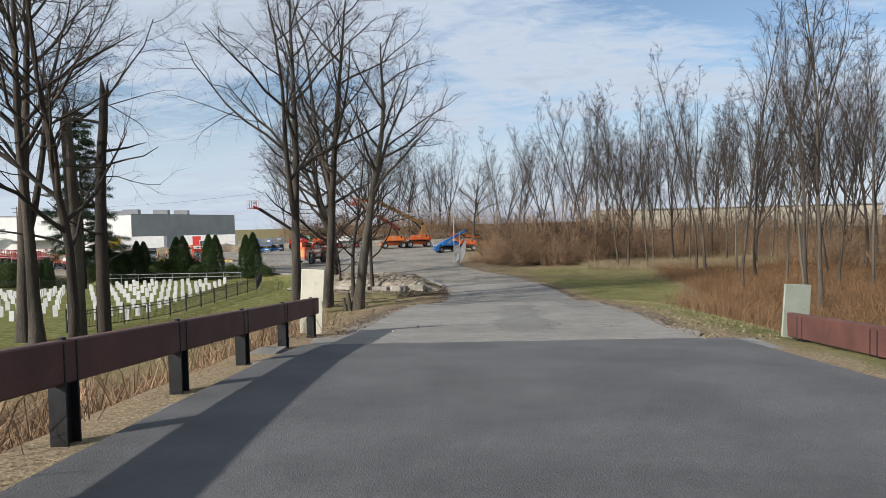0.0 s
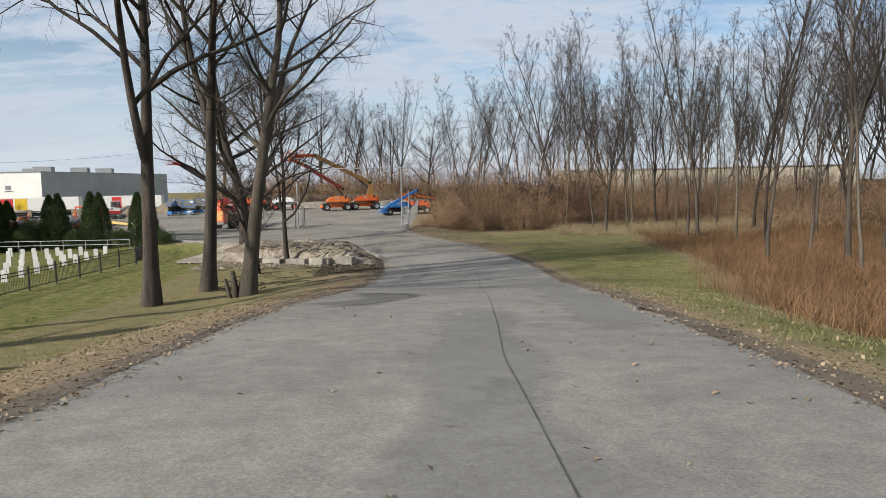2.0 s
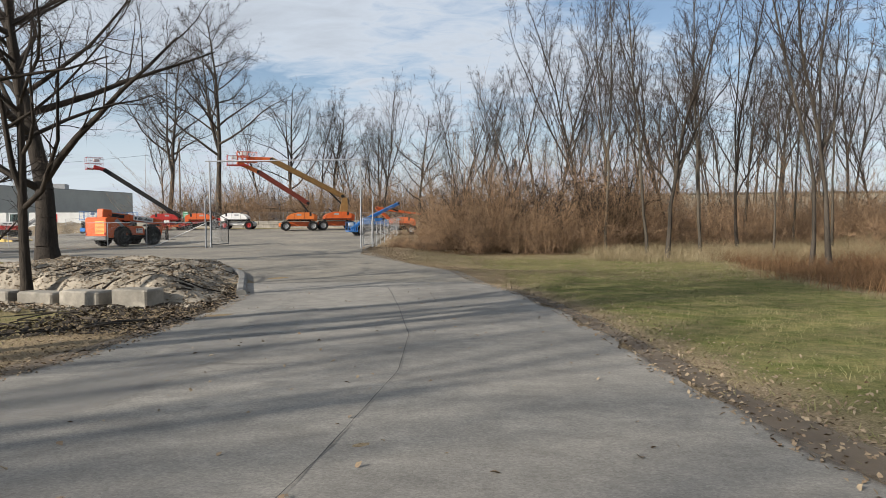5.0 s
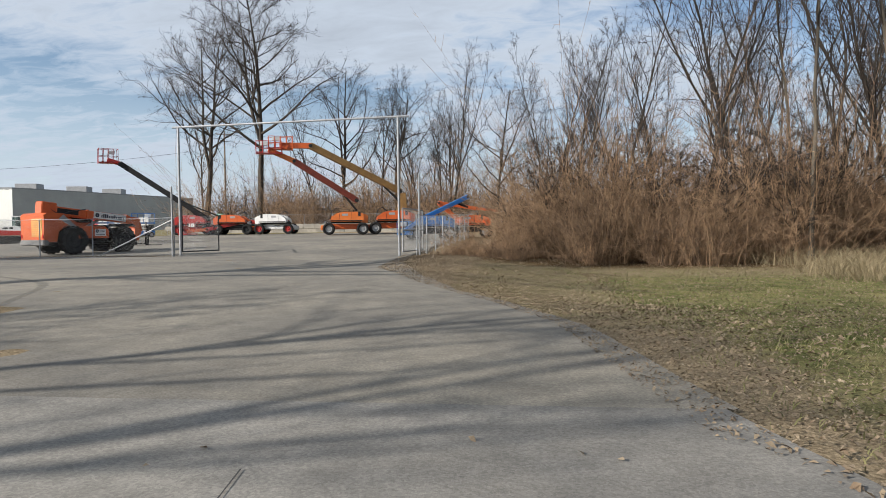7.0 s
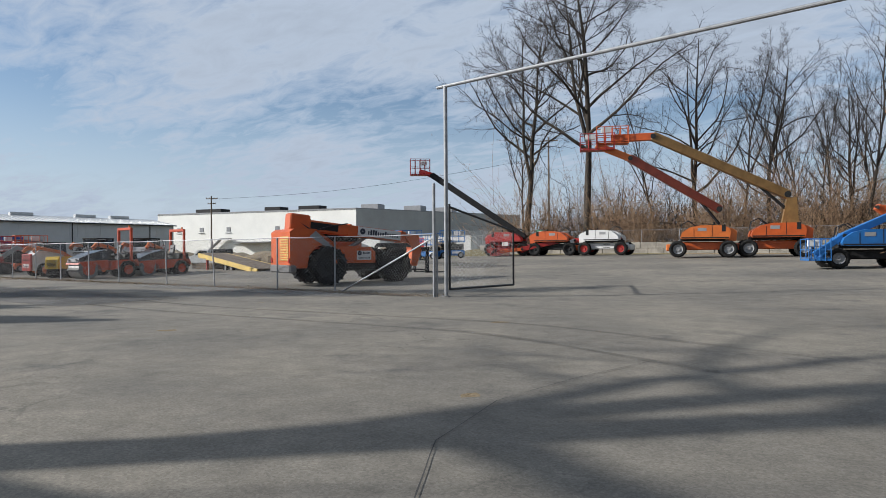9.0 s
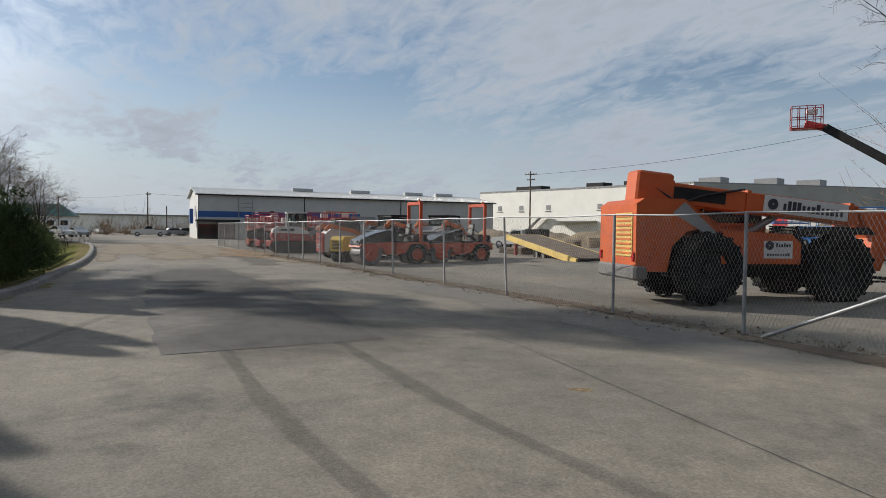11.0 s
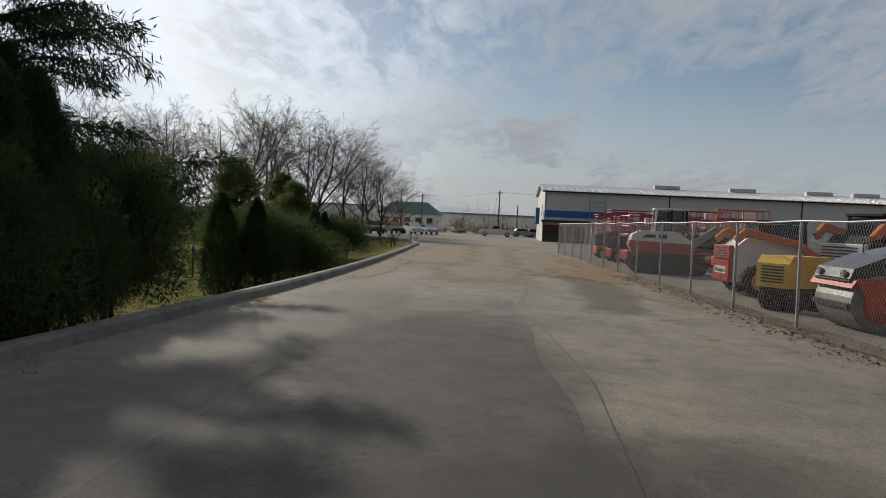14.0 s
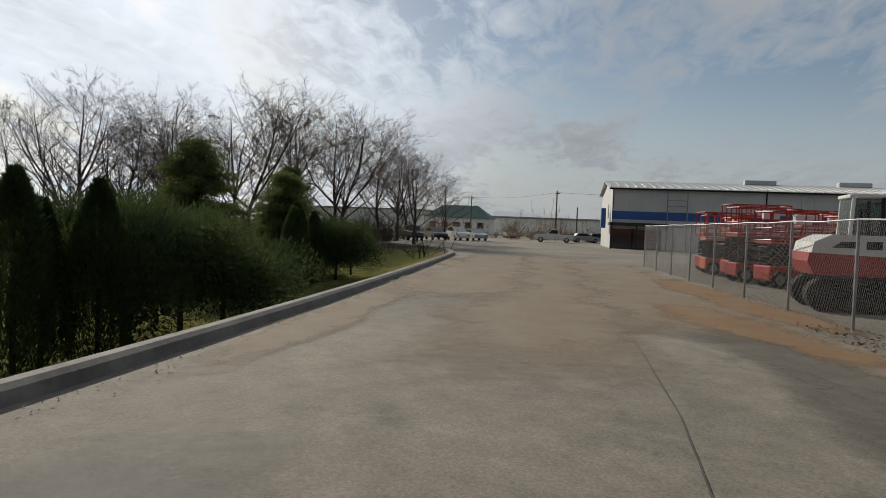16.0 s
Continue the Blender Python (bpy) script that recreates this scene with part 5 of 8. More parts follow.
for i, (x, y, s, h) in enumerate([(-21.6, 75.4, 0.42, 0.52), (-26.0, 76.6, 0.42, 0.56), (-30.4, 77.3, 0.45, 0.58), (-35.0, 78.0, 0.7, 0.95), (-39.6, 78.0, 0.85, 1.1), (-34.0, 79.3, 0.7, 0.85), (-31.5, 79.0, 0.65, 0.75), (-51.0, 78.2, 0.85, 0.95), (-52.6, 78.6, 0.95, 1.02), (-54.6, 78.7, 0.9, 0.95), (-66.8, 78.2, 0.75, 0.8), (-68.6, 78.4, 0.65, 0.66), (-36.8, 79.3, 0.6, 0.85), (-41.0, 77.9, 0.9, 1.2), (-42.4, 77.3, 0.75, 0.95), (-39.9, 76.6, 0.8, 0.95)]):
    shrub(rounds[i % 3], st2, x, y, "spreading dark evergreen shrub beside the drive", "shrub", (s, s, h), i * 53, "evergreens along the drive")


def conifer(seed, h, base, reach, whorls, material, dense=60):
    """A tall conifer with drooping sprays on whorls of branches."""
    g = np.random.default_rng(seed)
    segs, cs, ds = [], [], []
    for k in range(14):
        segs.append((np.array([0, 0, h * k / 14 - 0.2]), np.array([0.03 * math.sin(k), 0.03 * math.cos(k), h * (k + 1) / 14 - 0.2]), 0.24 * (1 - k / 15), 0.24 * (1 - (k + 1) / 15)))
    for w in range(whorls):
        t = (w + g.uniform(0, 0.6)) / whorls
        z = base + (h - base) * t
        ln = reach * (1.05 - t) ** 0.8 * g.uniform(0.75, 1.15) + 0.2
        for j in range(int(g.integers(4, 7))):
            a = g.uniform(0, 2 * np.pi)
            p = np.array([0, 0, z])
            d = np.array([np.cos(a), np.sin(a), 0.25])
            pts, rr, dd = grow(g, p, d / np.linalg.norm(d), ln * g.uniform(0.6, 1.1), 0.045, 6, 0.09, -0.08, 0.2)
            segs += [(q, s, ra, rb) for q, s, ra, rb in zip(pts, pts[1:], rr, rr[1:])]
            m = int(dense * ln)
            kk = g.integers(1, 6, m)
            fr = g.uniform(0, 1, m)[:, None]
            P = np.array(pts)
            c = P[kk] + (P[kk + 1] - P[kk]) * fr + g.normal(0, (0.16, 0.16, 0.11), (m, 3))
            cs.append(c)
            ds.append(np.array(dd)[kk] * 0.6 + g.normal(0, 0.6, (m, 3)) + np.array([0, 0, -0.55]))
    c, d = np.concatenate(cs), np.concatenate(ds)
    v, f = sprays(c, d, g.uniform(0.14, 0.38, len(c)), g.uniform(0.010, 0.024, len(c)), seed)
    tv, tf = tubes(segs, 6)
    return grid_mesh("trunk", tv, tf, "bark_dark"), grid_mesh("foliage", v, f, material, False)


spruce = conifer(91, 17.0, 2.6, 5.2, 26, "spruce", 185)
for x, y, s, turn in ((-42.2, 74.2, 1.0, 0),):
    t = thing("conifer", "tall dark conifer with drooping sprays at the cemetery edge", "conifer", pose(x, y, ground_at(x, y), 0, 0, turn), "conifers")
    part("trunk", spruce[0], "bark_dark", t, at=Matrix.Diagonal((s * 0.95, s * 0.95, s * 1.2, 1)))
    part("foliage", spruce[1], "spruce", t, at=Matrix.Diagonal((s * 0.95, s * 0.95, s * 1.2, 1)))

pine = conifer(97, 7.6, 0.9, 3.0, 30, "pine", 190)
for x, y, s, turn in ((-66.0, 72.0, 0.8, 0), (-70.0, 74.6, 0.62, 70), (-84.0, 69.5, 0.8, 160)):
    t = thing("pine", "bushy yellow-green pine on the lawn below the drive", "conifer", pose(x, y, ground_at(x, y), 0, 0, turn), "pines")
    part("trunk", pine[0], "bark_dark", t, at=Matrix.Diagonal((s, s, s, 1)))
    part("foliage", pine[1], "yew", t, at=Matrix.Diagonal((s * 1.3, s * 1.3, s, 1)))

# two broken old trunks near the stream
for x, y, h, r, dx, lab in ((-17.4, 31.0, 11.0, 0.44, 0.01, "grey"), (-16.3, 31.4, 12.2, 0.34, 0.06, "dark")):
    g = np.random.default_rng(int(h * 10))
    pts, rr, dd = grow(g, (0, 0, -0.3), (dx, 0, 1.0), h, r, 9, 0.03, 0.02, 0.55)
    segs = [(a, b, c, e) for a, b, c, e in zip(pts, pts[1:], rr, rr[1:])]
    top = pts[-1]
    for k in range(5):
        q = np.array([g.uniform(-0.14, 0.14), g.uniform(-0.14, 0.14), -0.1])
        segs.append((top + q, top + q * 1.3 + np.array([0, 0, g.uniform(0.5, 1.3)]), 0.12, 0.015))
    for k in (3, 4, 5, 6, 7, 8):
        a_ = g.uniform(0, 6.28)
        bp, br, bd = grow(g, pts[k], (math.cos(a_), math.sin(a_), 0.3), g.uniform(1.0, 4.5), 0.08, 5, 0.16, 0.02, 0.2)
        segs += [(a, b, c, e) for a, b, c, e in zip(bp, bp[1:], br, br[1:])]
    v, f = tubes(segs, 9)
    t = thing("dead_tree", "broken " + lab + " dead trunk with splintered top near the stream", "tree", pose(x, y, ground_at(x, y)), "dead trunks")
    part("trunk", grid_mesh("trunk", v, f, "bark_pale" if lab == "grey" else "bark_dark"), "bark", t)

# split stump beside the roadside trees
t = thing("tree_stump", "split grey dead stump leaning beside a roadside tree", "stump", pose(-6.85, 45.8, ground_at(-6.85, 45.8)))
g = np.random.default_rng(77)
for k, (dx, h, r) in enumerate(((-0.2, 1.15, 0.13), (0.05, 1.5, 0.2), (0.26, 1.05, 0.12))):
    pts, rr, dd = grow(g, (dx, 0.1 * k, -0.25), (dx * 0.5, 0, 1.0), h, r, 5, 0.05, 0.0, 0.6)
    v, f = tubes([(a, b, c, e) for a, b, c, e in zip(pts, pts[1:], rr, rr[1:])], 8)
    part("splinter", grid_mesh("splinter", v, f, "bark_pale"), "bark_pale", t)

# ---- bridge railings with marker panels ----
def railing(x0, y0, za, x1, y1, zb, label, deep=0.37):
    """A timber-coloured steel beam on short posts."""
    a, b = Vector((x0, y0, 0)), Vector((x1, y1, 0))
    d = (b - a).normalized()
    t = thing("bridge_railing", label, "railing", group="bridge railings")
    ang = math.degrees(math.atan2(d.y, d.x))
    L = (b - a).length
    pitch = -math.degrees(math.atan2(zb - za, L))
    mid = (a + b) / 2
    part("beam", Shape().box((0, 0, 0), (L, 0.14, deep), bev=0.015), "rail", t, at=Matrix.Translation((mid.x, mid.y, (za + zb) / 2)) @ pose(0, 0, 0, 0, 0, ang) @ pose(0, 0, 0, 0, pitch, 0))
    n = int(L / 2.4)
    for i in range(n + 1):
        p = a + d * (0.5 + i * (L - 1.0) / n)
        z = za + (zb - za) * ((p - a).length / L) - 0.5
        s = Shape()
        off = Vector((-d.y, d.x, 0))
        for w, th in ((-0.09, 0.02), (0.09, 0.02)):
            q = p + d * w
            s.box((q.x, q.y, z + 0.0), (0.02, 0.16, 1.35), (0, 0, ang), 0.004)
        s.box((p.x, p.y, z), (0.18, 0.02, 1.35), (0, 0, ang), 0.004)
        part("post", s, "black", t)
        part("bolt", Shape().tube((p.x, p.y, z + 0.66), (p.x, p.y, z + 0.71), 0.035, n=6), "black", t)
    return t


railing(-2.42, 0.7, 4.70, -2.28, 15.1, 3.63, "dark red-brown steel beam railing on black posts beside the bridge")
railing(-2.45, -20, 4.72, -2.42, 0.6, 4.71, "dark red-brown steel beam railing on black posts beside the bridge")
railing(7.25, 0.7, 4.10, 7.45, 13.0, 3.34, "dark red-brown steel beam railing on black posts beside the bridge", 0.46)
railing(7.2, -20, 4.16, 7.25, 0.6, 4.11, "dark red-brown steel beam railing on black posts beside the bridge", 0.46)
for x, y, label in ((-2.45, 15.22, "cream painted marker panel at the end of the bridge railing"), (7.6, 13.2, "pale grey-green marker panel at the end of the bridge railing")):
    z = float(np.interp(y, ROAD_Y, ROAD_Z))
    t = thing("marker_panel", label, "marker panel", pose(x, y, z + (0.04 if x < 0 else -0.5), 0, 4, 3), "marker panels")
    part("panel", Shape().box((0, 0, 0.72), (0.53, 0.05, 1.5), bev=0.012), "marker" if x < 0 else "marker_green", t)
    part("post", Shape().box((0.0, 0.09, 0.5), (0.09, 0.09, 1.5), bev=0.01), "black", t)
bridge_y0, bridge_y1 = -24.0, 12.2
deck = Shape()
for xx in (-2.45, 6.15):
    zz = [float(np.interp(v, ROAD_Y, ROAD_Z)) for v in (bridge_y0, bridge_y1)]
    deck.add([(xx - 0.25, bridge_y0, zz[0] - 0.9), (xx + 0.25, bridge_y0, zz[0] - 0.9), (xx + 0.25, bridge_y0, zz[0] + 0.02), (xx - 0.25, bridge_y0, zz[0] + 0.02),
              (xx - 0.25, bridge_y1, zz[1] - 0.9), (xx + 0.25, bridge_y1, zz[1] - 0.9), (xx + 0.25, bridge_y1, zz[1] + 0.02), (xx - 0.25, bridge_y1, zz[1] + 0.02)],
             [(0, 1, 2, 3), (7, 6, 5, 4), (0, 3, 7, 4), (1, 5, 6, 2), (3, 2, 6, 7), (0, 4, 5, 1)])
tagged(part("bridge_edge", deck, "concrete"), "concrete edge beams of the small bridge", "bridge", kind="structure")

# ---- cemetery: headstones and black picket fences ----
stone_outline = [(-0.16, -0.15)] + [(-0.16, 0.62)] + [(0.16 * math.cos(a), 0.62 + 0.06 * math.sin(a)) for a in np.linspace(math.pi, 0, 7)[1:-1]] + [(0.16, 0.62), (0.16, -0.15)]
stone_me = Shape().prism([(u, w) for u, w in stone_outline], -0.05, 0.05, "y").mesh("headstone")
stone_me.materials.append(M["stone"])
rc = random.Random(5)
for i in range(15):
    for j in range(17):
        x, y = -21.5 - 2.05 * j - 0.25 * i + rc.uniform(-0.06, 0.06), 43.5 + 2.1 * i + 0.12 * j + rc.uniform(-0.06, 0.06)
        if x > -20.2 - (y - 42) * -0.03 or y > 72 or x < -58:
            continue
        ob = new("headstone", stone_me)
        ob.matrix_world = pose(x, y, ground_at(x, y), rc.uniform(-2, 2), rc.uniform(-2, 2), 12 + rc.uniform(-4, 4)) @ Matrix.Diagonal((1.0, 1.0, rc.uniform(0.95, 1.2), 1))
        tagged(ob, "small upright white marble headstone on cemetery grass", "headstone", "white headstones")


def picket_fence(pts, height, label):
    t = thing("picket_fence", label, "fence", group="cemetery fences")
    picket_me = Shape().tube((0, 0, 0.08), (0, 0, height - 0.02), 0.0095, n=4).mesh("picket")
    picket_me.materials.append(M["black"])
    for (xa, ya), (xb, yb) in zip(pts, pts[1:]):
        a, b = Vector((xa, ya, 0)), Vector((xb, yb, 0))
        L = (b - a).length
        n = max(1, round(L / 2.4))
        for i in range(n):
            p, q = a + (b - a) * i / n, a + (b - a) * (i + 1) / n
            zp, zq = ground_at(p.x, p.y), ground_at(q.x, q.y)
            part("post", Shape().box((p.x, p.y, zp + height / 2), (0.075, 0.075, height + 0.25), bev=0.008), "black", t)
            for hh in (0.15, height - 0.28, height - 0.1):
                part("rail", Shape().tube((p.x, p.y, zp + hh), (q.x, q.y, zq + hh), 0.022, n=4), "black", t)
            m = 19
            for k in range(1, m):
                c = p + (q - p) * k / m
                z = zp + (zq - zp) * k / m
                part("picket", picket_me, "black", t, at=Matrix.Translation((c.x, c.y, z)))
    return t


picket_fence([(-21.0, 36.0), (-19.2, 45.0), (-18.6, 62.5), (-21.5, 73.6)], 1.2, "black metal picket fence round the cemetery")
picket_fence([(-40.0, 74.6), (-50, 74.2), (-62.0, 74.0)], 1.25, "black metal picket fence below the drive")
for x0, x1 in ((-40, -24),):
    t = thing("pipe_rail", "long low grey pipe rail before the arborvitae", "railing")
    for hh in (0.55, 0.95):
        part("rail", Shape().tube((x0, 74.4, -0.5 + hh), (x1, 74.0, -0.5 + hh), 0.03, n=6), "galv", t)
    for k in range(9):
        x = x0 + (x1 - x0) * k / 8
        part("post", Shape().tube((x, 74.4 - 0.05 * k, -0.75), (x, 74.4 - 0.05 * k, 0.5), 0.03, n=6), "galv", t)

# ---- gate and chain-link fences ----
gate = thing("gateway", "tall galvanised gate frame of two posts and a top bar", "gate", pose(0, 0, 0))
GL, GR, GH = Vector((-12.15, 92.15, 0)), Vector((0.17, 90.85, 0)), 7.0
part("post", Shape().tube(GL + Vector((0, 0, -0.3)), GL + Vector((0, 0, GH)), 0.065, n=12), "galv", gate)
part("post", Shape().tube(GR + Vector((0, 0, -0.3)), GR + Vector((0, 0, GH)), 0.065, n=12), "galv", gate)
ax = (GR - GL).normalized()
part("top_bar", Shape().tube(GL - ax * 0.35 + Vector((0, 0, GH)), GR + ax * 0.6 + Vector((0, 0, GH)), 0.055, n=10), "galv", gate)
part("base", Shape().tube(GL + Vector((0, 0, -0.02)), GL + Vector((0, 0, 0.05)), 0.2, 0.12, 10), "concrete", gate)


def links(a, b, z0a, z0b, h, pitch=0.085, r=0.0024):
    """Chain-link wires between two places, both slants."""
    a, b = Vector(a), Vector(b)
    L = (b - a).length
    n = max(2, int(L / pitch))
    segs = []
    k = h / pitch * 0.5
    for sgn in (1, -1):
        for i in range(-int(k) - 1, n + int(k) + 2):
            s0, s1 = i * pitch, i * pitch + sgn * h * 0.5
            h0, h1 = 0.0, h
            if sgn > 0:
                if s1 <= 0 or s0 >= L:
                    continue
                if s0 < 0:
                    h0, s0 = h * (-s0) / (s1 - s0), 0.0
                if s1 > L:
                    h1, s1 = h0 + (h - h0) * (L - s0) / (s1 - s0), L
            else:
                if s0 <= 0 or s1 >= L:
                    continue
                if s0 > L:
                    h0, s0 = h * (s0 - L) / (s0 - s1), L
                if s1 < 0:
                    h1, s1 = h0 + (h - h0) * s0 / (s0 - s1), 0.0
            pa, pb = a + (b - a) * (s0 / L), a + (b - a) * (s1 / L)
            za, zb = z0a + (z0b - z0a) * s0 / L, z0a + (z0b - z0a) * s1 / L
            segs.append(((pa.x, pa.y, za + h0), (pb.x, pb.y, zb + h1), r, r))
    v, f = tubes(segs, 3)
    return grid_mesh("wire_mesh", v, f, "wire", False)


def chain_fence(pts, h, label, leans=None, pitch=0.085, group="yard fences", r=0.0015):
    """pts: post places in order."""
    t = thing("chain_link_fence", label, "fence", group=group)
    tops = []
    for i, (x, y) in enumerate(pts):
        z = ground_at(x, y)
        dx, dy = (leans or {}).get(i, (0.0, 0.0))
        top = Vector((x + dx, y + dy, z + h))
        part("post", Shape().tube((x, y, z - 0.3), top, 0.032, n=8), "galv", t)
        tops.append(top)
    for i, (p, q) in enumerate(zip(tops, tops[1:])):
        sag = Vector((0, 0, -0.03))
        part("top_rail", Shape().path([p, (p + q) / 2 + sag, q], 0.017, 6), "galv", t)
        (xa, ya), (xb, yb) = pts[i], pts[i + 1]
        part("wire_mesh", links((xa, ya, 0), (xb, yb, 0), ground_at(xa, ya) + 0.04, ground_at(xb, yb) + 0.04, h - 0.06, pitch, r), "wire", t)
    return t


front = [(-12.45, 92.05), (-17.4, 92.35), (-20.5, 92.25), (-24.6, 92.3), (-28.6, 92.55), (-33.1, 92.7), (-36.0, 92.65)] + [(-39.1 - 3.05 * k, 92.65) for k in range(12)] + [(-72.9, 95.7 + 3.05 * k) for k in range(7)]
lean_set = {3: (-0.28, 0.05), 4: (-0.25, 0.06), 5: (-0.2, 0.04), 6: (-0.14, 0.03), 7: (-0.16, 0.04), 8: (-0.1, 0.03), 9: (-0.12, 0.02)}
chain_fence(front, 2.1, "galvanised chain-link fence with leaning posts before the yard", lean_set, pitch=0.075, r=0.0019)
short = thing("gate_stop_post", "short galvanised post beside the gate frame", "post")
part("post", Shape().tube((-12.5, 91.95, -0.2), (-12.5, 91.95, 3.75), 0.05, n=10), "galv", short)
part("cap", Shape().tube((-12.5, 91.95, 3.75), (-12.5, 91.95, 3.8), 0.055, 0.02, 10), "galv", short)
brace = thing("brace_pole", "slanting galvanised brace pole of the fence", "brace")
part("pole", Shape().tube((-12.5, 92.0, 2.0), (-17.0, 92.3, 0.03), 0.03, n=8), "galv", brace)
leaf = thing("gate_leaf", "open swing gate of dark pipe and chain-link", "gate")
for a, b in (((-12.15, 92.35, 0.25), (-12.15, 92.35, 3.1)), ((-12.2, 96.9, 0.2), (-12.2, 96.9, 2.3)), ((-12.15, 92.35, 0.25), (-12.2, 96.9, 0.2)), ((-12.15, 92.35, 3.0), (-12.2, 96.9, 2.3))):
    part("pipe", Shape().tube(a, b, 0.04, n=8), "black", leaf)
part("wire_mesh", links((-12.15, 92.4, 0), (-12.2, 96.9, 0), 0.28, 0.22, 2.0), "wire", leaf)
leaf2 = thing("gate_leaf", "open swing gate of galvanised pipe and chain-link", "gate")
for a, b in (((0.3, 91.1, 0.2), (0.3, 91.1, 2.4)), ((0.75, 95.2, 0.2), (0.75, 95.2, 2.4)), ((0.3, 91.1, 0.2), (0.75, 95.2, 0.2)), ((0.3, 91.1, 2.4), (0.75, 95.2, 2.4)), ((0.3, 91.1, 1.3), (0.75, 95.2, 1.3))):
    part("pipe", Shape().tube(a, b, 0.04, n=8), "galv", leaf2)
part("wire_mesh", links((0.3, 91.15, 0), (0.75, 95.2, 0), 0.22, 0.22, 2.15), "wire", leaf2)
part("post", Shape().tube((0.95, 92.6, -0.3), (0.95, 92.6, 4.3), 0.05, n=10), "galv", thing("gate_stop_post", "tall thin galvanised post beside the gate", "post"))
chain_fence([(1.0 + 0.12 * k, 91.2 + 3.0 * k) for k in range(10)], 2.1, "galvanised chain-link fence between the yard and the wood", pitch=0.11)
chain_fence([(1.5 - 3.6 * k, 137.6) for k in range(15)], 2.2, "galvanised chain-link fence on the retaining wall", pitch=0.16, r=0.004)

# ---- retaining wall of stacked concrete blocks at the back of the yard ----
wall = thing("retaining_wall", "retaining wall of stacked pale concrete blocks", "wall", kind="structure")
bm_me = Shape().box((0, 0, 0), (1.48, 0.6, 0.585), bev=0.035).mesh("block")
bm_me.materials.append(M["block"])
for r_ in range(2):
    for k in range(26):
        x = 1.0 - 1.5 * k - (0.75 if r_ % 2 else 0)
        z = ground_at(x, 136.2)
        ob = part("block", bm_me, "block", wall, at=pose(x, 137.1 + 0.05 * r_, z + 0.28 + 0.6 * r_, 0, 0, rc.uniform(-1, 1)))

# ---- machines ----
def wheel(parent, c, r, w, rim="grey", axis="y", lugs=True, n=22):
    """A tyre with lugs, and its rim as a sub-part, turned about the y (or x) axis."""
    s = Shape()
    h = w / 2
    s.lathe([(r * 0.56, -h * 0.8), (r * 0.80, -h), (r * 0.96, -h * 0.82), (r * 0.985, 0), (r * 0.96, h * 0.82), (r * 0.80, h), (r * 0.56, h * 0.8)], (0, 0, 0), axis, n)
    if lugs:
        k = 18
        for i in range(k):
            a = 2 * math.pi * i / k
            for sd in (-1, 1):
                u = r * 0.985
                o = sd * h * 0.45
                p = {"y": (u * math.cos(a + 0.08 * sd), o, u * math.sin(a + 0.08 * sd)), "x": (o, u * math.cos(a + 0.08 * sd), u * math.sin(a + 0.08 * sd))}[axis]
                rot = (0, -math.degrees(a), 0) if axis == "y" else (math.degrees(a), 0, 0)
                size = (r * 0.07, h * 0.8, r * 0.09) if axis == "y" else (h * 0.8, r * 0.07, r * 0.09)
                s.box(p, size, rot, 0.004)
    t = part("wheel", s, "black_rub", parent, at=Matrix.Translation(c))
    q = Shape().lathe([(0.02, -h * 0.55), (r * 0.2, -h * 0.62), (r * 0.24, -h * 0.3), (r * 0.5, -h * 0.35), (r * 0.57, -h * 0.72), (r * 0.57, h * 0.72), (r * 0.5, h * 0.35), (r * 0.24, h * 0.3), (r * 0.2, h * 0.62), (0.02, h * 0.55)], (0, 0, 0), axis, 16)
    part("rim", q, rim, t)
    return t


def cage(parent, c, size, material, label="", at=None):
    """A work platform: floor, toe boards and rails."""
    x, y, z = size
    s = Shape().box((c[0], c[1], c[2] + 0.04), (x, y, 0.08), bev=0.01)
    p = part("platform", s, material, parent, label, at=at)
    for i in range(5):
        for j in (-1, 1):
            part("rail_post", Shape().tube((c[0] - x / 2 + x * i / 4, c[1] + j * y / 2, c[2]), (c[0] - x / 2 + x * i / 4, c[1] + j * y / 2, c[2] + z), 0.025, n=6), material, parent, at=at)
    for h in (0.12, 0.5, 1.0):
        q = [(c[0] - x / 2, c[1] - y / 2, c[2] + z * h), (c[0] + x / 2, c[1] - y / 2, c[2] + z * h), (c[0] + x / 2, c[1] + y / 2, c[2] + z * h), (c[0] - x / 2, c[1] + y / 2, c[2] + z * h), (c[0] - x / 2, c[1] - y / 2, c[2] + z * h)]
        part("guard_rail", Shape().path(q, 0.025, 6), material, parent, at=at)
    part("control_box", Shape().box((c[0] + x * 0.2, c[1] + y * 0.35, c[2] + z * 0.8), (0.6, 0.25, 0.35), bev=0.03), "white", parent, at=at)
    return p


def bars(shape, x0, x1, z, y, n, h, rnd, depth=0.006, axis="y"):
    """Unreadable lettering: a row of short bars."""
    w = (x1 - x0) / n
    for i in range(n):
        ww = w * rnd.uniform(0.5, 0.8)
        hh = h * rnd.choice((0.7, 1.0, 0.75))
        c = x0 + w * (i + 0.5)
        if axis == "y":
            shape.box((c, y, z + hh / 2), (ww, depth, hh), bev=0.001)
        else:
            shape.box((y, c, z + hh / 2), (depth, ww, hh), bev=0.001)


rb = random.Random(9)


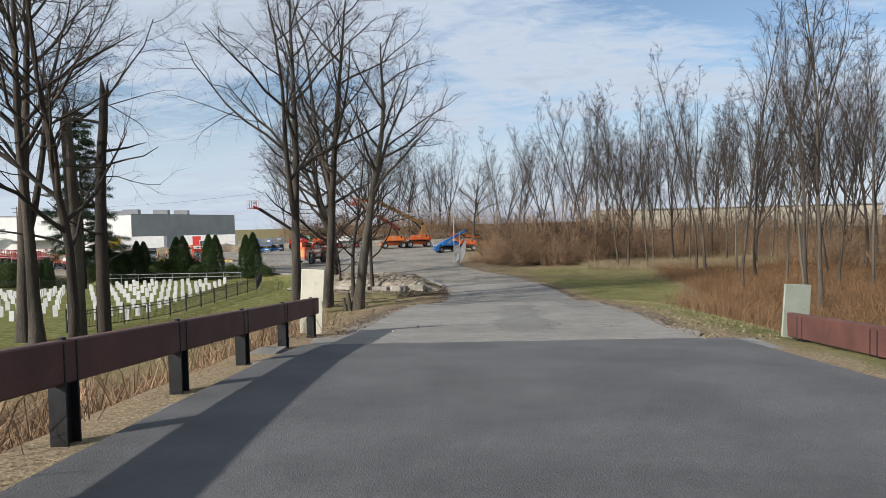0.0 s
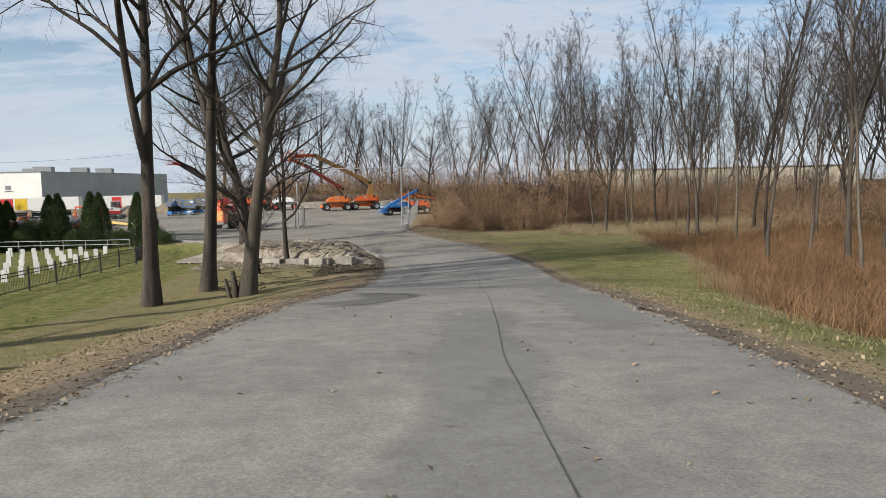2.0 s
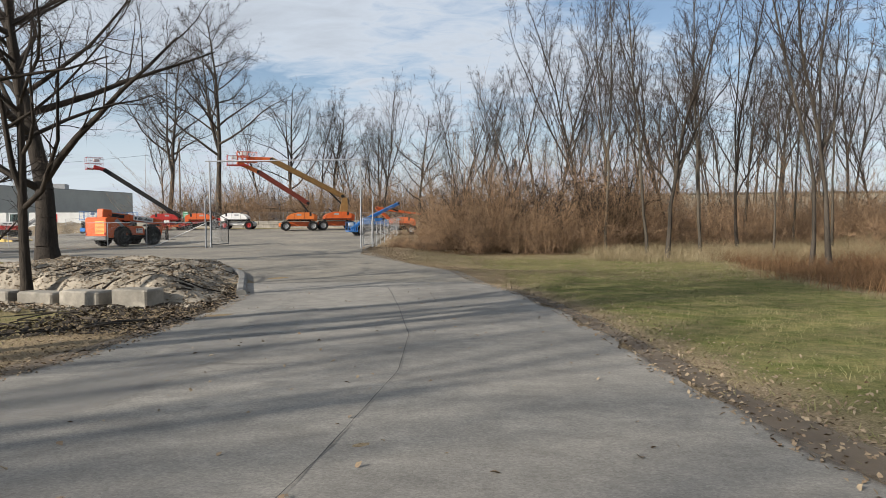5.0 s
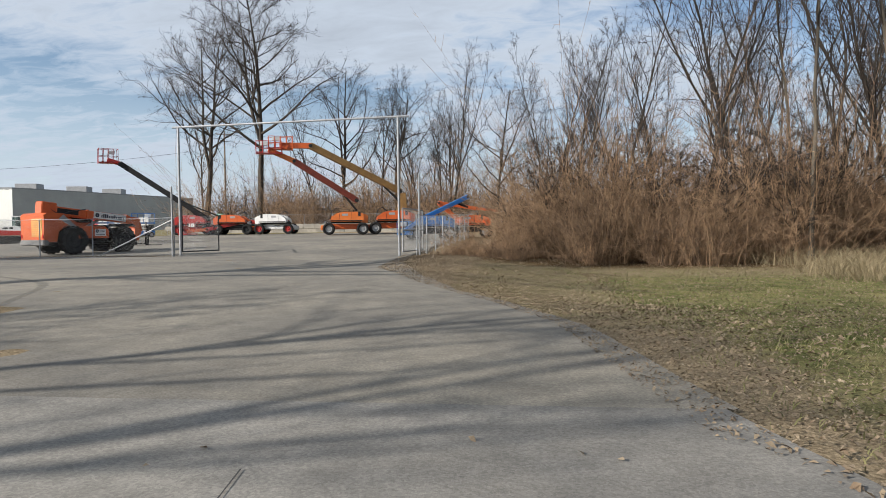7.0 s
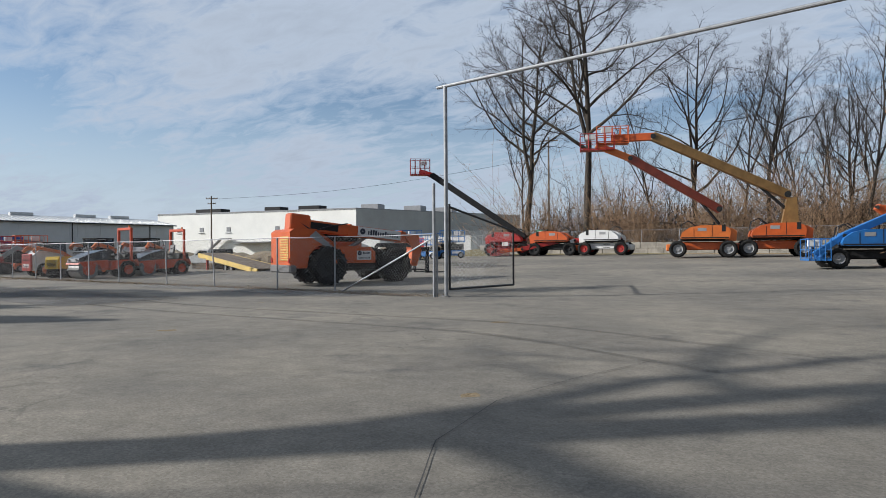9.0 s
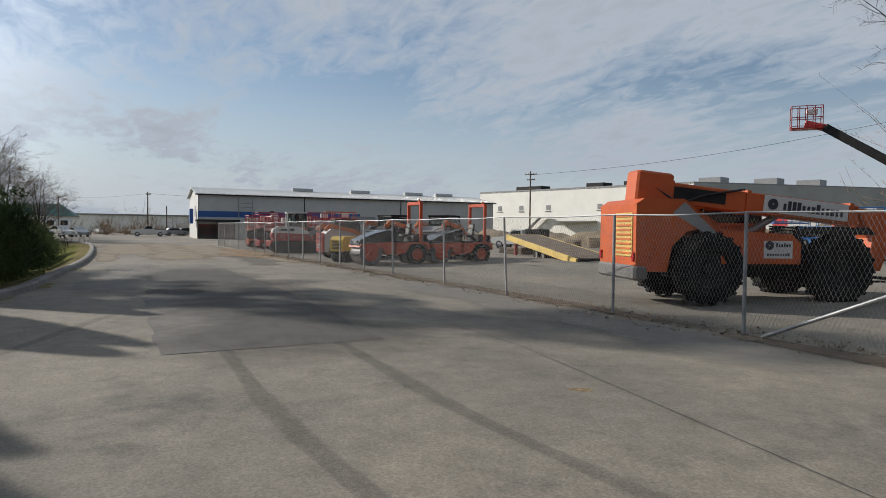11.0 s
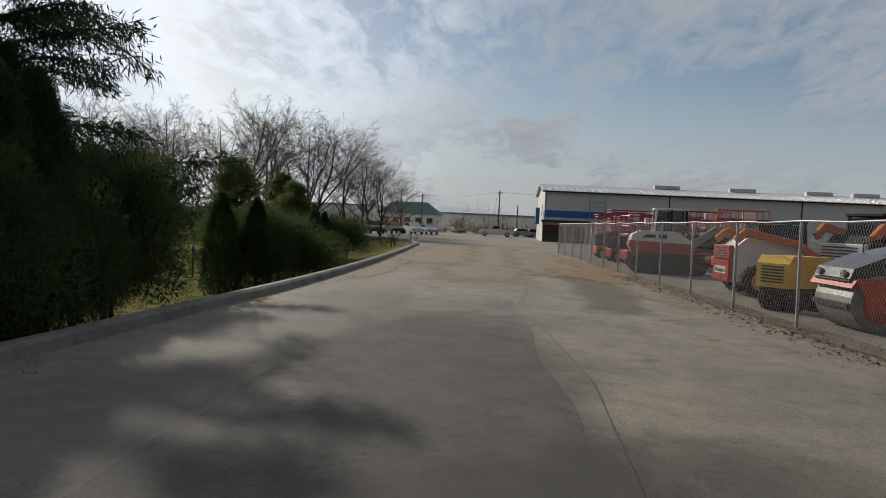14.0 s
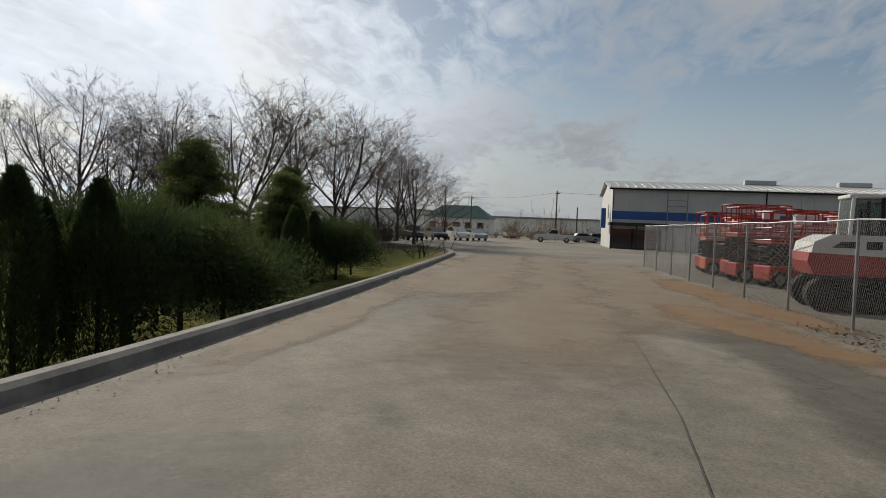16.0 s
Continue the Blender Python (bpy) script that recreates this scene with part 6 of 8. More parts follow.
def telehandler(at):
    t = thing("telehandler", "large orange telescopic handler parked behind the fence", "telehandler", at)
    # seen from its right side: forward is +x
    part("chassis", Shape().box((0.1, 0, 1.0), (5.0, 1.05, 0.6), bev=0.05).box((0, 0, 0.75), (3.9, 0.5, 0.35), bev=0.04), "dark", t)
    rear = part("engine_cover", Shape().prism([(-3.2, 0.75), (-3.2, 2.35), (-3.0, 2.48), (-2.0, 2.48), (-1.25, 1.75), (-0.4, 1.68), (-0.5, 1.4), (-0.85, 1.72), (-1.4, 1.82), (-1.95, 1.7), (-2.3, 1.35), (-2.42, 0.75)], -1.1, 1.1, "y"), "orange", t)
    g_ = part("grille", Shape().box((-3.21, -0.45, 1.62), (0.03, 0.95, 1.05), bev=0.01), "tan", rear)
    for k_ in range(9):
        part("slat", Shape().box((-3.23, -0.45, 1.18 + 0.11 * k_), (0.02, 0.85, 0.05), bev=0.004), "orange_y", g_)
    part("bumper", Shape().box((-3.08, 0, 0.72), (0.35, 2.3, 0.36), bev=0.06), "steel", rear, "scuffed steel rear bumper")
    part("tail_lamp", Shape().box((-3.22, -1.0, 1.1), (0.04, 0.12, 0.22), bev=0.01), "lamp_red", rear)
    part("tail_lamp", Shape().box((-3.22, 1.0, 1.1), (0.04, 0.12, 0.22), bev=0.01), "lamp_red", rear)
    part("decal", Shape().prism([(-2.3, 2.15), (-2.0, 2.4), (-1.1, 1.62), (0.9, 1.52), (0.9, 1.44), (-1.2, 1.5)], -1.115, -1.105, "y"), "grey", rear, "pale grey arrow stripe")
    side = part("side_cover", Shape().prism([(-1.1, 0.95), (-1.1, 1.75), (0.7, 1.68), (0.95, 1.45), (0.95, 0.95)], -1.2, -0.45, "y"), "orange", t)
    s = Shape().box((0.35, -1.206, 1.3), (0.75, 0.012, 0.42), bev=0.002)
    sign = part("label", s, "white", side)
    q = Shape().lathe([(0.02, -0.008), (0.11, -0.008), (0.11, 0)], (0.12, -1.213, 1.4), "y", 12)
    bars(q, 0.28, 0.68, 1.36, -1.214, 6, 0.1, rb)
    bars(q, 0.05, 0.65, 1.15, -1.214, 9, 0.07, rb)
    part("lettering", q, "letter", sign)
    cab = part("cab", Shape().box((0.1, 0.72, 1.5), (1.9, 0.9, 0.9), bev=0.05).box((0.1, 0.72, 2.52), (1.7, 0.86, 0.09), bev=0.03), "orange", t)
    f = Shape()
    for x in (-0.72, 0.9):
        for y in (0.32, 1.12):
            f.tube((x, y, 1.9), (x * 0.95, y, 2.5), 0.035, n=6)
    part("cab_frame", f, "dark", cab)
    part("window", Shape().box((0.1, 1.13, 2.2), (1.55, 0.015, 0.5), bev=0.003).box((0.88, 0.72, 2.2), (0.015, 0.75, 0.5), bev=0.003).box((0.1, 0.31, 2.2), (1.55, 0.015, 0.5), bev=0.003), "glass", cab)
    # boom from the rear pivot, dropping to the front
    bl = Matrix.Translation((-2.75, -0.25, 2.72)) @ pose(0, 0, 0, 0, 5.5, 0)
    boom = part("boom", Shape().box((2.9, 0, 0), (5.9, 0.5, 0.52), bev=0.03), "orange", t, at=bl)
    # flat dark plate gives the shade of a recess; the boom is solid
    part("boom_shade_plate", Shape().box((1.3, -0.255, 0.02), (1.7, 0.02, 0.3), bev=0.005), "dark", boom)
    for x_ in (0.7, 2.75, 5.6):
        part("boom_collar", Shape().box((x_, 0, 0), (0.12, 0.58, 0.6), bev=0.01), "orange", boom)
    part("boom_end", Shape().box((0.25, 0, 0.06), (0.95, 0.66, 0.8), bev=0.05), "orange", boom)
    part("inner_boom", Shape().box((6.2, 0, -0.02), (1.0, 0.38, 0.4), bev=0.02), "orange", boom)
    p = part("sign_panel", Shape().box((4.35, -0.262, 0.03), (2.35, 0.02, 0.42), bev=0.004), "white", boom, "white sign panel with dark lettering")
    q = Shape().lathe([(0.02, -0.01), (0.14, -0.01), (0.14, 0.0)], (3.42, -0.274, 0.03), "y", 14)
    bars(q, 3.68, 5.4, -0.09, -0.276, 13, 0.24, rb)
    part("lettering", q, "letter", p)
    part("hose", Shape().path([(0.2, -0.3, 0.1), (0.9, -0.33, -0.25), (1.6, -0.3, 0.05), (2.6, -0.3, 0.3)], 0.03, 6), "black", boom)
    part("lift_cylinder", Shape().tube((-0.2, -0.25, 1.5), (1.3, -0.25, 2.35), 0.09, n=10).tube((1.3, -0.25, 2.35), (1.75, -0.25, 2.5), 0.05, n=8), "steel", t)
    part("beacon", Shape().tube((-0.3, 0.9, 2.56), (-0.3, 0.9, 2.74), 0.07, 0.055, 10), "orange_y", t)
    head = part("boom_head", Shape().prism([(3.0, 2.35), (3.75, 2.3), (4.0, 1.5), (3.7, 0.75), (3.35, 0.75), (3.45, 1.6)], -0.52, 0.02, "y"), "orange", t)
    c = Shape()
    for y in (-1.0, 0.6):
        c.box((4.05, y, 1.05), (0.09, 0.09, 1.3), bev=0.01)
    for z in (0.55, 1.05, 1.6):
        c.box((4.05, -0.2, z), (0.09, 1.7, 0.08), bev=0.01)
    for y in (-0.75, 0.4):
        c.box((4.12, y, 1.25), (0.06, 0.06, 1.5), bev=0.01)
    part("carriage", c, "dark", head)
    for y in (-0.7, 0.3):
        part("fork", Shape().box((4.75, y, 0.42), (1.3, 0.13, 0.05), bev=0.01).box((4.13, y, 0.8), (0.06, 0.13, 0.8), bev=0.01), "dark", head)
    for x in (-1.4, 2.0):
        for y in (-1.08, 1.08):
            wheel(t, (x, y, 0.85), 0.85, 0.6, "dark")
    for x in (-1.4, 2.0):
        part("axle", Shape().tube((x, -0.9, 0.72), (x, 0.9, 0.72), 0.14, n=8), "dark", t)
    part("fender", Shape().prism([(1.1, 1.72), (1.25, 1.86), (2.65, 1.86), (2.85, 1.72), (2.85, 1.68), (1.1, 1.68)], -1.3, -0.85, "y"), "dark", t)
    return t


def boom_lift(at, paint, boom_paint, label, pts, basket=None, basket_paint=None, tower=None, wheel_r=0.52, cover_len=2.6, rim="grey", basket_turn=0, jib=True, w=2.3, boom_w=0.36, chassis="dark"):
    """A self-propelled boom lift: forward is +x; pts is the boom's line in the thing's own space."""
    t = thing("boom_lift", label, "boom lift", at, "boom lifts")
    part("chassis", Shape().box((0, 0, 0.72), (3.3, 1.2, 0.5), bev=0.06).box((1.45, 0, 0.55), (0.5, w * 0.8, 0.3), bev=0.04).box((-1.45, 0, 0.55), (0.5, w * 0.8, 0.3), bev=0.04), chassis, t)
    for x in (-1.45, 1.45):
        for y in (-w / 2 + 0.18, w / 2 - 0.18):
            wheel(t, (x, y, wheel_r), wheel_r, 0.4, rim)
    turn = part("turntable", Shape().box((0.0, 0, 1.12), (cover_len, w * 0.62, 0.22), bev=0.05), "dark", t)
    for k, y in enumerate((-w * 0.33, w * 0.33)):
        cl = cover_len
        part("cover", Shape().prism([(-cl * 0.58, 1.15), (-cl * 0.61, 1.6), (-cl * 0.55, 1.84), (-cl * 0.38, 1.97), (cl * 0.05, 1.98), (cl * 0.3, 1.84), (cl * 0.46, 1.55), (cl * 0.5, 1.3), (cl * 0.48, 1.15)], y - w * 0.155, y + w * 0.155, "y"), paint, turn)
        sd = -1 if k == 0 else 1
        yo = y + sd * w * 0.157
        part("panel_gap", Shape().box((-cl * 0.2, yo, 1.66), (0.025, 0.012, 0.74), bev=0.002), "dark", turn)
        part("panel_gap", Shape().box((cl * 0.2, yo, 1.5), (0.025, 0.012, 0.6), bev=0.002), "dark", turn)
        part("vent", Shape().box((-cl * 0.45, yo, 1.78), (0.22, 0.012, 0.4), bev=0.003), "dark", turn)
        part("label", Shape().box((cl * 0.02, yo, 1.72), (0.5, 0.014, 0.2), bev=0.003), "grey", turn)
        part("lower_trim", Shape().box((-cl * 0.04, yo, 1.22), (cl * 1.04, 0.02, 0.07), bev=0.004), "dark", turn)
    part("counterweight", Shape().prism([(-cover_len * 0.72, 1.0), (-cover_len * 0.74, 1.6), (-cover_len * 0.62, 1.8), (-cover_len * 0.55, 1.8), (-cover_len * 0.55, 1.0)], -w * 0.42, w * 0.42, "y"), paint, turn)
    part("engine", Shape().box((-0.2, 0, 1.5), (cover_len * 0.8, w * 0.3, 0.5), bev=0.05).tube((-0.7, 0, 1.7), (-0.7, 0, 2.2), 0.06, n=8), "dark", turn)
    part("axle_beam", Shape().box((1.9, 0, 0.62), (0.5, w * 0.5, 0.42), bev=0.05), paint, t)
    part("step", Shape().box((0.4, -w * 0.5, 0.85), (0.5, 0.12, 0.04), bev=0.005).box((0.4, -w * 0.5, 0.6), (0.5, 0.12, 0.04), bev=0.005), "dark", t)
    for i_ in (-1, 1):
        part("hose", Shape().path([(0.3, i_ * 0.25, 1.9), (0.8, i_ * 0.3, 2.3), (1.2, i_ * 0.22, 2.1), (1.3, i_ * 0.2, 1.6)], 0.03, 6), "black", turn)
    if tower:
        part("tower", Shape().prism(tower, -0.3, 0.3, "y"), boom_paint, turn)
    n = len(pts) - 1
    for i, (a, b) in enumerate(zip(pts, pts[1:])):
        a, b = Vector(a), Vector(b)
        d = b - a
        m = Matrix.Translation((a + b) / 2) @ d.to_track_quat("X", "Z").to_matrix().to_4x4()
        ww = boom_w * (1 - 0.18 * i)
        part("boom_section", Shape().box((0, 0, 0), (d.length + 0.15, ww * 0.8, ww), bev=0.03), boom_paint if i < n - 1 or n == 1 else paint, turn, at=m)
        part("boom_pin", Shape().tube(a + Vector((0, -ww * 0.6, 0)), a + Vector((0, ww * 0.6, 0)), ww * 0.35, n=10), "dark", turn)
        if i == 0:
            part("hose_track", Shape().box((0, -ww * 0.55, 0.02), (d.length * 0.8, 0.09, 0.16), bev=0.01), "dark", turn, at=m)
            part("lift_cylinder", Shape().tube(a + Vector((0.0, 0, -0.9)), a + d * 0.22 + Vector((0, 0, -0.15)), 0.09, n=8), "dark", turn)
    if basket:
        c = Vector(pts[-1])
        m = Matrix.Translation(c) @ pose(0, 0, 0, 0, 0, basket_turn)
        cage(turn, (0, 0, -0.35), basket, basket_paint or paint, at=m)
    return t


telehandler(pose(-21.3, 97.1, ground_at(-21, 97), 0, 0, 70))


def local(at, p):
    return tuple(at.inverted() @ Vector(p))


a1 = pose(-12.0, 126.8, ground_at(-12, 127), 0, 0, 195) @ Matrix.Scale(1.22, 4)
boom_lift(a1, "orange_y", "boom_red", "orange boom lift with a raised dark red boom", [local(a1, (-10.8, 126.9, 4.6)), local(a1, (-16.6, 124.0, 8.6)), local(a1, (-18.9, 123.0, 9.7))], (2.1, 0.85, 1.05), "red", rim="grey", basket_turn=8, boom_w=0.5, chassis="orange")
a2 = pose(-7.3, 128.4, ground_at(-7, 128), 0, 0, 195) @ Matrix.Scale(1.26, 4)
boom_lift(a2, "orange", "cream", "orange boom lift with a raised tan boom on a tower", [local(a2, (-6.4, 128.6, 5.6)), local(a2, (-15.0, 124.5, 10.2)), local(a2, (-17.9, 123.6, 10.2))], (1.9, 0.8, 1.05), "orange", tower=[(-1.3, 1.9), (-1.2, 3.5), (-0.7, 3.5), (-0.4, 1.9)], rim="grey", basket_turn=8, boom_w=0.54, chassis="orange")
a3 = pose(-31.0, 131.0, ground_at(-31, 131), 0, 0, 10) @ Matrix.Scale(1.15, 4)
boom_lift(a3, "red", "dark", "red boom lift with a long raised dark boom", [local(a3, (-29.6, 131.3, 2.9)), local(a3, (-38.2, 128.0, 9.2)), local(a3, (-39.3, 127.4, 9.6))], (1.7, 0.9, 1.4), "red", rim="red", basket_turn=30, boom_w=0.5, chassis="red")
a4 = pose(-26.4, 131.5, ground_at(-26, 131), 0, 0, 8) @ Matrix.Scale(1.15, 4)
boom_lift(a4, "orange", "red", "orange and red boom lift with its boom folded low", [local(a4, (-25.0, 131.3, 2.6)), local(a4, (-29.0, 129.8, 1.7)), local(a4, (-31.0, 129.2, 1.5))], (1.6, 0.8, 1.2), "red", rim="dark")
a5 = pose(-21.6, 132.0, ground_at(-21, 132), 0, 0, 4) @ Matrix.Scale(1.15, 4)
boom_lift(a5, "white", "red", "white and red boom lift with red rims", [local(a5, (-20.2, 132.0, 2.5)), local(a5, (-24.4, 131.6, 2.5)), local(a5, (-25.4, 131.5, 2.2))], None, rim="red", chassis="white")
a6 = pose(-1.2, 114.0, ground_at(-2, 113), 0, 0, 200)
boom_lift(a6, "blue", "blue", "blue boom lift with a stowed boom behind the gate", [local(a6, (1.9, 115.2, 4.2)), local(a6, (-2.0, 113.0, 2.2)), local(a6, (-3.2, 112.4, 1.3))], (1.0, 1.5, 1.1), "blue")
a7 = pose(2.0, 116.5, ground_at(2, 116), 0, 0, 178)
boom_lift(a7, "orange", "orange", "orange boom lift partly hidden behind brush", [local(a7, (1.0, 116.0, 2.2)), local(a7, (-0.6, 115.2, 3.7)), local(a7, (2.6, 116.4, 3.2)), local(a7, (4.4, 116.8, 3.0))], None)
a8 = pose(-59.6, 96.6, 0, 0, 0, 30) @ Matrix.Scale(0.78, 4)
boom_lift(a8, "orange", "orange", "orange compact boom lift behind the fence", [(0.6, 0, 2.0), (-0.9, 0, 2.45), (0.9, 0, 2.6)], None, wheel_r=0.42, cover_len=2.0, w=1.8)


def roller(at, label):
    """A combination asphalt roller, steel drum in front and tyres behind; forward is +x."""
    t = thing("asphalt_roller", label, "road roller", at, "asphalt rollers")
    front = part("front_frame", Shape().prism([(0.1, 0.55), (0.1, 1.12), (1.75, 1.02), (1.85, 0.86), (1.62, 0.98), (0.95, 0.98), (0.62, 0.8), (0.45, 0.5)], -0.78, 0.78, "y"), "roller_red", t)
    hood = part("hood", Shape().prism([(0.05, 1.13), (0.08, 1.62), (0.3, 1.7), (1.1, 1.5), (1.75, 1.22), (1.82, 1.03)], -0.66, 0.66, "y"), "carblack", front, "dark charcoal sloping engine hood")
    for k in range(5):
        part("louvre", Shape().box((0.35 + 0.13 * k, -0.664, 1.28), (0.07, 0.016, 0.24), bev=0.004), "dark", hood)
    part("hood_panel", Shape().box((1.2, -0.664, 1.15), (0.55, 0.012, 0.14), bev=0.003), "grey", hood)
    part("hood_rail", Shape().path([(0.2, -0.6, 1.74), (0.2, -0.6, 1.9), (0.9, -0.6, 1.72), (0.9, -0.6, 1.55)], 0.018, 6), "dark", hood)
    for y in (-0.8, 0.8):
        part("drum_arm", Shape().prism([(0.75, 1.0), (1.75, 0.98), (1.6, 0.72), (1.36, 0.42), (1.1, 0.42), (0.9, 0.7)], y - 0.03, y + 0.03, "y"), "roller_red", front)
    d = part("drum", Shape().lathe([(0.02, -0.70), (0.5, -0.70), (0.56, -0.67), (0.56, 0.67), (0.5, 0.70), (0.02, 0.70)], (1.22, 0, 0.56), "y", 32), "steel", front)
    for y in (-1, 1):
        part("drum_disc", Shape().lathe([(0.02, y * 0.84), (0.14, y * 0.87), (0.2, y * 0.83), (0.34, y * 0.78), (0.36, y * 0.70), (0.02, y * 0.70)], (1.22, 0, 0.56), "y", 20), "roller_red", d)
    part("scraper", Shape().box((1.82, 0, 0.5), (0.04, 1.35, 0.1), bev=0.01), "dark", front)
    part("spray_bar", Shape().tube((1.8, -0.65, 0.98), (1.8, 0.65, 0.98), 0.03, n=6), "dark", front)
    for y in (-0.45, 0.45):
        part("lamp", Shape().tube((1.8, y, 1.12), (1.86, y, 1.12), 0.07, n=12), "steel", front)
    rear = part("rear_frame", Shape().prism([(-0.1, 0.5), (-0.1, 1.05), (-0.75, 1.12), (-1.75, 1.12), (-1.85, 0.95), (-1.85, 0.72), (-1.62, 1.0), (-1.2, 1.08), (-0.8, 1.0), (-0.55, 0.6)], -0.74, 0.74, "y"), "roller_red", t)
    part("rear_box", Shape().prism([(-1.0, 1.12), (-1.05, 1.45), (-1.25, 1.52), (-1.75, 1.48), (-1.82, 1.12)], -0.6, 0.6, "y"), "dark", rear)
    for y in (-0.55, 0.0, 0.55):
        wheel(rear, (-1.2, y, 0.52), 0.52, 0.42, "roller_red", lugs=False)
    part("platform", Shape().box((-0.55, 0, 1.12), (0.95, 1.4, 0.06), bev=0.015), "dark", rear)
    part("seat", Shape().box((-0.85, -0.15, 1.42), (0.46, 0.46, 0.12), bev=0.04), "seat", rear)
    part("seat_back", Shape().box((-1.08, -0.15, 1.76), (0.12, 0.44, 0.58), (0, -10, 0), 0.05), "seat", rear)
    part("console", Shape().prism([(-0.2, 1.13), (-0.34, 1.6), (-0.2, 1.78), (-0.05, 1.72), (0.0, 1.13)], -0.4, 0.3, "y"), "dark", rear)
    part("steering_wheel", Shape().path([(-0.42 + 0.06 * math.sin(a), -0.1 + 0.2 * math.cos(a), 1.84 + 0.2 * math.sin(a)) for a in np.linspace(0, 2 * math.pi, 13)], 0.02, 6), "red", rear)
    bar = part("roll_bar", Shape().box((-1.35, 0, 3.02), (0.16, 1.56, 0.17), bev=0.02), "roller_red", rear, "bright orange-red roll bar")
    for y in (-0.72, 0.72):
        part("upright", Shape().box((-1.35, y, 2.05), (0.15, 0.13, 1.95), bev=0.02), "roller_red", bar)
    part("beacon", Shape().tube((-1.35, 0.5, 3.1), (-1.35, 0.5, 3.24), 0.06, 0.045, 10), "orange_y", bar)
    for y in (-0.68, 0.68):
        part("handrail", Shape().path([(-0.12, y, 1.15), (-0.12, y, 1.72), (-0.6, y, 1.86), (-1.0, y, 1.6), (-1.0, y, 1.2)], 0.02, 6), "dark", rear)
    part("windshield_bar", Shape().path([(-0.05, -0.5, 1.7), (0.1, -0.5, 2.35), (0.1, 0.5, 2.35), (-0.05, 0.5, 1.7)], 0.03, 6), "dark", rear)
    part("hitch", Shape().box((0, 0, 0.72), (0.36, 0.4, 0.3), bev=0.04), "dark", t)
    part("step", Shape().box((-0.45, -0.76, 0.55), (0.4, 0.1, 0.04), bev=0.006), "dark", t)
    return t


roller(pose(-39.6, 95.35, 0, 0, 0, -91), "red asphalt roller with black hood and steel drum behind the fence")
roller(pose(-39.7, 99.1, 0, 0, 0, -88), "red asphalt roller with black hood and steel drum behind the fence")


def trench_roller(at):
    t = thing("trench_roller", "small yellow trench roller with padded steel drums", "trench roller", at)
    b = part("body", Shape().prism([(-0.85, 0.55), (-0.88, 1.1), (-0.7, 1.28), (0.75, 1.28), (0.9, 1.1), (0.9, 0.55)], -0.4, 0.4, "y"), "yellow", t)
    part("skirt", Shape().box((0, 0, 0.5), (1.7, 0.7, 0.2), bev=0.03), "dark", b)
    g = Shape()
    for k in range(6):
        g.box((0.905, 0, 0.68 + 0.07 * k), (0.02, 0.55, 0.035), bev=0.003)
        g.box((0.5, -0.405, 0.68 + 0.07 * k), (0.5, 0.02, 0.035), bev=0.003)
    part("grille", g, "dark", b)
    q = Shape()
    bars(q, -0.55, 0.1, 1.02, -0.405, 7, 0.1, rb)
    part("lettering", q, "letter", b)
    part("label", Shape().box((-0.2, -0.405, 0.78), (0.5, 0.01, 0.14), bev=0.002), "white", b)
    for x in (-0.5, 0.5):
        s = Shape().lathe([(0.02, -0.42), (0.26, -0.42), (0.27, 0.42), (0.02, 0.42)], (0, 0, 0), "y", 20)
        for i in range(12):
            a = 2 * math.pi * i / 12
            for y in (-0.32, -0.11, 0.11, 0.32):
                s.box((0.28 * math.cos(a + y), y, 0.28 * math.sin(a + y)), (0.08, 0.1, 0.09), (0, -math.degrees(a + y), 0), 0.01)
        part("drum", s, "dark", t, at=Matrix.Translation((x, 0, 0.3)))
    return t


trench_roller(pose(-42.5, 94.25, 0, 0, 0, -58) @ Matrix.Scale(1.04, 4))


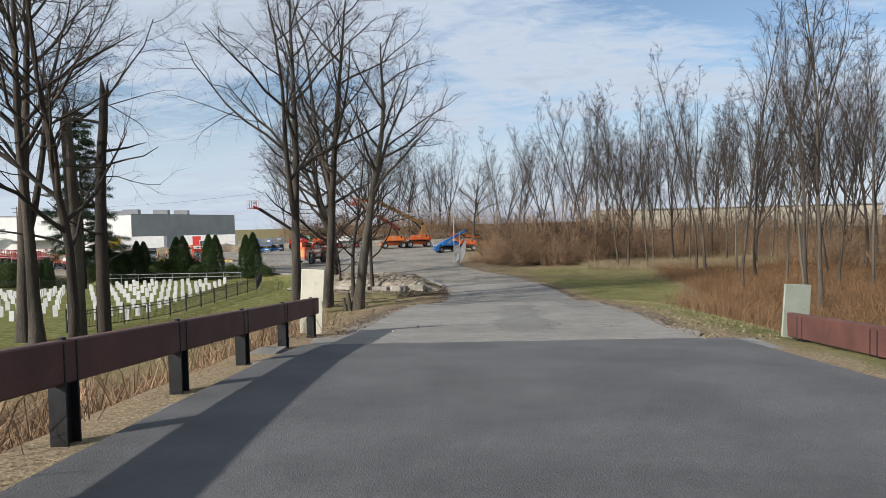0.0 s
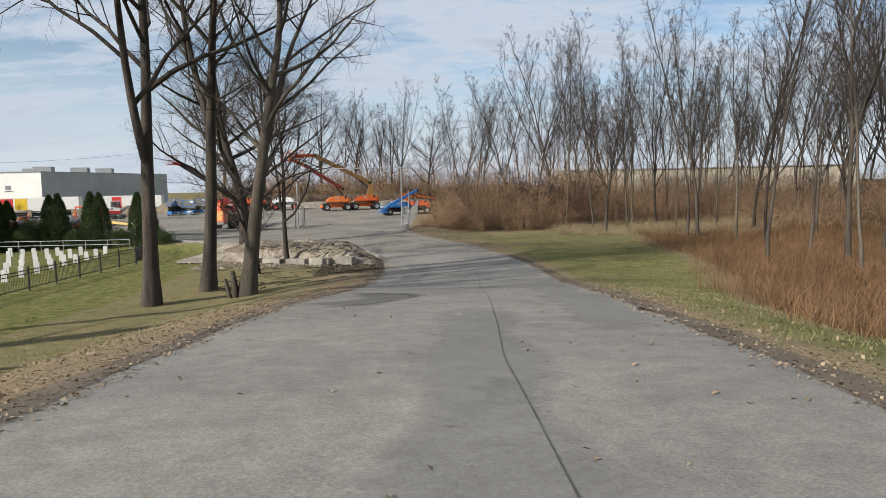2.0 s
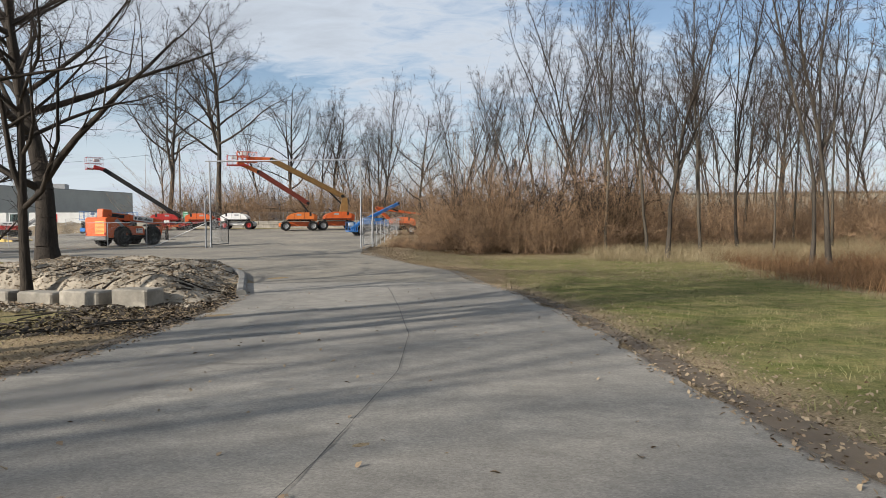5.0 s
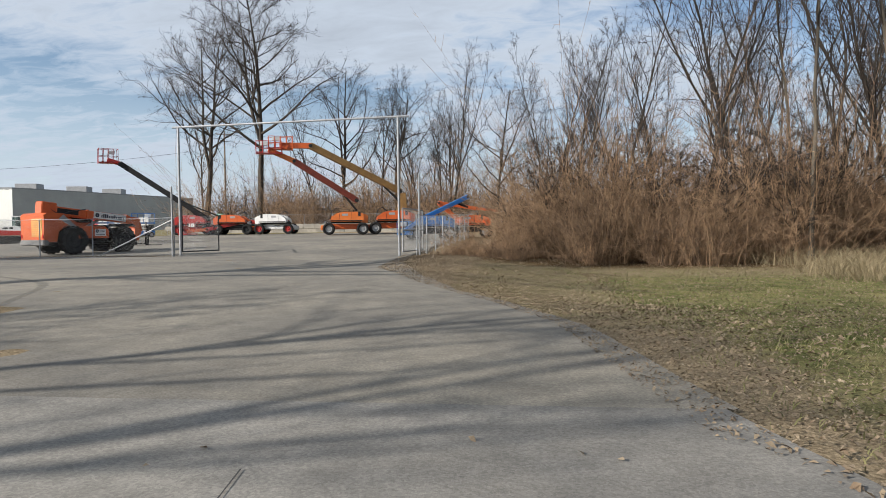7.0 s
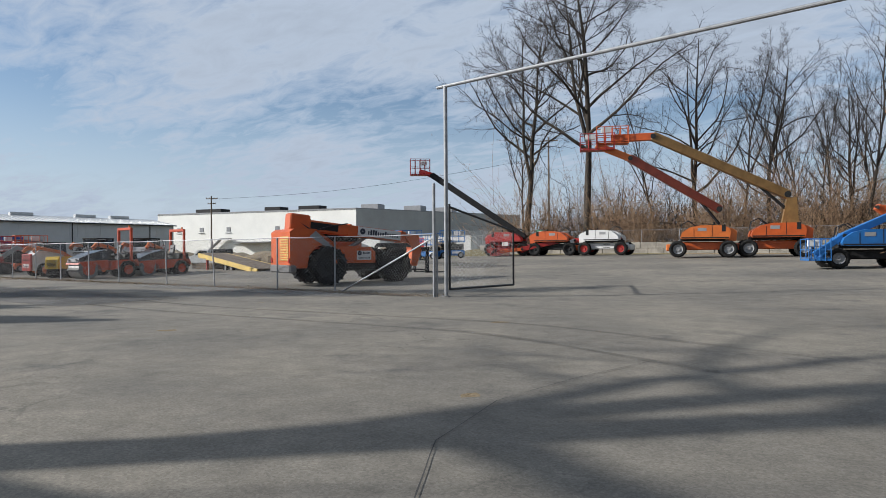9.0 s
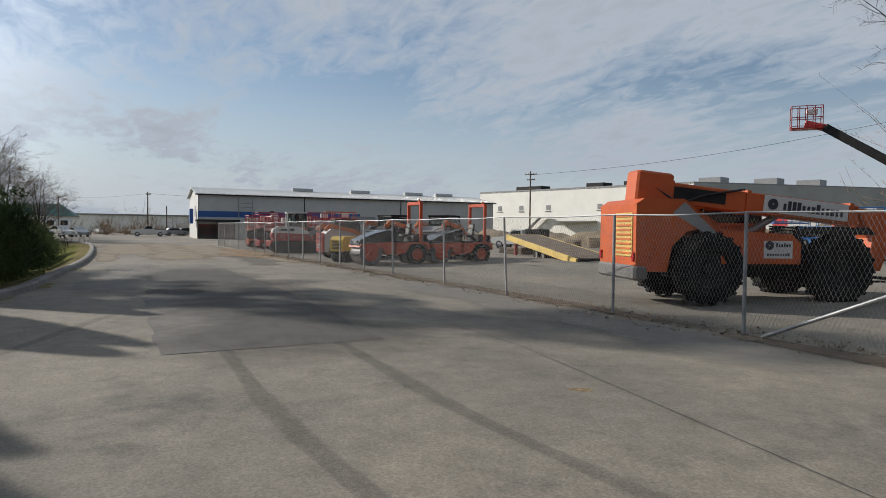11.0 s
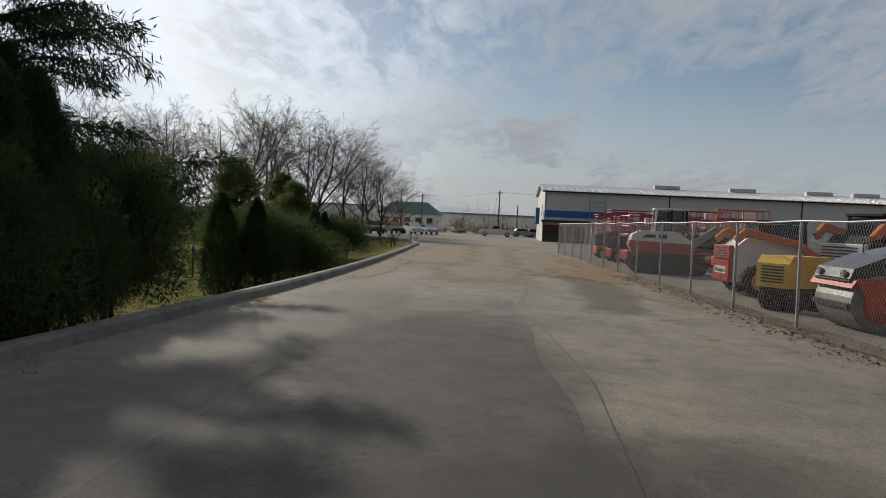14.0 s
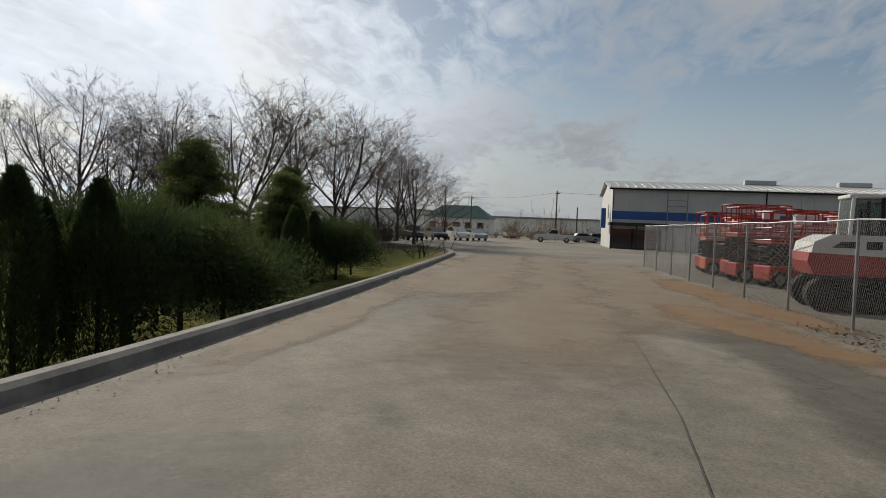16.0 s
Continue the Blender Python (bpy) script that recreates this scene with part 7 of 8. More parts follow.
def skid_steer(at, label, body="white", rear_paint="red"):
    t = thing("skid_steer", label, "skid steer", at, "skid steers")
    part("chassis", Shape().prism([(-1.35, 0.35), (-1.4, 1.2), (-1.0, 1.55), (0.2, 1.45), (0.9, 0.75), (1.1, 0.4)], -0.55, 0.55, "y"), body, t)
    door = part("rear_door", Shape().box((-1.42, 0, 0.85), (0.12, 1.25, 1.0), bev=0.05), rear_paint, t)
    g = Shape()
    for k in range(5):
        g.box((-1.485, 0, 0.98 + 0.07 * k), (0.02, 0.9, 0.03), bev=0.003)
    part("grille", g, "dark", door)
    lab = part("label", Shape().box((-1.486, 0, 0.66), (0.01, 0.85, 0.2), bev=0.002), "white", door)
    q = Shape().lathe([(0.01, -0.006), (0.06, -0.006), (0.06, 0)], (-1.493, 0.3, 0.66), "x", 10)
    bars(q, -0.38, 0.2, 0.6, -1.494, 9, 0.1, rb, axis="x")
    part("lettering", q, "letter", lab)
    cab = part("cab", Shape().box((-0.1, 0, 2.02), (1.35, 0.95, 0.08), bev=0.03), "dark", t)
    f = Shape()
    for x0, x1 in ((-0.72, -0.65), (0.6, 0.5)):
        for y in (-0.45, 0.45):
            f.tube((x0, y, 1.0), (x1, y, 2.0), 0.045, n=6)
    part("pillar_frame", f, "dark", cab)
    part("window", Shape().box((-0.05, -0.46, 1.6), (1.15, 0.012, 0.7), bev=0.003).box((-0.05, 0.46, 1.6), (1.15, 0.012, 0.7), bev=0.003).box((-0.7, 0, 1.7), (0.012, 0.8, 0.5), bev=0.003), "glass", cab)
    for y in (-0.72, 0.72):
        s = Shape()
        arc = [(-1.35, 1.5), (-1.1, 1.72), (0.2, 1.45), (1.15, 0.85), (1.45, 0.35)]
        for (xa, za), (xb, zb) in zip(arc, arc[1:]):
            L = math.hypot(xb - xa, zb - za)
            s.box(((xa + xb) / 2, y, (za + zb) / 2), (L + 0.08, 0.13, 0.2), (0, -math.degrees(math.atan2(zb - za, xb - xa)), 0), 0.02)
        part("loader_arm", s, "orange_y", t)
        for x in (-0.72, 0.55):
            wheel(t, (x, y * 1.04, 0.42), 0.42, 0.3, "orange_y")
    part("bucket", Shape().prism([(1.35, 0.08), (2.1, 0.06), (2.1, 0.1), (1.5, 0.2), (1.45, 0.75), (1.35, 0.75)], -0.9, 0.9, "y"), "dark", t)
    return t


skid_steer(pose(-46.5, 95.6, 0, 0, 0, 88) @ Matrix.Scale(1.1, 4), "white skid steer with red rear door and tan loader arms")
skid_steer(pose(-45.8, 98.4, 0, 0, 0, 112) @ Matrix.Scale(1.25, 4), "white skid steer with a black cab", "dark", "white")
skid_steer(pose(-43.6, 100.6, 0, 0, 0, 120) @ Matrix.Scale(1.25, 4), "grey skid steer with a black cab", "grey", "grey")


def excavator(at, label, low="red"):
    """A compact excavator; the boom is +x."""
    t = thing("excavator", label, "excavator", at, "excavators")
    for y in (-0.85, 0.85):
        s = Shape()
        prof = [(1.3 + 0.42 * math.cos(a), 0.42 + 0.42 * math.sin(a)) for a in np.linspace(-math.pi / 2, math.pi / 2, 8)] + [(-1.3 + 0.42 * math.cos(a), 0.42 + 0.42 * math.sin(a)) for a in np.linspace(math.pi / 2, 3 * math.pi / 2, 8)]
        s.prism(prof, y - 0.24, y + 0.24, "y")
        tr = part("track", s, "black_rub", t)
        k = Shape()
        for i in range(13):
            x = -1.4 + 2.8 * i / 12
            for z in (0.0, 0.84):
                k.box((x, y, z), (0.09, 0.48, 0.05), bev=0.008)
        part("track_pad", k, "dark", tr)
        for x in (-1.3, 1.3):
            part("sprocket", Shape().tube((x, y - 0.26, 0.42), (x, y + 0.26, 0.42), 0.22, n=14), "dark", tr)
        for k in range(5):
            part("track_roller", Shape().tube((-0.8 + 0.4 * k, y - 0.25, 0.2), (-0.8 + 0.4 * k, y + 0.25, 0.2), 0.1, n=10), "dark", tr)
    part("undercarriage", Shape().box((0, 0, 0.62), (1.6, 1.4, 0.4), bev=0.05), "dark", t)
    house = part("house", Shape().prism([(-1.55, 0.95), (-1.7, 1.25), (-1.6, 1.75), (-1.2, 1.95), (0.2, 1.95), (0.9, 1.6), (1.0, 0.95)], -1.05, 1.05, "y"), "white", t)
    part("skirt", Shape().prism([(-1.58, 0.92), (-1.74, 1.25), (-1.7, 1.48), (1.0, 1.4), (1.04, 0.92)], -1.07, 1.07, "y"), low, house, "red lower body panels")
    part("vent", Shape().prism([(-1.2, 1.62), (-1.0, 1.78), (-0.6, 1.78), (-0.6, 1.62)], -1.065, -1.055, "y"), "dark", house)
    part("vent", Shape().prism([(-0.45, 1.6), (-0.45, 1.8), (-0.1, 1.8), (-0.1, 1.6)], -1.065, -1.055, "y"), "dark", house)
    cab = part("cab", Shape().box((0.15, 0.45, 2.98), (1.55, 1.15, 0.1), bev=0.04), "white", house)
    for x, x2 in ((-0.58, -0.52), (0.92, 0.8), (0.15, 0.15)):
        for y in (-0.1, 1.0):
            part("pillar", Shape().tube((x, y, 1.8), (x2, y, 2.95), 0.05, n=6), "white" if x < 0 else "dark", cab)
    part("window", Shape().box((0.15, -0.11, 2.4), (1.35, 0.012, 1.0), bev=0.003).box((0.15, 1.01, 2.4), (1.35, 0.012, 1.0), bev=0.003).box((-0.56, 0.45, 2.45), (0.012, 0.95, 0.9), bev=0.003).box((0.88, 0.45, 2.4), (0.012, 0.95, 1.0), bev=0.003), "clear", cab)
    part("seat", Shape().box((0.0, 0.45, 1.95), (0.5, 0.5, 0.15), bev=0.04).box((-0.25, 0.45, 2.3), (0.14, 0.5, 0.7), bev=0.05), "seat", cab)
    arm = [(1.0, 0.3, 1.2), (2.2, 0.3, 2.1), (3.3, 0.3, 1.7), (3.5, 0.3, 0.8)]
    for i, (a, b) in enumerate(zip(arm, arm[1:])):
        a, b = Vector(a), Vector(b)
        d = b - a
        part("arm_section", Shape().box((0, 0, 0), (d.length + 0.2, 0.26, 0.34 - 0.05 * i), bev=0.03), "grey", house, at=Matrix.Translation((a + b) / 2) @ d.to_track_quat("X", "Z").to_matrix().to_4x4())
    part("bucket", Shape().prism([(3.3, 0.9), (3.7, 0.85), (3.65, 0.3), (3.1, 0.12), (3.15, 0.6)], -0.05, 0.65, "y"), "dark", house)
    return t


excavator(pose(-55.4, 94.95, 0, 0, 0, 80) @ Matrix.Scale(0.94, 4), "white and red compact excavator on black tracks behind the fence")
excavator(pose(-48.5, 125.0, ground_at(-48.5, 125), 0, 0, 20), "white and red compact excavator parked deep in the yard")


def scissor_lift(at, paint, label, stack=3):
    t = thing("scissor_lift", label, "scissor lift", at, "scissor lifts")
    b = part("base", Shape().box((0, 0, 0.5), (2.3, 1.1, 0.5), bev=0.04), paint, t)
    for x in (-0.8, 0.8):
        for y in (-0.52, 0.52):
            wheel(t, (x, y, 0.3), 0.3, 0.2, "grey", lugs=False, n=16)
    for k in range(stack):
        s = Shape()
        z = 0.85 + 0.2 * k
        for y in (-0.42, 0.42):
            s.box((0, y, z), (2.1, 0.06, 0.1), (0, 4, 0), 0.01)
            s.box((0, y * 0.85, z), (2.1, 0.06, 0.1), (0, -4, 0), 0.01)
        part("scissor_arm", s, "dark", t)
    cage(t, (0, 0, 0.9 + 0.2 * stack), (2.3, 1.1, 1.1), paint)
    part("label", Shape().box((0.4, -0.556, 0.55), (0.8, 0.01, 0.2), bev=0.002), "white", b)
    return t


for i, (x, y, turn) in enumerate([(-62.2, 95.8, 100), (-64.2, 95.4, 96), (-66.2, 95.8, 92), (-68.3, 95.5, 88), (-70.6, 95.9, 95), (-62.4, 99.0, 90), (-64.8, 99.2, 92), (-67.2, 99.0, 88), (-69.8, 99.3, 95), (-66.0, 102.4, 85), (-70.0, 102.8, 92), (-58.6, 99.4, 80)]):
    scissor_lift(pose(x, y, 0, 0, 0, turn), "red" if i % 4 != 3 else "orange", "red scissor lift with folded platform behind the fence" if i % 4 != 3 else "orange scissor lift with folded platform behind the fence", 3 + i % 3)
for i, (x, y) in enumerate([(-36.2, 124.6), (-34.2, 125.6), (-38.2, 124.0)]):
    scissor_lift(pose(x, y, ground_at(x, y), 0, 0, 30 * i), "blue", "blue scissor lift parked deep in the yard", 2 + i)


def pickup(at, label, paint="white", rack=False, kind="pickup_truck"):
    t = thing(kind, label, "pickup truck", at, "parked vehicles")
    body = part("body", Shape().prism([(-2.75, 0.55), (-2.8, 1.15), (-0.75, 1.18), (-0.75, 1.2), (1.05, 1.2), (2.55, 1.08), (2.8, 0.9), (2.8, 0.5), (2.2, 0.45), (-2.2, 0.45)], -0.95, 0.95, "y"), paint, t)
    cab = part("cab", Shape().prism([(-0.8, 1.15), (-0.65, 1.82), (0.35, 1.86), (1.15, 1.2)], -0.85, 0.85, "y"), paint, t)
    part("window", Shape().prism([(-0.55, 1.25), (-0.5, 1.72), (0.3, 1.76), (0.85, 1.25)], -0.865, 0.865, "y"), "glass", cab)
    part("windscreen", Shape().prism([(0.45, 1.80), (1.08, 1.25), (1.12, 1.27), (0.49, 1.83)], -0.75, 0.75, "y"), "glass", cab)
    part("bed", Shape().box((-1.8, 0, 1.19), (1.85, 1.6, 0.06), bev=0.01), "dark", body)
    part("bumper", Shape().box((2.82, 0, 0.6), (0.14, 1.8, 0.2), bev=0.03), "steel", body)
    part("grille", Shape().box((2.81, 0, 0.86), (0.03, 1.3, 0.22), bev=0.01), "dark", body)
    for y in (-0.75, 0.75):
        part("headlight", Shape().box((2.76, y, 0.92), (0.1, 0.3, 0.18), bev=0.02), "steel", body)
        part("tail_lamp", Shape().box((-2.8, y * 1.15, 0.95), (0.04, 0.14, 0.3), bev=0.01), "lamp_red", body)
    for x in (-1.75, 1.8):
        for y in (-0.84, 0.84):
            wheel(t, (x, y, 0.39), 0.39, 0.26, "silver", lugs=False, n=18)
    part("number_plate", Shape().box((2.9, 0, 0.62), (0.015, 0.3, 0.15), bev=0.002), "white", body)
    if rack:
        part("tool_box", Shape().box((-1.85, 0, 1.55), (1.7, 1.7, 0.7), bev=0.04), "dark", t)
    else:
        part("door_label", Shape().box((0.1, -0.956, 0.95), (0.7, 0.01, 0.16), bev=0.002), "cladblue", body)
    return t


def car(at, paint, label, suv=False):
    t = thing("car", label, "car", at, "parked vehicles")
    h = 0.25 if suv else 0.0
    body = part("body", Shape().prism([(-2.2, 0.35), (-2.28, 0.8), (-2.1, 0.98 + h * 0.6), (-1.6, 1.0 + h * 0.6), (1.0, 0.98 + h * 0.5), (2.05, 0.82 + h * 0.4), (2.25, 0.6), (2.2, 0.35)], -0.88, 0.88, "y"), paint, t)
    top = part("roof", Shape().prism([(-1.75 - h, 0.98 + h * 0.6), (-1.3 - h, 1.42 + h), (0.1, 1.45 + h), (0.95, 0.98 + h * 0.5)], -0.76, 0.76, "y"), paint, t)
    part("window", Shape().prism([(-1.5 - h, 1.04 + h * 0.6), (-1.2 - h, 1.35 + h), (0.05, 1.38 + h), (0.72, 1.04 + h * 0.5)], -0.772, 0.772, "y"), "glass", top)
    for x in (-1.35, 1.4):
        for y in (-0.8, 0.8):
            wheel(t, (x, y, 0.33), 0.33, 0.22, "silver", lugs=False, n=16)
    for y in (-0.65, 0.65):
        part("headlight", Shape().box((2.17, y, 0.68), (0.12, 0.3, 0.14), bev=0.02), "steel", body)
        part("tail_lamp", Shape().box((-2.25, y, 0.8), (0.06, 0.28, 0.15), bev=0.02), "lamp_red", body)
    return t


pickup(pose(-62.2, 118.8, ground_at(-62, 118), 0, 0, 205), "white pickup truck with a dark tool box in the yard", rack=True)
pickup(pose(-131.5, 90.8, ground_at(-131, 90), 0, 0, -92), "white pickup truck parked across the drive")
for i, (x, y, turn, col, lab, suv) in enumerate([(-141, 96, 100, "silver", "silver car parked beyond the white pickup", False), (-144, 98.5, 100, "carblack", "dark car parked beyond the white pickup", False), (-147, 101, 95, "white", "white car parked beyond the white pickup", False),
                                            (-112, 74.0, 20, "carblack", "black sport utility vehicle parked on the corner", True), (-117, 76.0, 24, "carblack", "black car parked on the corner", False), (-119, 78.5, 24, "white", "white sport utility vehicle parked on the corner", True), (-123, 80.5, 20, "silver", "silver car parked on the corner", False), (-160, 84, 10, "white", "white car far along the cross street", False), (-170, 90, 15, "silver", "silver car far along the cross street", False)]):
    car(pose(x, y, ground_at(x, y), 0, 0, turn), col, lab, suv)

# tilt-deck trailer
tr = thing("tilt_trailer", "yellow tilt-deck trailer with worn wooden deck", "trailer", pose(-40.0, 105.85, 0.0, 0, 0, -14))
deckm = pose(0, 0, 0.78, 0, 6.0, 0)
for y in (-1.15, 1.15):
    part("side_beam", Shape().box((0, y, 0), (10.4, 0.12, 0.34), bev=0.015), "tan", tr, at=deckm)
plank = Shape().box((0, 0, 0.14), (0.28, 2.16, 0.05), bev=0.006).mesh("plank")
plank.materials.append(M["wood"])
for k in range(34):
    part("plank", plank, "wood", tr, at=deckm @ Matrix.Translation((-5.0 + 0.3 * k, 0, 0)))
part("end_beam", Shape().box((-5.2, 0, 0), (0.14, 2.4, 0.34), bev=0.015), "tan", tr, at=deckm)
for x in (-0.5, 0.5):
    for y in (-1.0, 1.0):
        wheel(tr, (x, y * 0.9, 0.4), 0.4, 0.25, "grey", lugs=False, n=16)
for y in (-0.8, 0.8):
    part("support_leg", Shape().box((-4.3, y, 0.55), (0.16, 0.16, 1.1), bev=0.02), "red", tr)
for i, (x, y) in enumerate([(-46.0, 107.6), (-47.4, 108.2), (-44.4, 107.9)]):
    p_ = thing("timber_stack", "stack of grey weathered timbers on the yard", "timber", pose(x, y, ground_at(x, y), 0, 0, 20 + 13 * i), "timber stacks")
    for k in range(3):
        for j in range(2):
            part("timber", Shape().box((0, (k - 1) * 0.26, 0.11 + 0.22 * j), (2.2, 0.22, 0.2), bev=0.015), "wood", p_)

# ---- buildings ----
def warehouse():
    """The grey metal building with the blue band: long wall towards the yard."""
    C = Vector((-110.6, 95.9, -0.3))
    m = Matrix.Translation(C) @ pose(0, 0, 0, 0, 0, 87.2)      # +x runs along the long wall, +y into the building
    t = thing("metal_building", "grey metal-clad building with a blue band and ribbed metal roof", "building", m)
    L, D, EH, RH = 49.0, 16.0, 6.75, 7.9
    wall_ = part("wall", Shape().box((L / 2, 0.1, 1.75), (L, 0.2, 3.5), bev=0.01).box((L / 2, 0.1, 5.55), (L, 0.2, 2.4), bev=0.01).prism([(0, 0), (0, EH), (D / 2, RH), (D, EH), (D, 0)], 0.0, 0.2, "x").prism([(0, 0), (0, EH), (D / 2, RH), (D, EH), (D, 0)], L - 0.2, L, "x"), "clad", t)
    part("band", Shape().box((L / 2 * 0.5, 0.09, 3.92), (L * 0.5, 0.2, 0.88), bev=0.01), "cladblue", wall_, "blue cladding band")
    part("upper_band", Shape().box((L * 0.75, 0.1, 3.92), (L * 0.5, 0.2, 0.88), bev=0.01), "clad", wall_)
    for k in range(40):
        x = 0.6 + 1.22 * k
        part("rib", Shape().box((x, -0.012, 5.5), (0.05, 0.03, 2.3), bev=0.005), "clad", wall_)
    for x in (15.5, 31.5, 44.5):
        part("downpipe", Shape().box((x, -0.06, 3.4), (0.12, 0.1, 6.6), bev=0.01), "dark", wall_)
    roof = part("roof", Shape().add([(-0.4, -0.35, EH - 0.05), (L + 0.4, -0.35, EH - 0.05), (L + 0.4, D / 2, RH + 0.12), (-0.4, D / 2, RH + 0.12), (-0.4, -0.35, EH + 0.1), (L + 0.4, -0.35, EH + 0.1), (L + 0.4, D / 2, RH + 0.27), (-0.4, D / 2, RH + 0.27)], [(3, 2, 1, 0), (4, 5, 6, 7), (0, 1, 5, 4), (1, 2, 6, 5), (2, 3, 7, 6), (3, 0, 4, 7)]), "roofmetal", t)
    part("roof_back", Shape().add([(-0.4, D + 0.35, EH - 0.05), (L + 0.4, D + 0.35, EH - 0.05), (L + 0.4, D / 2, RH + 0.12), (-0.4, D / 2, RH + 0.12), (-0.4, D + 0.35, EH + 0.1), (L + 0.4, D + 0.35, EH + 0.1), (L + 0.4, D / 2, RH + 0.27), (-0.4, D / 2, RH + 0.27)], [(0, 1, 2, 3), (7, 6, 5, 4), (4, 5, 1, 0), (5, 6, 2, 1), (6, 7, 3, 2), (7, 4, 0, 3)]), "roofmetal", t)
    slope = math.degrees(math.atan2(RH - EH, D / 2))
    for k in range(54):
        x = -0.2 + 0.92 * k
        part("seam", Shape().box((x, D / 4 - 0.1, (EH + RH) / 2 + 0.2), (0.07, D / 2 + 0.5, 0.09), (slope, 0, 0), 0.01), "roofmetal", roof)
    part("gutter", Shape().box((L / 2, -0.42, EH - 0.02), (L + 0.8, 0.16, 0.16), bev=0.03), "dark", roof)
    for x in (17, 27, 37, 43):
        v = part("roof_vent", Shape().box((x, D / 2, RH + 0.45), (3.4, 0.9, 0.5), bev=0.05), "roofmetal", roof)
    part("door", Shape().box((7.2, -0.02, 1.05), (1.0, 0.06, 2.1), bev=0.01), "white", wall_)
    part("roller_door", Shape().box((25.0, -0.02, 2.0), (4.2, 0.06, 4.0), bev=0.01), "grey", wall_)
    part("window", Shape().box((0.0, 5.0, 4.4), (0.08, 1.2, 1.6), bev=0.01), "glass", wall_)
    can = part("canopy", Shape().box((2.6, -1.0, 2.95), (6.0, 2.4, 0.3), bev=0.03), "black", t)
    for x in (-0.2, 2.4, 5.4):
        part("canopy_post", Shape().box((x, -2.05, 1.4), (0.14, 0.14, 2.8), bev=0.02), "black", can)
    part("shop_window", Shape().box((2.6, -0.02, 1.35), (5.2, 0.05, 2.2), bev=0.01), "glass", wall_)
    part("wall_lamp", Shape().box((10.5, -0.25, 4.35), (0.5, 0.3, 0.4), bev=0.04).tube((10.5, -0.1, 3.9), (10.5, -0.1, 4.2), 0.05, n=6), "black", wall_)
    f = Shape()
    for x in (5.6, 7.6):
        f.tube((x, -0.6, 0), (x, -0.6, 6.4), 0.06, n=8)
    for z in (5.0, 5.6):
        f.tube((5.6, -0.6, z), (7.6, -0.6, z), 0.04, n=8)
    part("pipe_frame", f, "galv", t)
    part("blue_sign", Shape().box((-0.7, 3.0, 3.6), (0.5, 1.2, 2.2), bev=0.05), "cladblue", t)
    return t


warehouse()


def white_hall():
    A, B = Vector((-131.1, 156.0, 0)), Vector((-83.5, 166.8, 0))
    d = (B - A).normalized()
    ang = math.degrees(math.atan2(d.y, d.x))
    L = (B - A).length
    t = thing("industrial_hall", "long white industrial hall with a grey flank wall", "building", Matrix.Translation(A) @ pose(0, 0, 0, 0, 0, ang))
    w = part("wall", Shape().box((L / 2, 0.2, 4.8), (L, 0.4, 9.8), bev=0.02), "whitewall", t)
    part("wall", Shape().box((-20, 6, 4.4), (40, 0.4, 9.0), bev=0.02), "whitewall", t)
    side = part("flank_wall", Shape().box((0, 0.2, 4.8), (45, 0.4, 9.8), bev=0.02), "greywall", t, at=Matrix.Translation((L, 0, 0)) @ pose(0, 0, 0, 0, 0, 62) @ Matrix.Translation((22.5, 0, 0)))
    part("roof", Shape().prism([(0, 0), (L, 0), (L + 21.1, 39.7), (0, 39.7)], 9.5, 9.9, "z"), "grey", t)
    for x in (6, 12, 19, 31, 42):
        wd = part("window", Shape().box((x, -0.02, 6.3), (1.0, 0.08, 0.9), bev=0.01), "grey", w)
        part("sill", Shape().box((x, -0.08, 5.6), (1.5, 0.16, 0.1), bev=0.01), "grey", wd)
    for x, wd in ((8, 7.0), (25, 4.0), (34, 5.0)):
        part("roof_unit", Shape().box((x, 8, 10.5), (wd, 3.0, 1.3), bev=0.05), "dark", t)
    for x, y in ((46, 12), (52, 20), (56, 28), (40, 24)):
        part("roof_unit", Shape().box((x, y, 10.6), (4.0, 3.0, 1.5), bev=0.05), "grey", t)
    part("stair", Shape().box((16, -0.8, 3.0), (4.5, 0.9, 0.15), (0, -38, 0), 0.01).box((19, -0.8, 4.4), (2.0, 1.0, 0.12), bev=0.01), "grey", t)
    part("dock_canopy", Shape().box((26, -0.9, 3.6), (9, 1.8, 0.2), bev=0.02), "grey", t)
    return t


white_hall()
for x0, x1, y, cols in ((-88, -72, 158.5, ("brickred", "yellow", "white")), (-68, -55, 161.0, ("white", "brickred", "white"))):
    t = thing("box_trailer", "long white box trailer with red and yellow graphics", "trailer", pose(x0, y, ground_at(x0, y), 0, 0, 10), "box trailers")
    L = x1 - x0
    part("body", Shape().box((L / 2, 0, 2.6), (L, 2.5, 2.9), bev=0.05), "white", t)
    for k, c in enumerate(cols):
        part("graphic", Shape().box((L * (0.12 + 0.17 * k), -1.256, 2.6), (L * 0.15, 0.012, 2.4), bev=0.004), c, t)
    for x in (L * 0.12, L * 0.2, L * 0.85):
        wheel(t, (x, -1.0, 0.5), 0.5, 0.3, "grey", lugs=False, n=16)
        wheel(t, (x, 1.0, 0.5), 0.5, 0.3, "grey", lugs=False, n=16)
bx, bs = np.meshgrid(np.linspace(0, 1, 60), np.linspace(-1, 1, 13))
bank_x, bank_y = -104 + 60 * bx, 129 + 10.5 * bx + 2.6 * bs
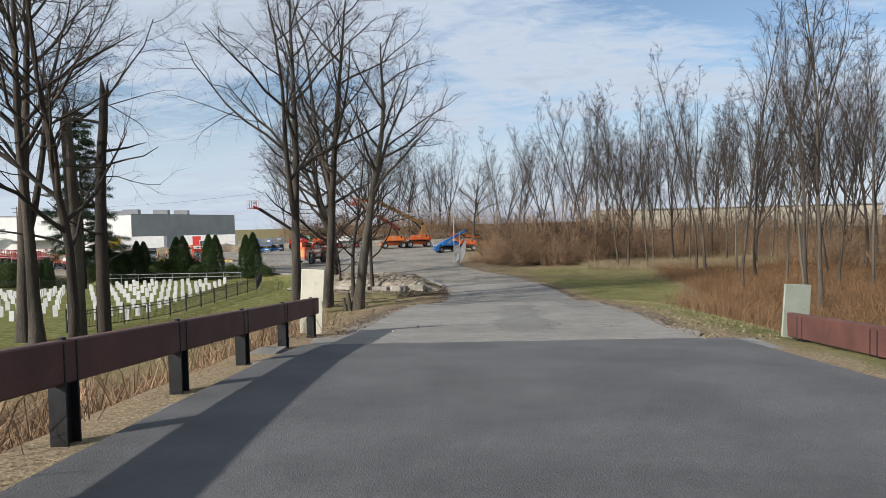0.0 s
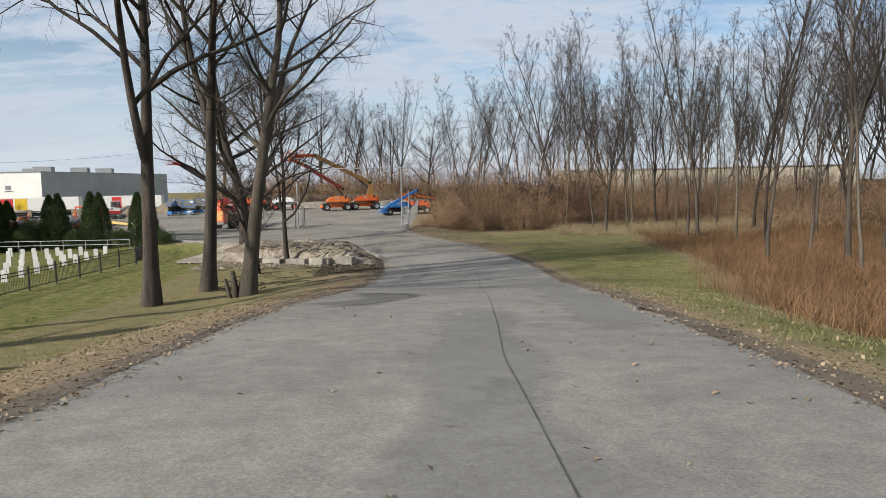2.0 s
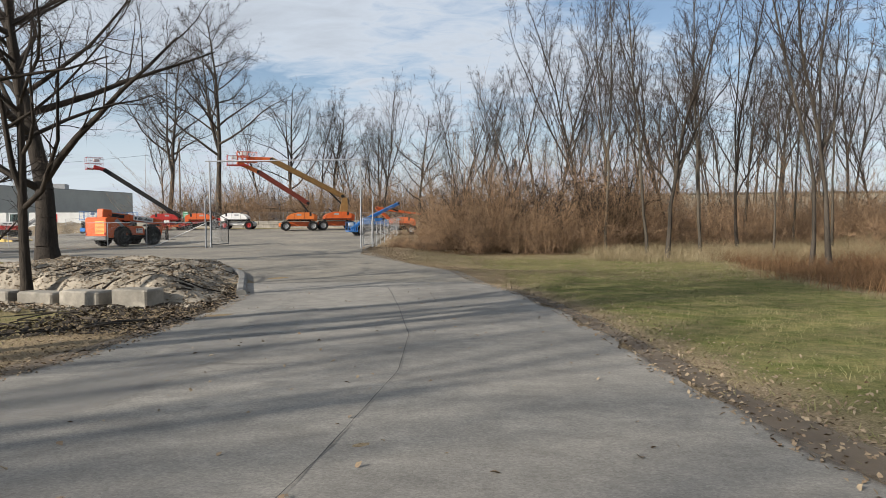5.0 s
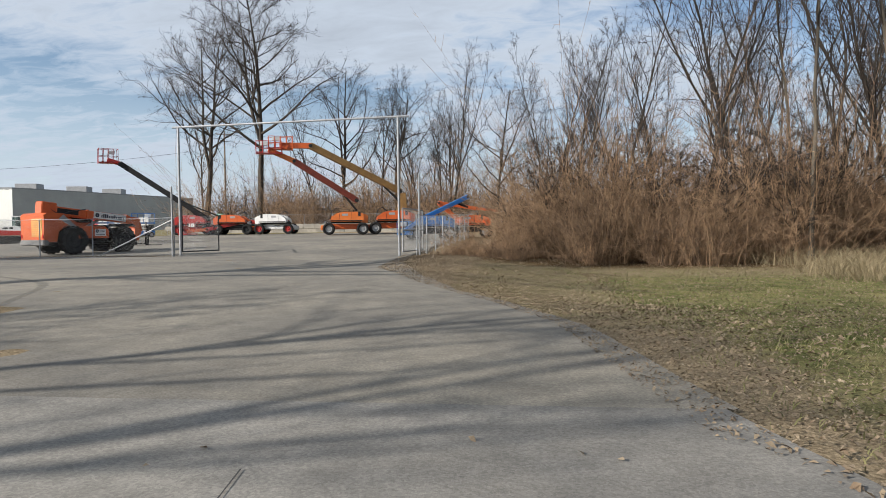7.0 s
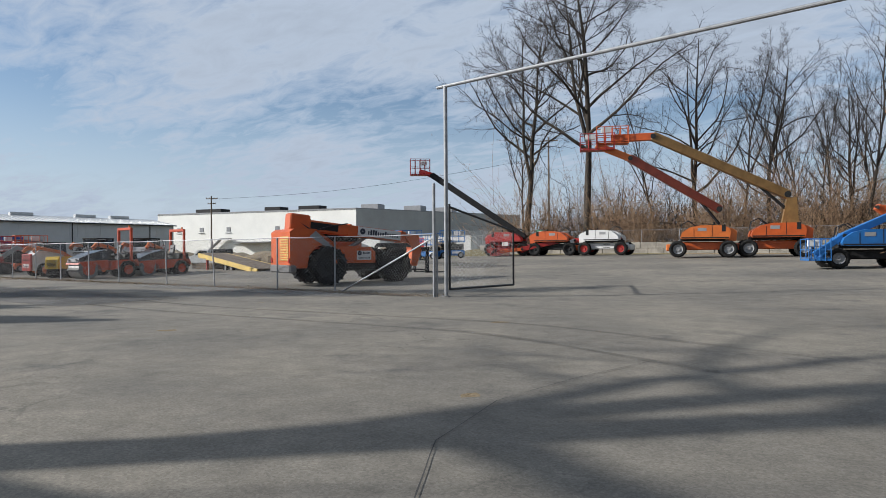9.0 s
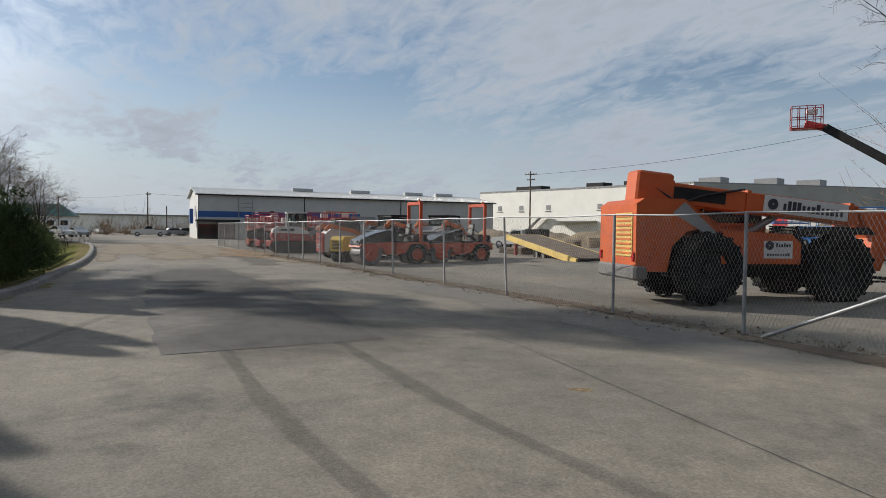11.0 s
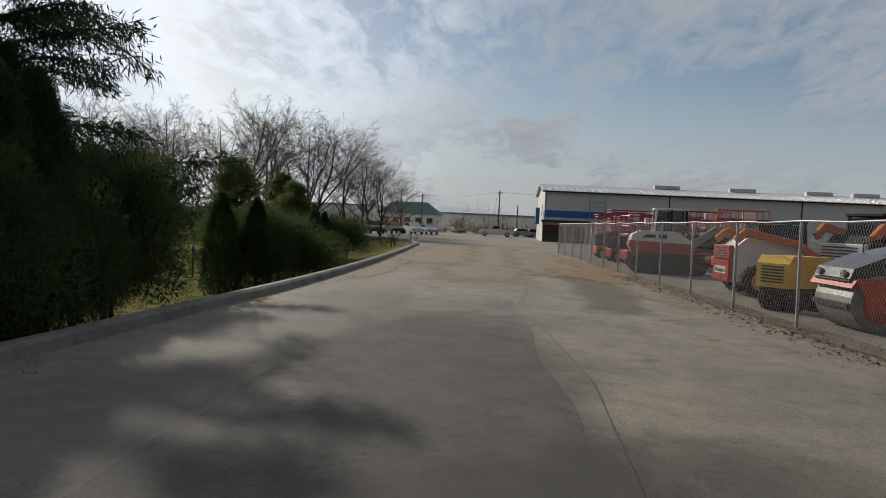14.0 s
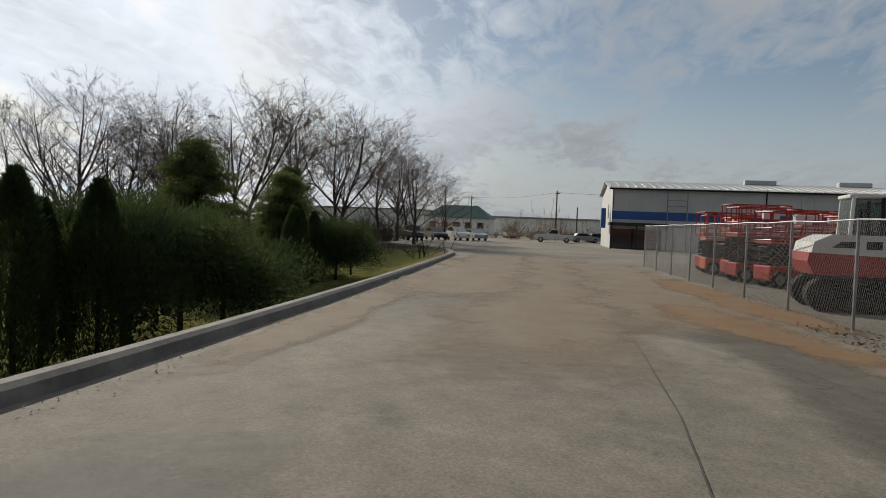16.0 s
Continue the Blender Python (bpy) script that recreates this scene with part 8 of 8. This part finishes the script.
bank_h = (1.7 + 0.35 * np.sin(bank_x * 0.7) + 0.2 * np.sin(bank_x * 1.9)) * (1 - bs * bs) ** 0.8 + rs.normal(0, 0.05, bx.shape)
bi = np.arange(bx.size).reshape(bx.shape)
bf = np.stack([bi[:-1, :-1], bi[:-1, 1:], bi[1:, 1:], bi[1:, :-1]], -1).reshape(-1, 4)
tagged(new("earth_bank", grid_mesh("earth_bank", np.stack([bank_x, bank_y, land(bank_x, bank_y) + bank_h - 0.15], -1).reshape(-1, 3), bf, "soil")), "low earth bank with dead grass behind the yard", "earth bank", kind="structure")
for i, (x, y, n) in enumerate(((-66.0, 128.5, 5), (-63.4, 129.4, 7), (-70.5, 127.6, 4), (-74.0, 126.4, 6), (-58.0, 130.5, 5), (-79.0, 125.6, 5))):
    p_ = thing("pallet_stack", "stack of weathered wooden pallets on the yard", "pallets", pose(x, y, ground_at(x, y), 0, 0, 8 + 17 * i), "pallet stacks")
    for k in range(n):
        q = Shape()
        for j in range(3):
            q.box((0, (j - 1) * 0.5, 0.05 + 0.16 * k), (1.2, 0.1, 0.09), bev=0.005)
        for j in range(6):
            q.box(((j - 2.5) * 0.22, 0, 0.11 + 0.16 * k), (0.12, 1.1, 0.025), bev=0.004)
        part("pallet", q, "wood", p_)
t = thing("field_hall", "long pale building far behind the wood", "building", pose(40, 205, 0, 0, 0, -12))
part("wall", Shape().box((40, 0, 4.5), (76, 20, 7.6), bev=0.05), "hallwall", t)
part("roof", Shape().box((40, 0, 8.4), (77, 21, 0.3), bev=0.05), "grey", t)
t = thing("small_office", "small white building with a green hipped roof", "building", pose(-205, 70.5, 0, 0, 0, 85))
part("wall", Shape().box((0, 0, 1.9), (16, 10, 4.2), bev=0.05), "whitewall", t)
part("roof", Shape().add([(-8.6, -5.6, 4.0), (8.6, -5.6, 4.0), (8.6, 5.6, 4.0), (-8.6, 5.6, 4.0), (-4.5, 0, 7.2), (4.5, 0, 7.2)], [(0, 1, 5, 4), (2, 3, 4, 5), (1, 2, 5), (3, 0, 4), (3, 2, 1, 0)]), "greenroof", t)
for k in range(5):
    part("window", Shape().box((-6 + 3 * k, 5.02, 2.2), (1.6, 0.08, 1.4), bev=0.02), "glass", t)
    part("window", Shape().box((-6 + 3 * k, -5.02, 2.2), (1.6, 0.08, 1.4), bev=0.02), "glass", t)
for i, (x, y, w, h, turn) in enumerate([(-230, 100, 50, 5.0, 88), (-240, 128, 40, 4.5, 92), (-225, 40, 40, 6, 80)]):
    t = thing("far_building", "low pale building in the distance", "building", pose(x, y, 0, 0, 0, turn), "far buildings")
    part("wall", Shape().box((0, 0, h / 2 - 0.2), (w, 12, h), bev=0.05), "greywall" if i % 2 else "whitewall", t)
    part("roof", Shape().box((0, 0, h), (w + 1, 13, 0.4), bev=0.05), "grey", t)
    for k in range(6):
        part("window", Shape().box((-w / 2 + w * (k + 0.5) / 6, 6.03, h * 0.5), (w / 12, 0.1, 1.2), bev=0.02), "glass", t)

# ---- poles ----
def pole(x, y, h, label, arms=((0.0, 1.2),), z=None, name="utility_pole"):
    z = ground_at(x, y) if z is None else z
    t = thing(name, label, "utility pole", pose(x, y, z, 0, 0, 20), "utility poles")
    part("post", Shape().tube((0, 0, -0.4), (0, 0, h), 0.16, 0.11, 8), "wood", t)
    for dz, half in arms:
        c = part("crossarm", Shape().box((0, 0.12, h - 0.5 - dz), (2 * half, 0.12, 0.14), bev=0.01), "wood", t)
        for k in (-0.9, -0.4, 0.4, 0.9):
            part("insulator", Shape().tube((k * half, 0.12, h - 0.43 - dz), (k * half, 0.12, h - 0.25 - dz), 0.05, 0.03, 8), "grey", c)
    return t


pole(-99.4, 146.5, 11.6, "dark wooden utility pole with a crossarm and transformer", ((0, 1.2), (0.9, 0.8)))
pole(-39.6, 158.0, 15.4, "wooden utility pole behind the yard trees", ((0, 1.3),))
pole(-152, 92, 8.5, "wooden utility pole along the cross street", ((0, 1.0),))
pole(-158, 96, 6.0, "short wooden pole along the cross street", ())
pole(-170, 76, 8.0, "wooden utility pole along the cross street", ((0, 1.0),))
w1 = thing("overhead_wire", "thin overhead cables between the utility poles", "cable")
part("cable", Shape().path([Vector((-152, 92, 8.2)).lerp(Vector((-170, 76, 7.8)), k / 8) - Vector((0, 0, 0.5 * math.sin(math.pi * k / 8))) for k in range(9)], 0.02, 4), "black", w1)
part("cable", Shape().path([Vector((-99.4, 146.5, 11.0)).lerp(Vector((-39.6, 158, 14.8)), k / 12) - Vector((0, 0, 1.2 * math.sin(math.pi * k / 12))) for k in range(13)], 0.02, 4), "black", w1)
part("cable", Shape().path([Vector((-152, 92, 8.2)).lerp(Vector((-118, 118, 7.2)), k / 8) - Vector((0, 0, 0.6 * math.sin(math.pi * k / 8))) for k in range(9)], 0.02, 4), "black", w1)
sg = thing("notice_sign", "small green and white notice sign on the yard fence", "sign", pose(-31.0, 137.45, ground_at(-31, 137.6) + 1.5, 0, 0, 0))
part("plate", Shape().box((0, 0, 0.45), (0.75, 0.03, 0.9), bev=0.005), "signgreen", sg)
q = Shape()
for k in range(3):
    bars(q, -0.3, 0.3, 0.2 + 0.25 * k, -0.02, 5, 0.12, rb)
part("lettering", q, "white", sg)

# ---- marks on the pavement ----
def ribbon(name, pts, width, material, label, rough_=0.35, lift_=0.004, seed=1, parent=None):
    """A thin uneven band lying on the pavement along a line of points."""
    r = np.random.default_rng(seed)
    P = np.array(pts, float)
    d = np.concatenate([[0], np.cumsum(np.linalg.norm(np.diff(P, axis=0), axis=1))])
    n = max(4, int(d[-1] / 0.35))
    s = np.linspace(0, d[-1], n)
    x, y = np.interp(s, d, P[:, 0]), np.interp(s, d, P[:, 1])
    dx, dy = np.gradient(x), np.gradient(y)
    ln = np.hypot(dx, dy) + 1e-9
    jit = np.cumsum(r.normal(0, width * 0.12, n))
    jit -= np.linspace(jit[0], jit[-1], n)
    wa = width * (1 + r.normal(0, rough_, n)).clip(0.15, 2) / 2
    wb = width * (1 + r.normal(0, rough_, n)).clip(0.15, 2) / 2
    nx_, ny_ = -dy / ln, dx / ln
    xa, ya, xb, yb = x + nx_ * (wa + jit), y + ny_ * (wa + jit), x - nx_ * (wb - jit), y - ny_ * (wb - jit)
    v = np.stack([np.stack([xa, ya, land(xa, ya) + lift_], -1), np.stack([xb, yb, land(xb, yb) + lift_], -1)], 1).reshape(-1, 3)
    k = np.arange(n - 1)[:, None] * 2
    f = k + np.array([[0, 1, 3, 2]])
    ob = new(name, grid_mesh(name, v, f[:, ::-1], material, False))
    if parent:
        ob.parent = parent
    return tagged(ob, label) if parent else tagged(ob, label, "pavement mark", kind="structure")


ribbon("crack", [(3.1, 14), (3.35, 22.4), (3.7, 26.2), (4.2, 32.7), (4.6, 40), (5.3, 48), (5.32, 51.8), (5.1, 54.2), (4.87, 56.8), (4.52, 59.8), (4.2, 62.2)], 0.011, "crack", "tar-dark joint crack", seed=3, parent=road, lift_=0.012)
ribbon("crack", [(0.2, 55.0), (2.2, 57.4), (4.0, 58.6), (6.2, 60.4)], 0.012, "crack", "", seed=4, parent=road, lift_=0.012)
for k, pts in enumerate([[(-2.0, 76.8), (-2.9, 78.4), (-3.2, 79.9), (-3.0, 81.5), (-2.6, 83.2)], [(-7.5, 84.4), (-12, 87.0), (-18, 88.2), (-24, 88.6), (-30, 89.4)], [(-41.0, 87.4), (-42.5, 87.7), (-44.5, 87.95), (-48.1, 88.2), (-52.6, 88.3), (-60, 88.6)], [(-26.5, 87.1), (-29, 87.3), (-33.6, 87.7), (-40, 87.5)], [(-33.8, 84.5), (-34.4, 85.6), (-35.8, 86.1)]]):
    ribbon("crack", pts, 0.010, "crack", "", seed=20 + k, parent=lot, lift_=0.012)


def smear(name, pts, width, material, label, parent, seed=1, lift_=0.006):
    """A soft-edged stain or painted shadow along a line: five points across, fading to its rim."""
    r = np.random.default_rng(seed)
    P = np.array(pts, float)
    d = np.concatenate([[0], np.cumsum(np.linalg.norm(np.diff(P, axis=0), axis=1))])
    n = max(6, int(d[-1] / 0.6))
    s = np.linspace(0, d[-1], n)
    x, y = np.interp(s, d, P[:, 0]), np.interp(s, d, P[:, 1])
    kern = np.ones(5) / 5
    if n > 12:
        x[2:-2], y[2:-2] = np.convolve(x, kern, "valid"), np.convolve(y, kern, "valid")
    dx, dy = np.gradient(x), np.gradient(y)
    ln = np.hypot(dx, dy) + 1e-9
    w = width * (1 + 0.18 * np.sin(s * 1.3 + seed) + r.normal(0, 0.06, n)) / 2
    u = np.array([-1, -0.55, 0, 0.55, 1.0])
    X = x[:, None] - (dy / ln * w)[:, None] * u
    Y = y[:, None] + (dx / ln * w)[:, None] * u
    Z = land(X, Y) + lift_
    i = np.arange(n * 5).reshape(n, 5)
    f = np.stack([i[:-1, :-1], i[1:, :-1], i[1:, 1:], i[:-1, 1:]], -1).reshape(-1, 4)
    me_ = grid_mesh(name, np.stack([X, Y, Z], -1).reshape(-1, 3), f[:, ::-1], material)
    end = np.clip(np.minimum(s, d[-1] - s) / (0.12 * d[-1] + 0.3), 0, 1)
    rim_ = (np.array([0, 0.7, 1, 0.7, 0])[None] * end[:, None]).astype(np.float32)
    me_.attributes.new("rim", "FLOAT", "POINT").data.foreach_set("value", rim_.ravel())
    ob = new(name, me_)
    ob.parent = parent
    return tagged(ob, label)


strip_x = np.array(spread(-41.5, -19.5, 0.5))
strip_me = strip_mesh("asphalt_patch", strip_x, np.interp(strip_x, [-41.5, -38, -35.6, -30.9, -25.8, -19.5], [87.0, 85.2, 84.2, 83.95, 83.5, 83.3]) + 0.04 * np.sin(strip_x * 3.1), np.interp(strip_x, [-37.5, -31.6, -26.1, -19.5], [87.3, 87.25, 87.1, 86.6]) + 0.06 * np.sin(strip_x * 1.3), 8, "x", "old_asphalt", 0.007)
patch_ob = new("asphalt_patch", strip_me)
patch_ob.parent = lot
tagged(patch_ob, "dark worn asphalt patch with cracked surface")
LOT_MARKS = [
    ("tyre_and_shade_mark", "tyre_and_shade_mark", 0.3, [[(-26, 84.5), (-16, 84), (-6, 84.6), (0, 82)], [(-26, 86.2), (-15, 85.6), (-6, 86.4), (0.5, 84.2)], [(-2, 66), (-6, 74), (-14, 79), (-26, 83.5)]]),
    ("dark_patch", "dark_stain_and_shade", 5.0, [[(-17, 85.2), (-26, 86.2), (-33, 86.0), (-40, 85.6)], [(-20, 110), (-28, 116), (-40, 118)]]),
    ("dark_patch", "dark_stain_and_shade", 2.2, [[(-27.5, 83.2), (-30, 86), (-31.5, 89.6)], [(-39, 89.4), (-45, 90.2), (-52, 90.4)]]),
    ("sand_drift", "sand_stain", 1.4, [[(-44, 82.95), (-50, 83.2), (-56, 83.3), (-62, 83.2)], [(-66, 83.1), (-74, 83.0)], [(-40, 91.6), (-48, 91.4), (-58, 91.3), (-68, 91.6)]]),
    ("sand_drift", "sand_stain", 5.0, [[(-44, 86.4), (-54, 87.2), (-66, 87.6), (-82, 88)], [(-48, 89.8), (-60, 90.2), (-76, 90.4)], [(-52, 84.6), (-64, 84.9), (-80, 85.2)]]),
    ("rust_streak", "rust_stain", 2.0, [[(-47, 91.6), (-51, 90.4), (-55, 90.0)], [(-50, 92.4), (-57, 91.8), (-64, 91.6)]]),
    ("pale_patch", "pale_stain", 2.6, [[(-28, 82.6), (-36, 83.4), (-44, 84.2)], [(-14, 90.8), (-22, 91.2), (-30, 91.6)]]),
    ("soil_edge", "dirt_stain", 0.9, [[(-17, 92.3), (-24, 92.5), (-30, 92.6), (-38, 92.7), (-50, 92.8)], [(-13, 92.0), (-18, 92.0)]]),
]
k = 0
for name, material, width, lines in LOT_MARKS:
    for pts in lines:
        k += 1
        smear(name, pts, width, material, "", lot, seed=k, lift_=0.004 + 0.0012 * k)
ROAD_MARKS = [
    # dark patch and arc: roadside tree shadows painted across the road
    ("dark_patch", "dark_stain_and_shade", 2.4, [[(-0.5, 30), (1.5, 33), (1.2, 36), (-0.4, 37)]]),
    ("tyre_and_shade_mark", "tyre_and_shade_mark", 0.35, [[(-0.8, 29.5), (1.6, 31.5), (2.4, 34), (1.0, 36.5), (-1.0, 37.2)]]),
    ("pale_patch", "pale_stain", 2.0, [[(2.5, 14), (3.0, 22), (3.6, 30)], [(5.8, 24), (6.4, 32), (7.2, 40)], [(1.2, 44), (2.2, 52), (2.0, 58)]]),
    ("soil_edge", "dirt_stain", 0.7, [[(6.05, 13.5), (6.75, 20), (7.4, 28), (8.8, 40), (9.5, 50), (9.4, 56), (8.9, 60), (8.0, 63.4)], [(-2.0, 14.5), (-1.85, 20), (-1.7, 28), (-0.9, 40), (-0.2, 50), (-0.3, 56), (-0.7, 60)]]),
]
for name, material, width, lines in ROAD_MARKS:
    for pts in lines:
        k += 1
        smear(name, pts, width, material, "", road, seed=k, lift_=0.004 + 0.0012 * (k - 20))
deck_me = strip_mesh("bridge_deck", spread(-24, 12.4, 1.3), np.interp(spread(-24, 12.4, 1.3), EDGE_Y, EDGE_L) - 0.05, np.interp(spread(-24, 12.4, 1.3), EDGE_Y, EDGE_R) + 0.3, 8, "y", "patch", 0.02)
tagged(new("bridge_deck", deck_me), "dark resurfaced asphalt deck of the small bridge", "pavement", kind="structure")
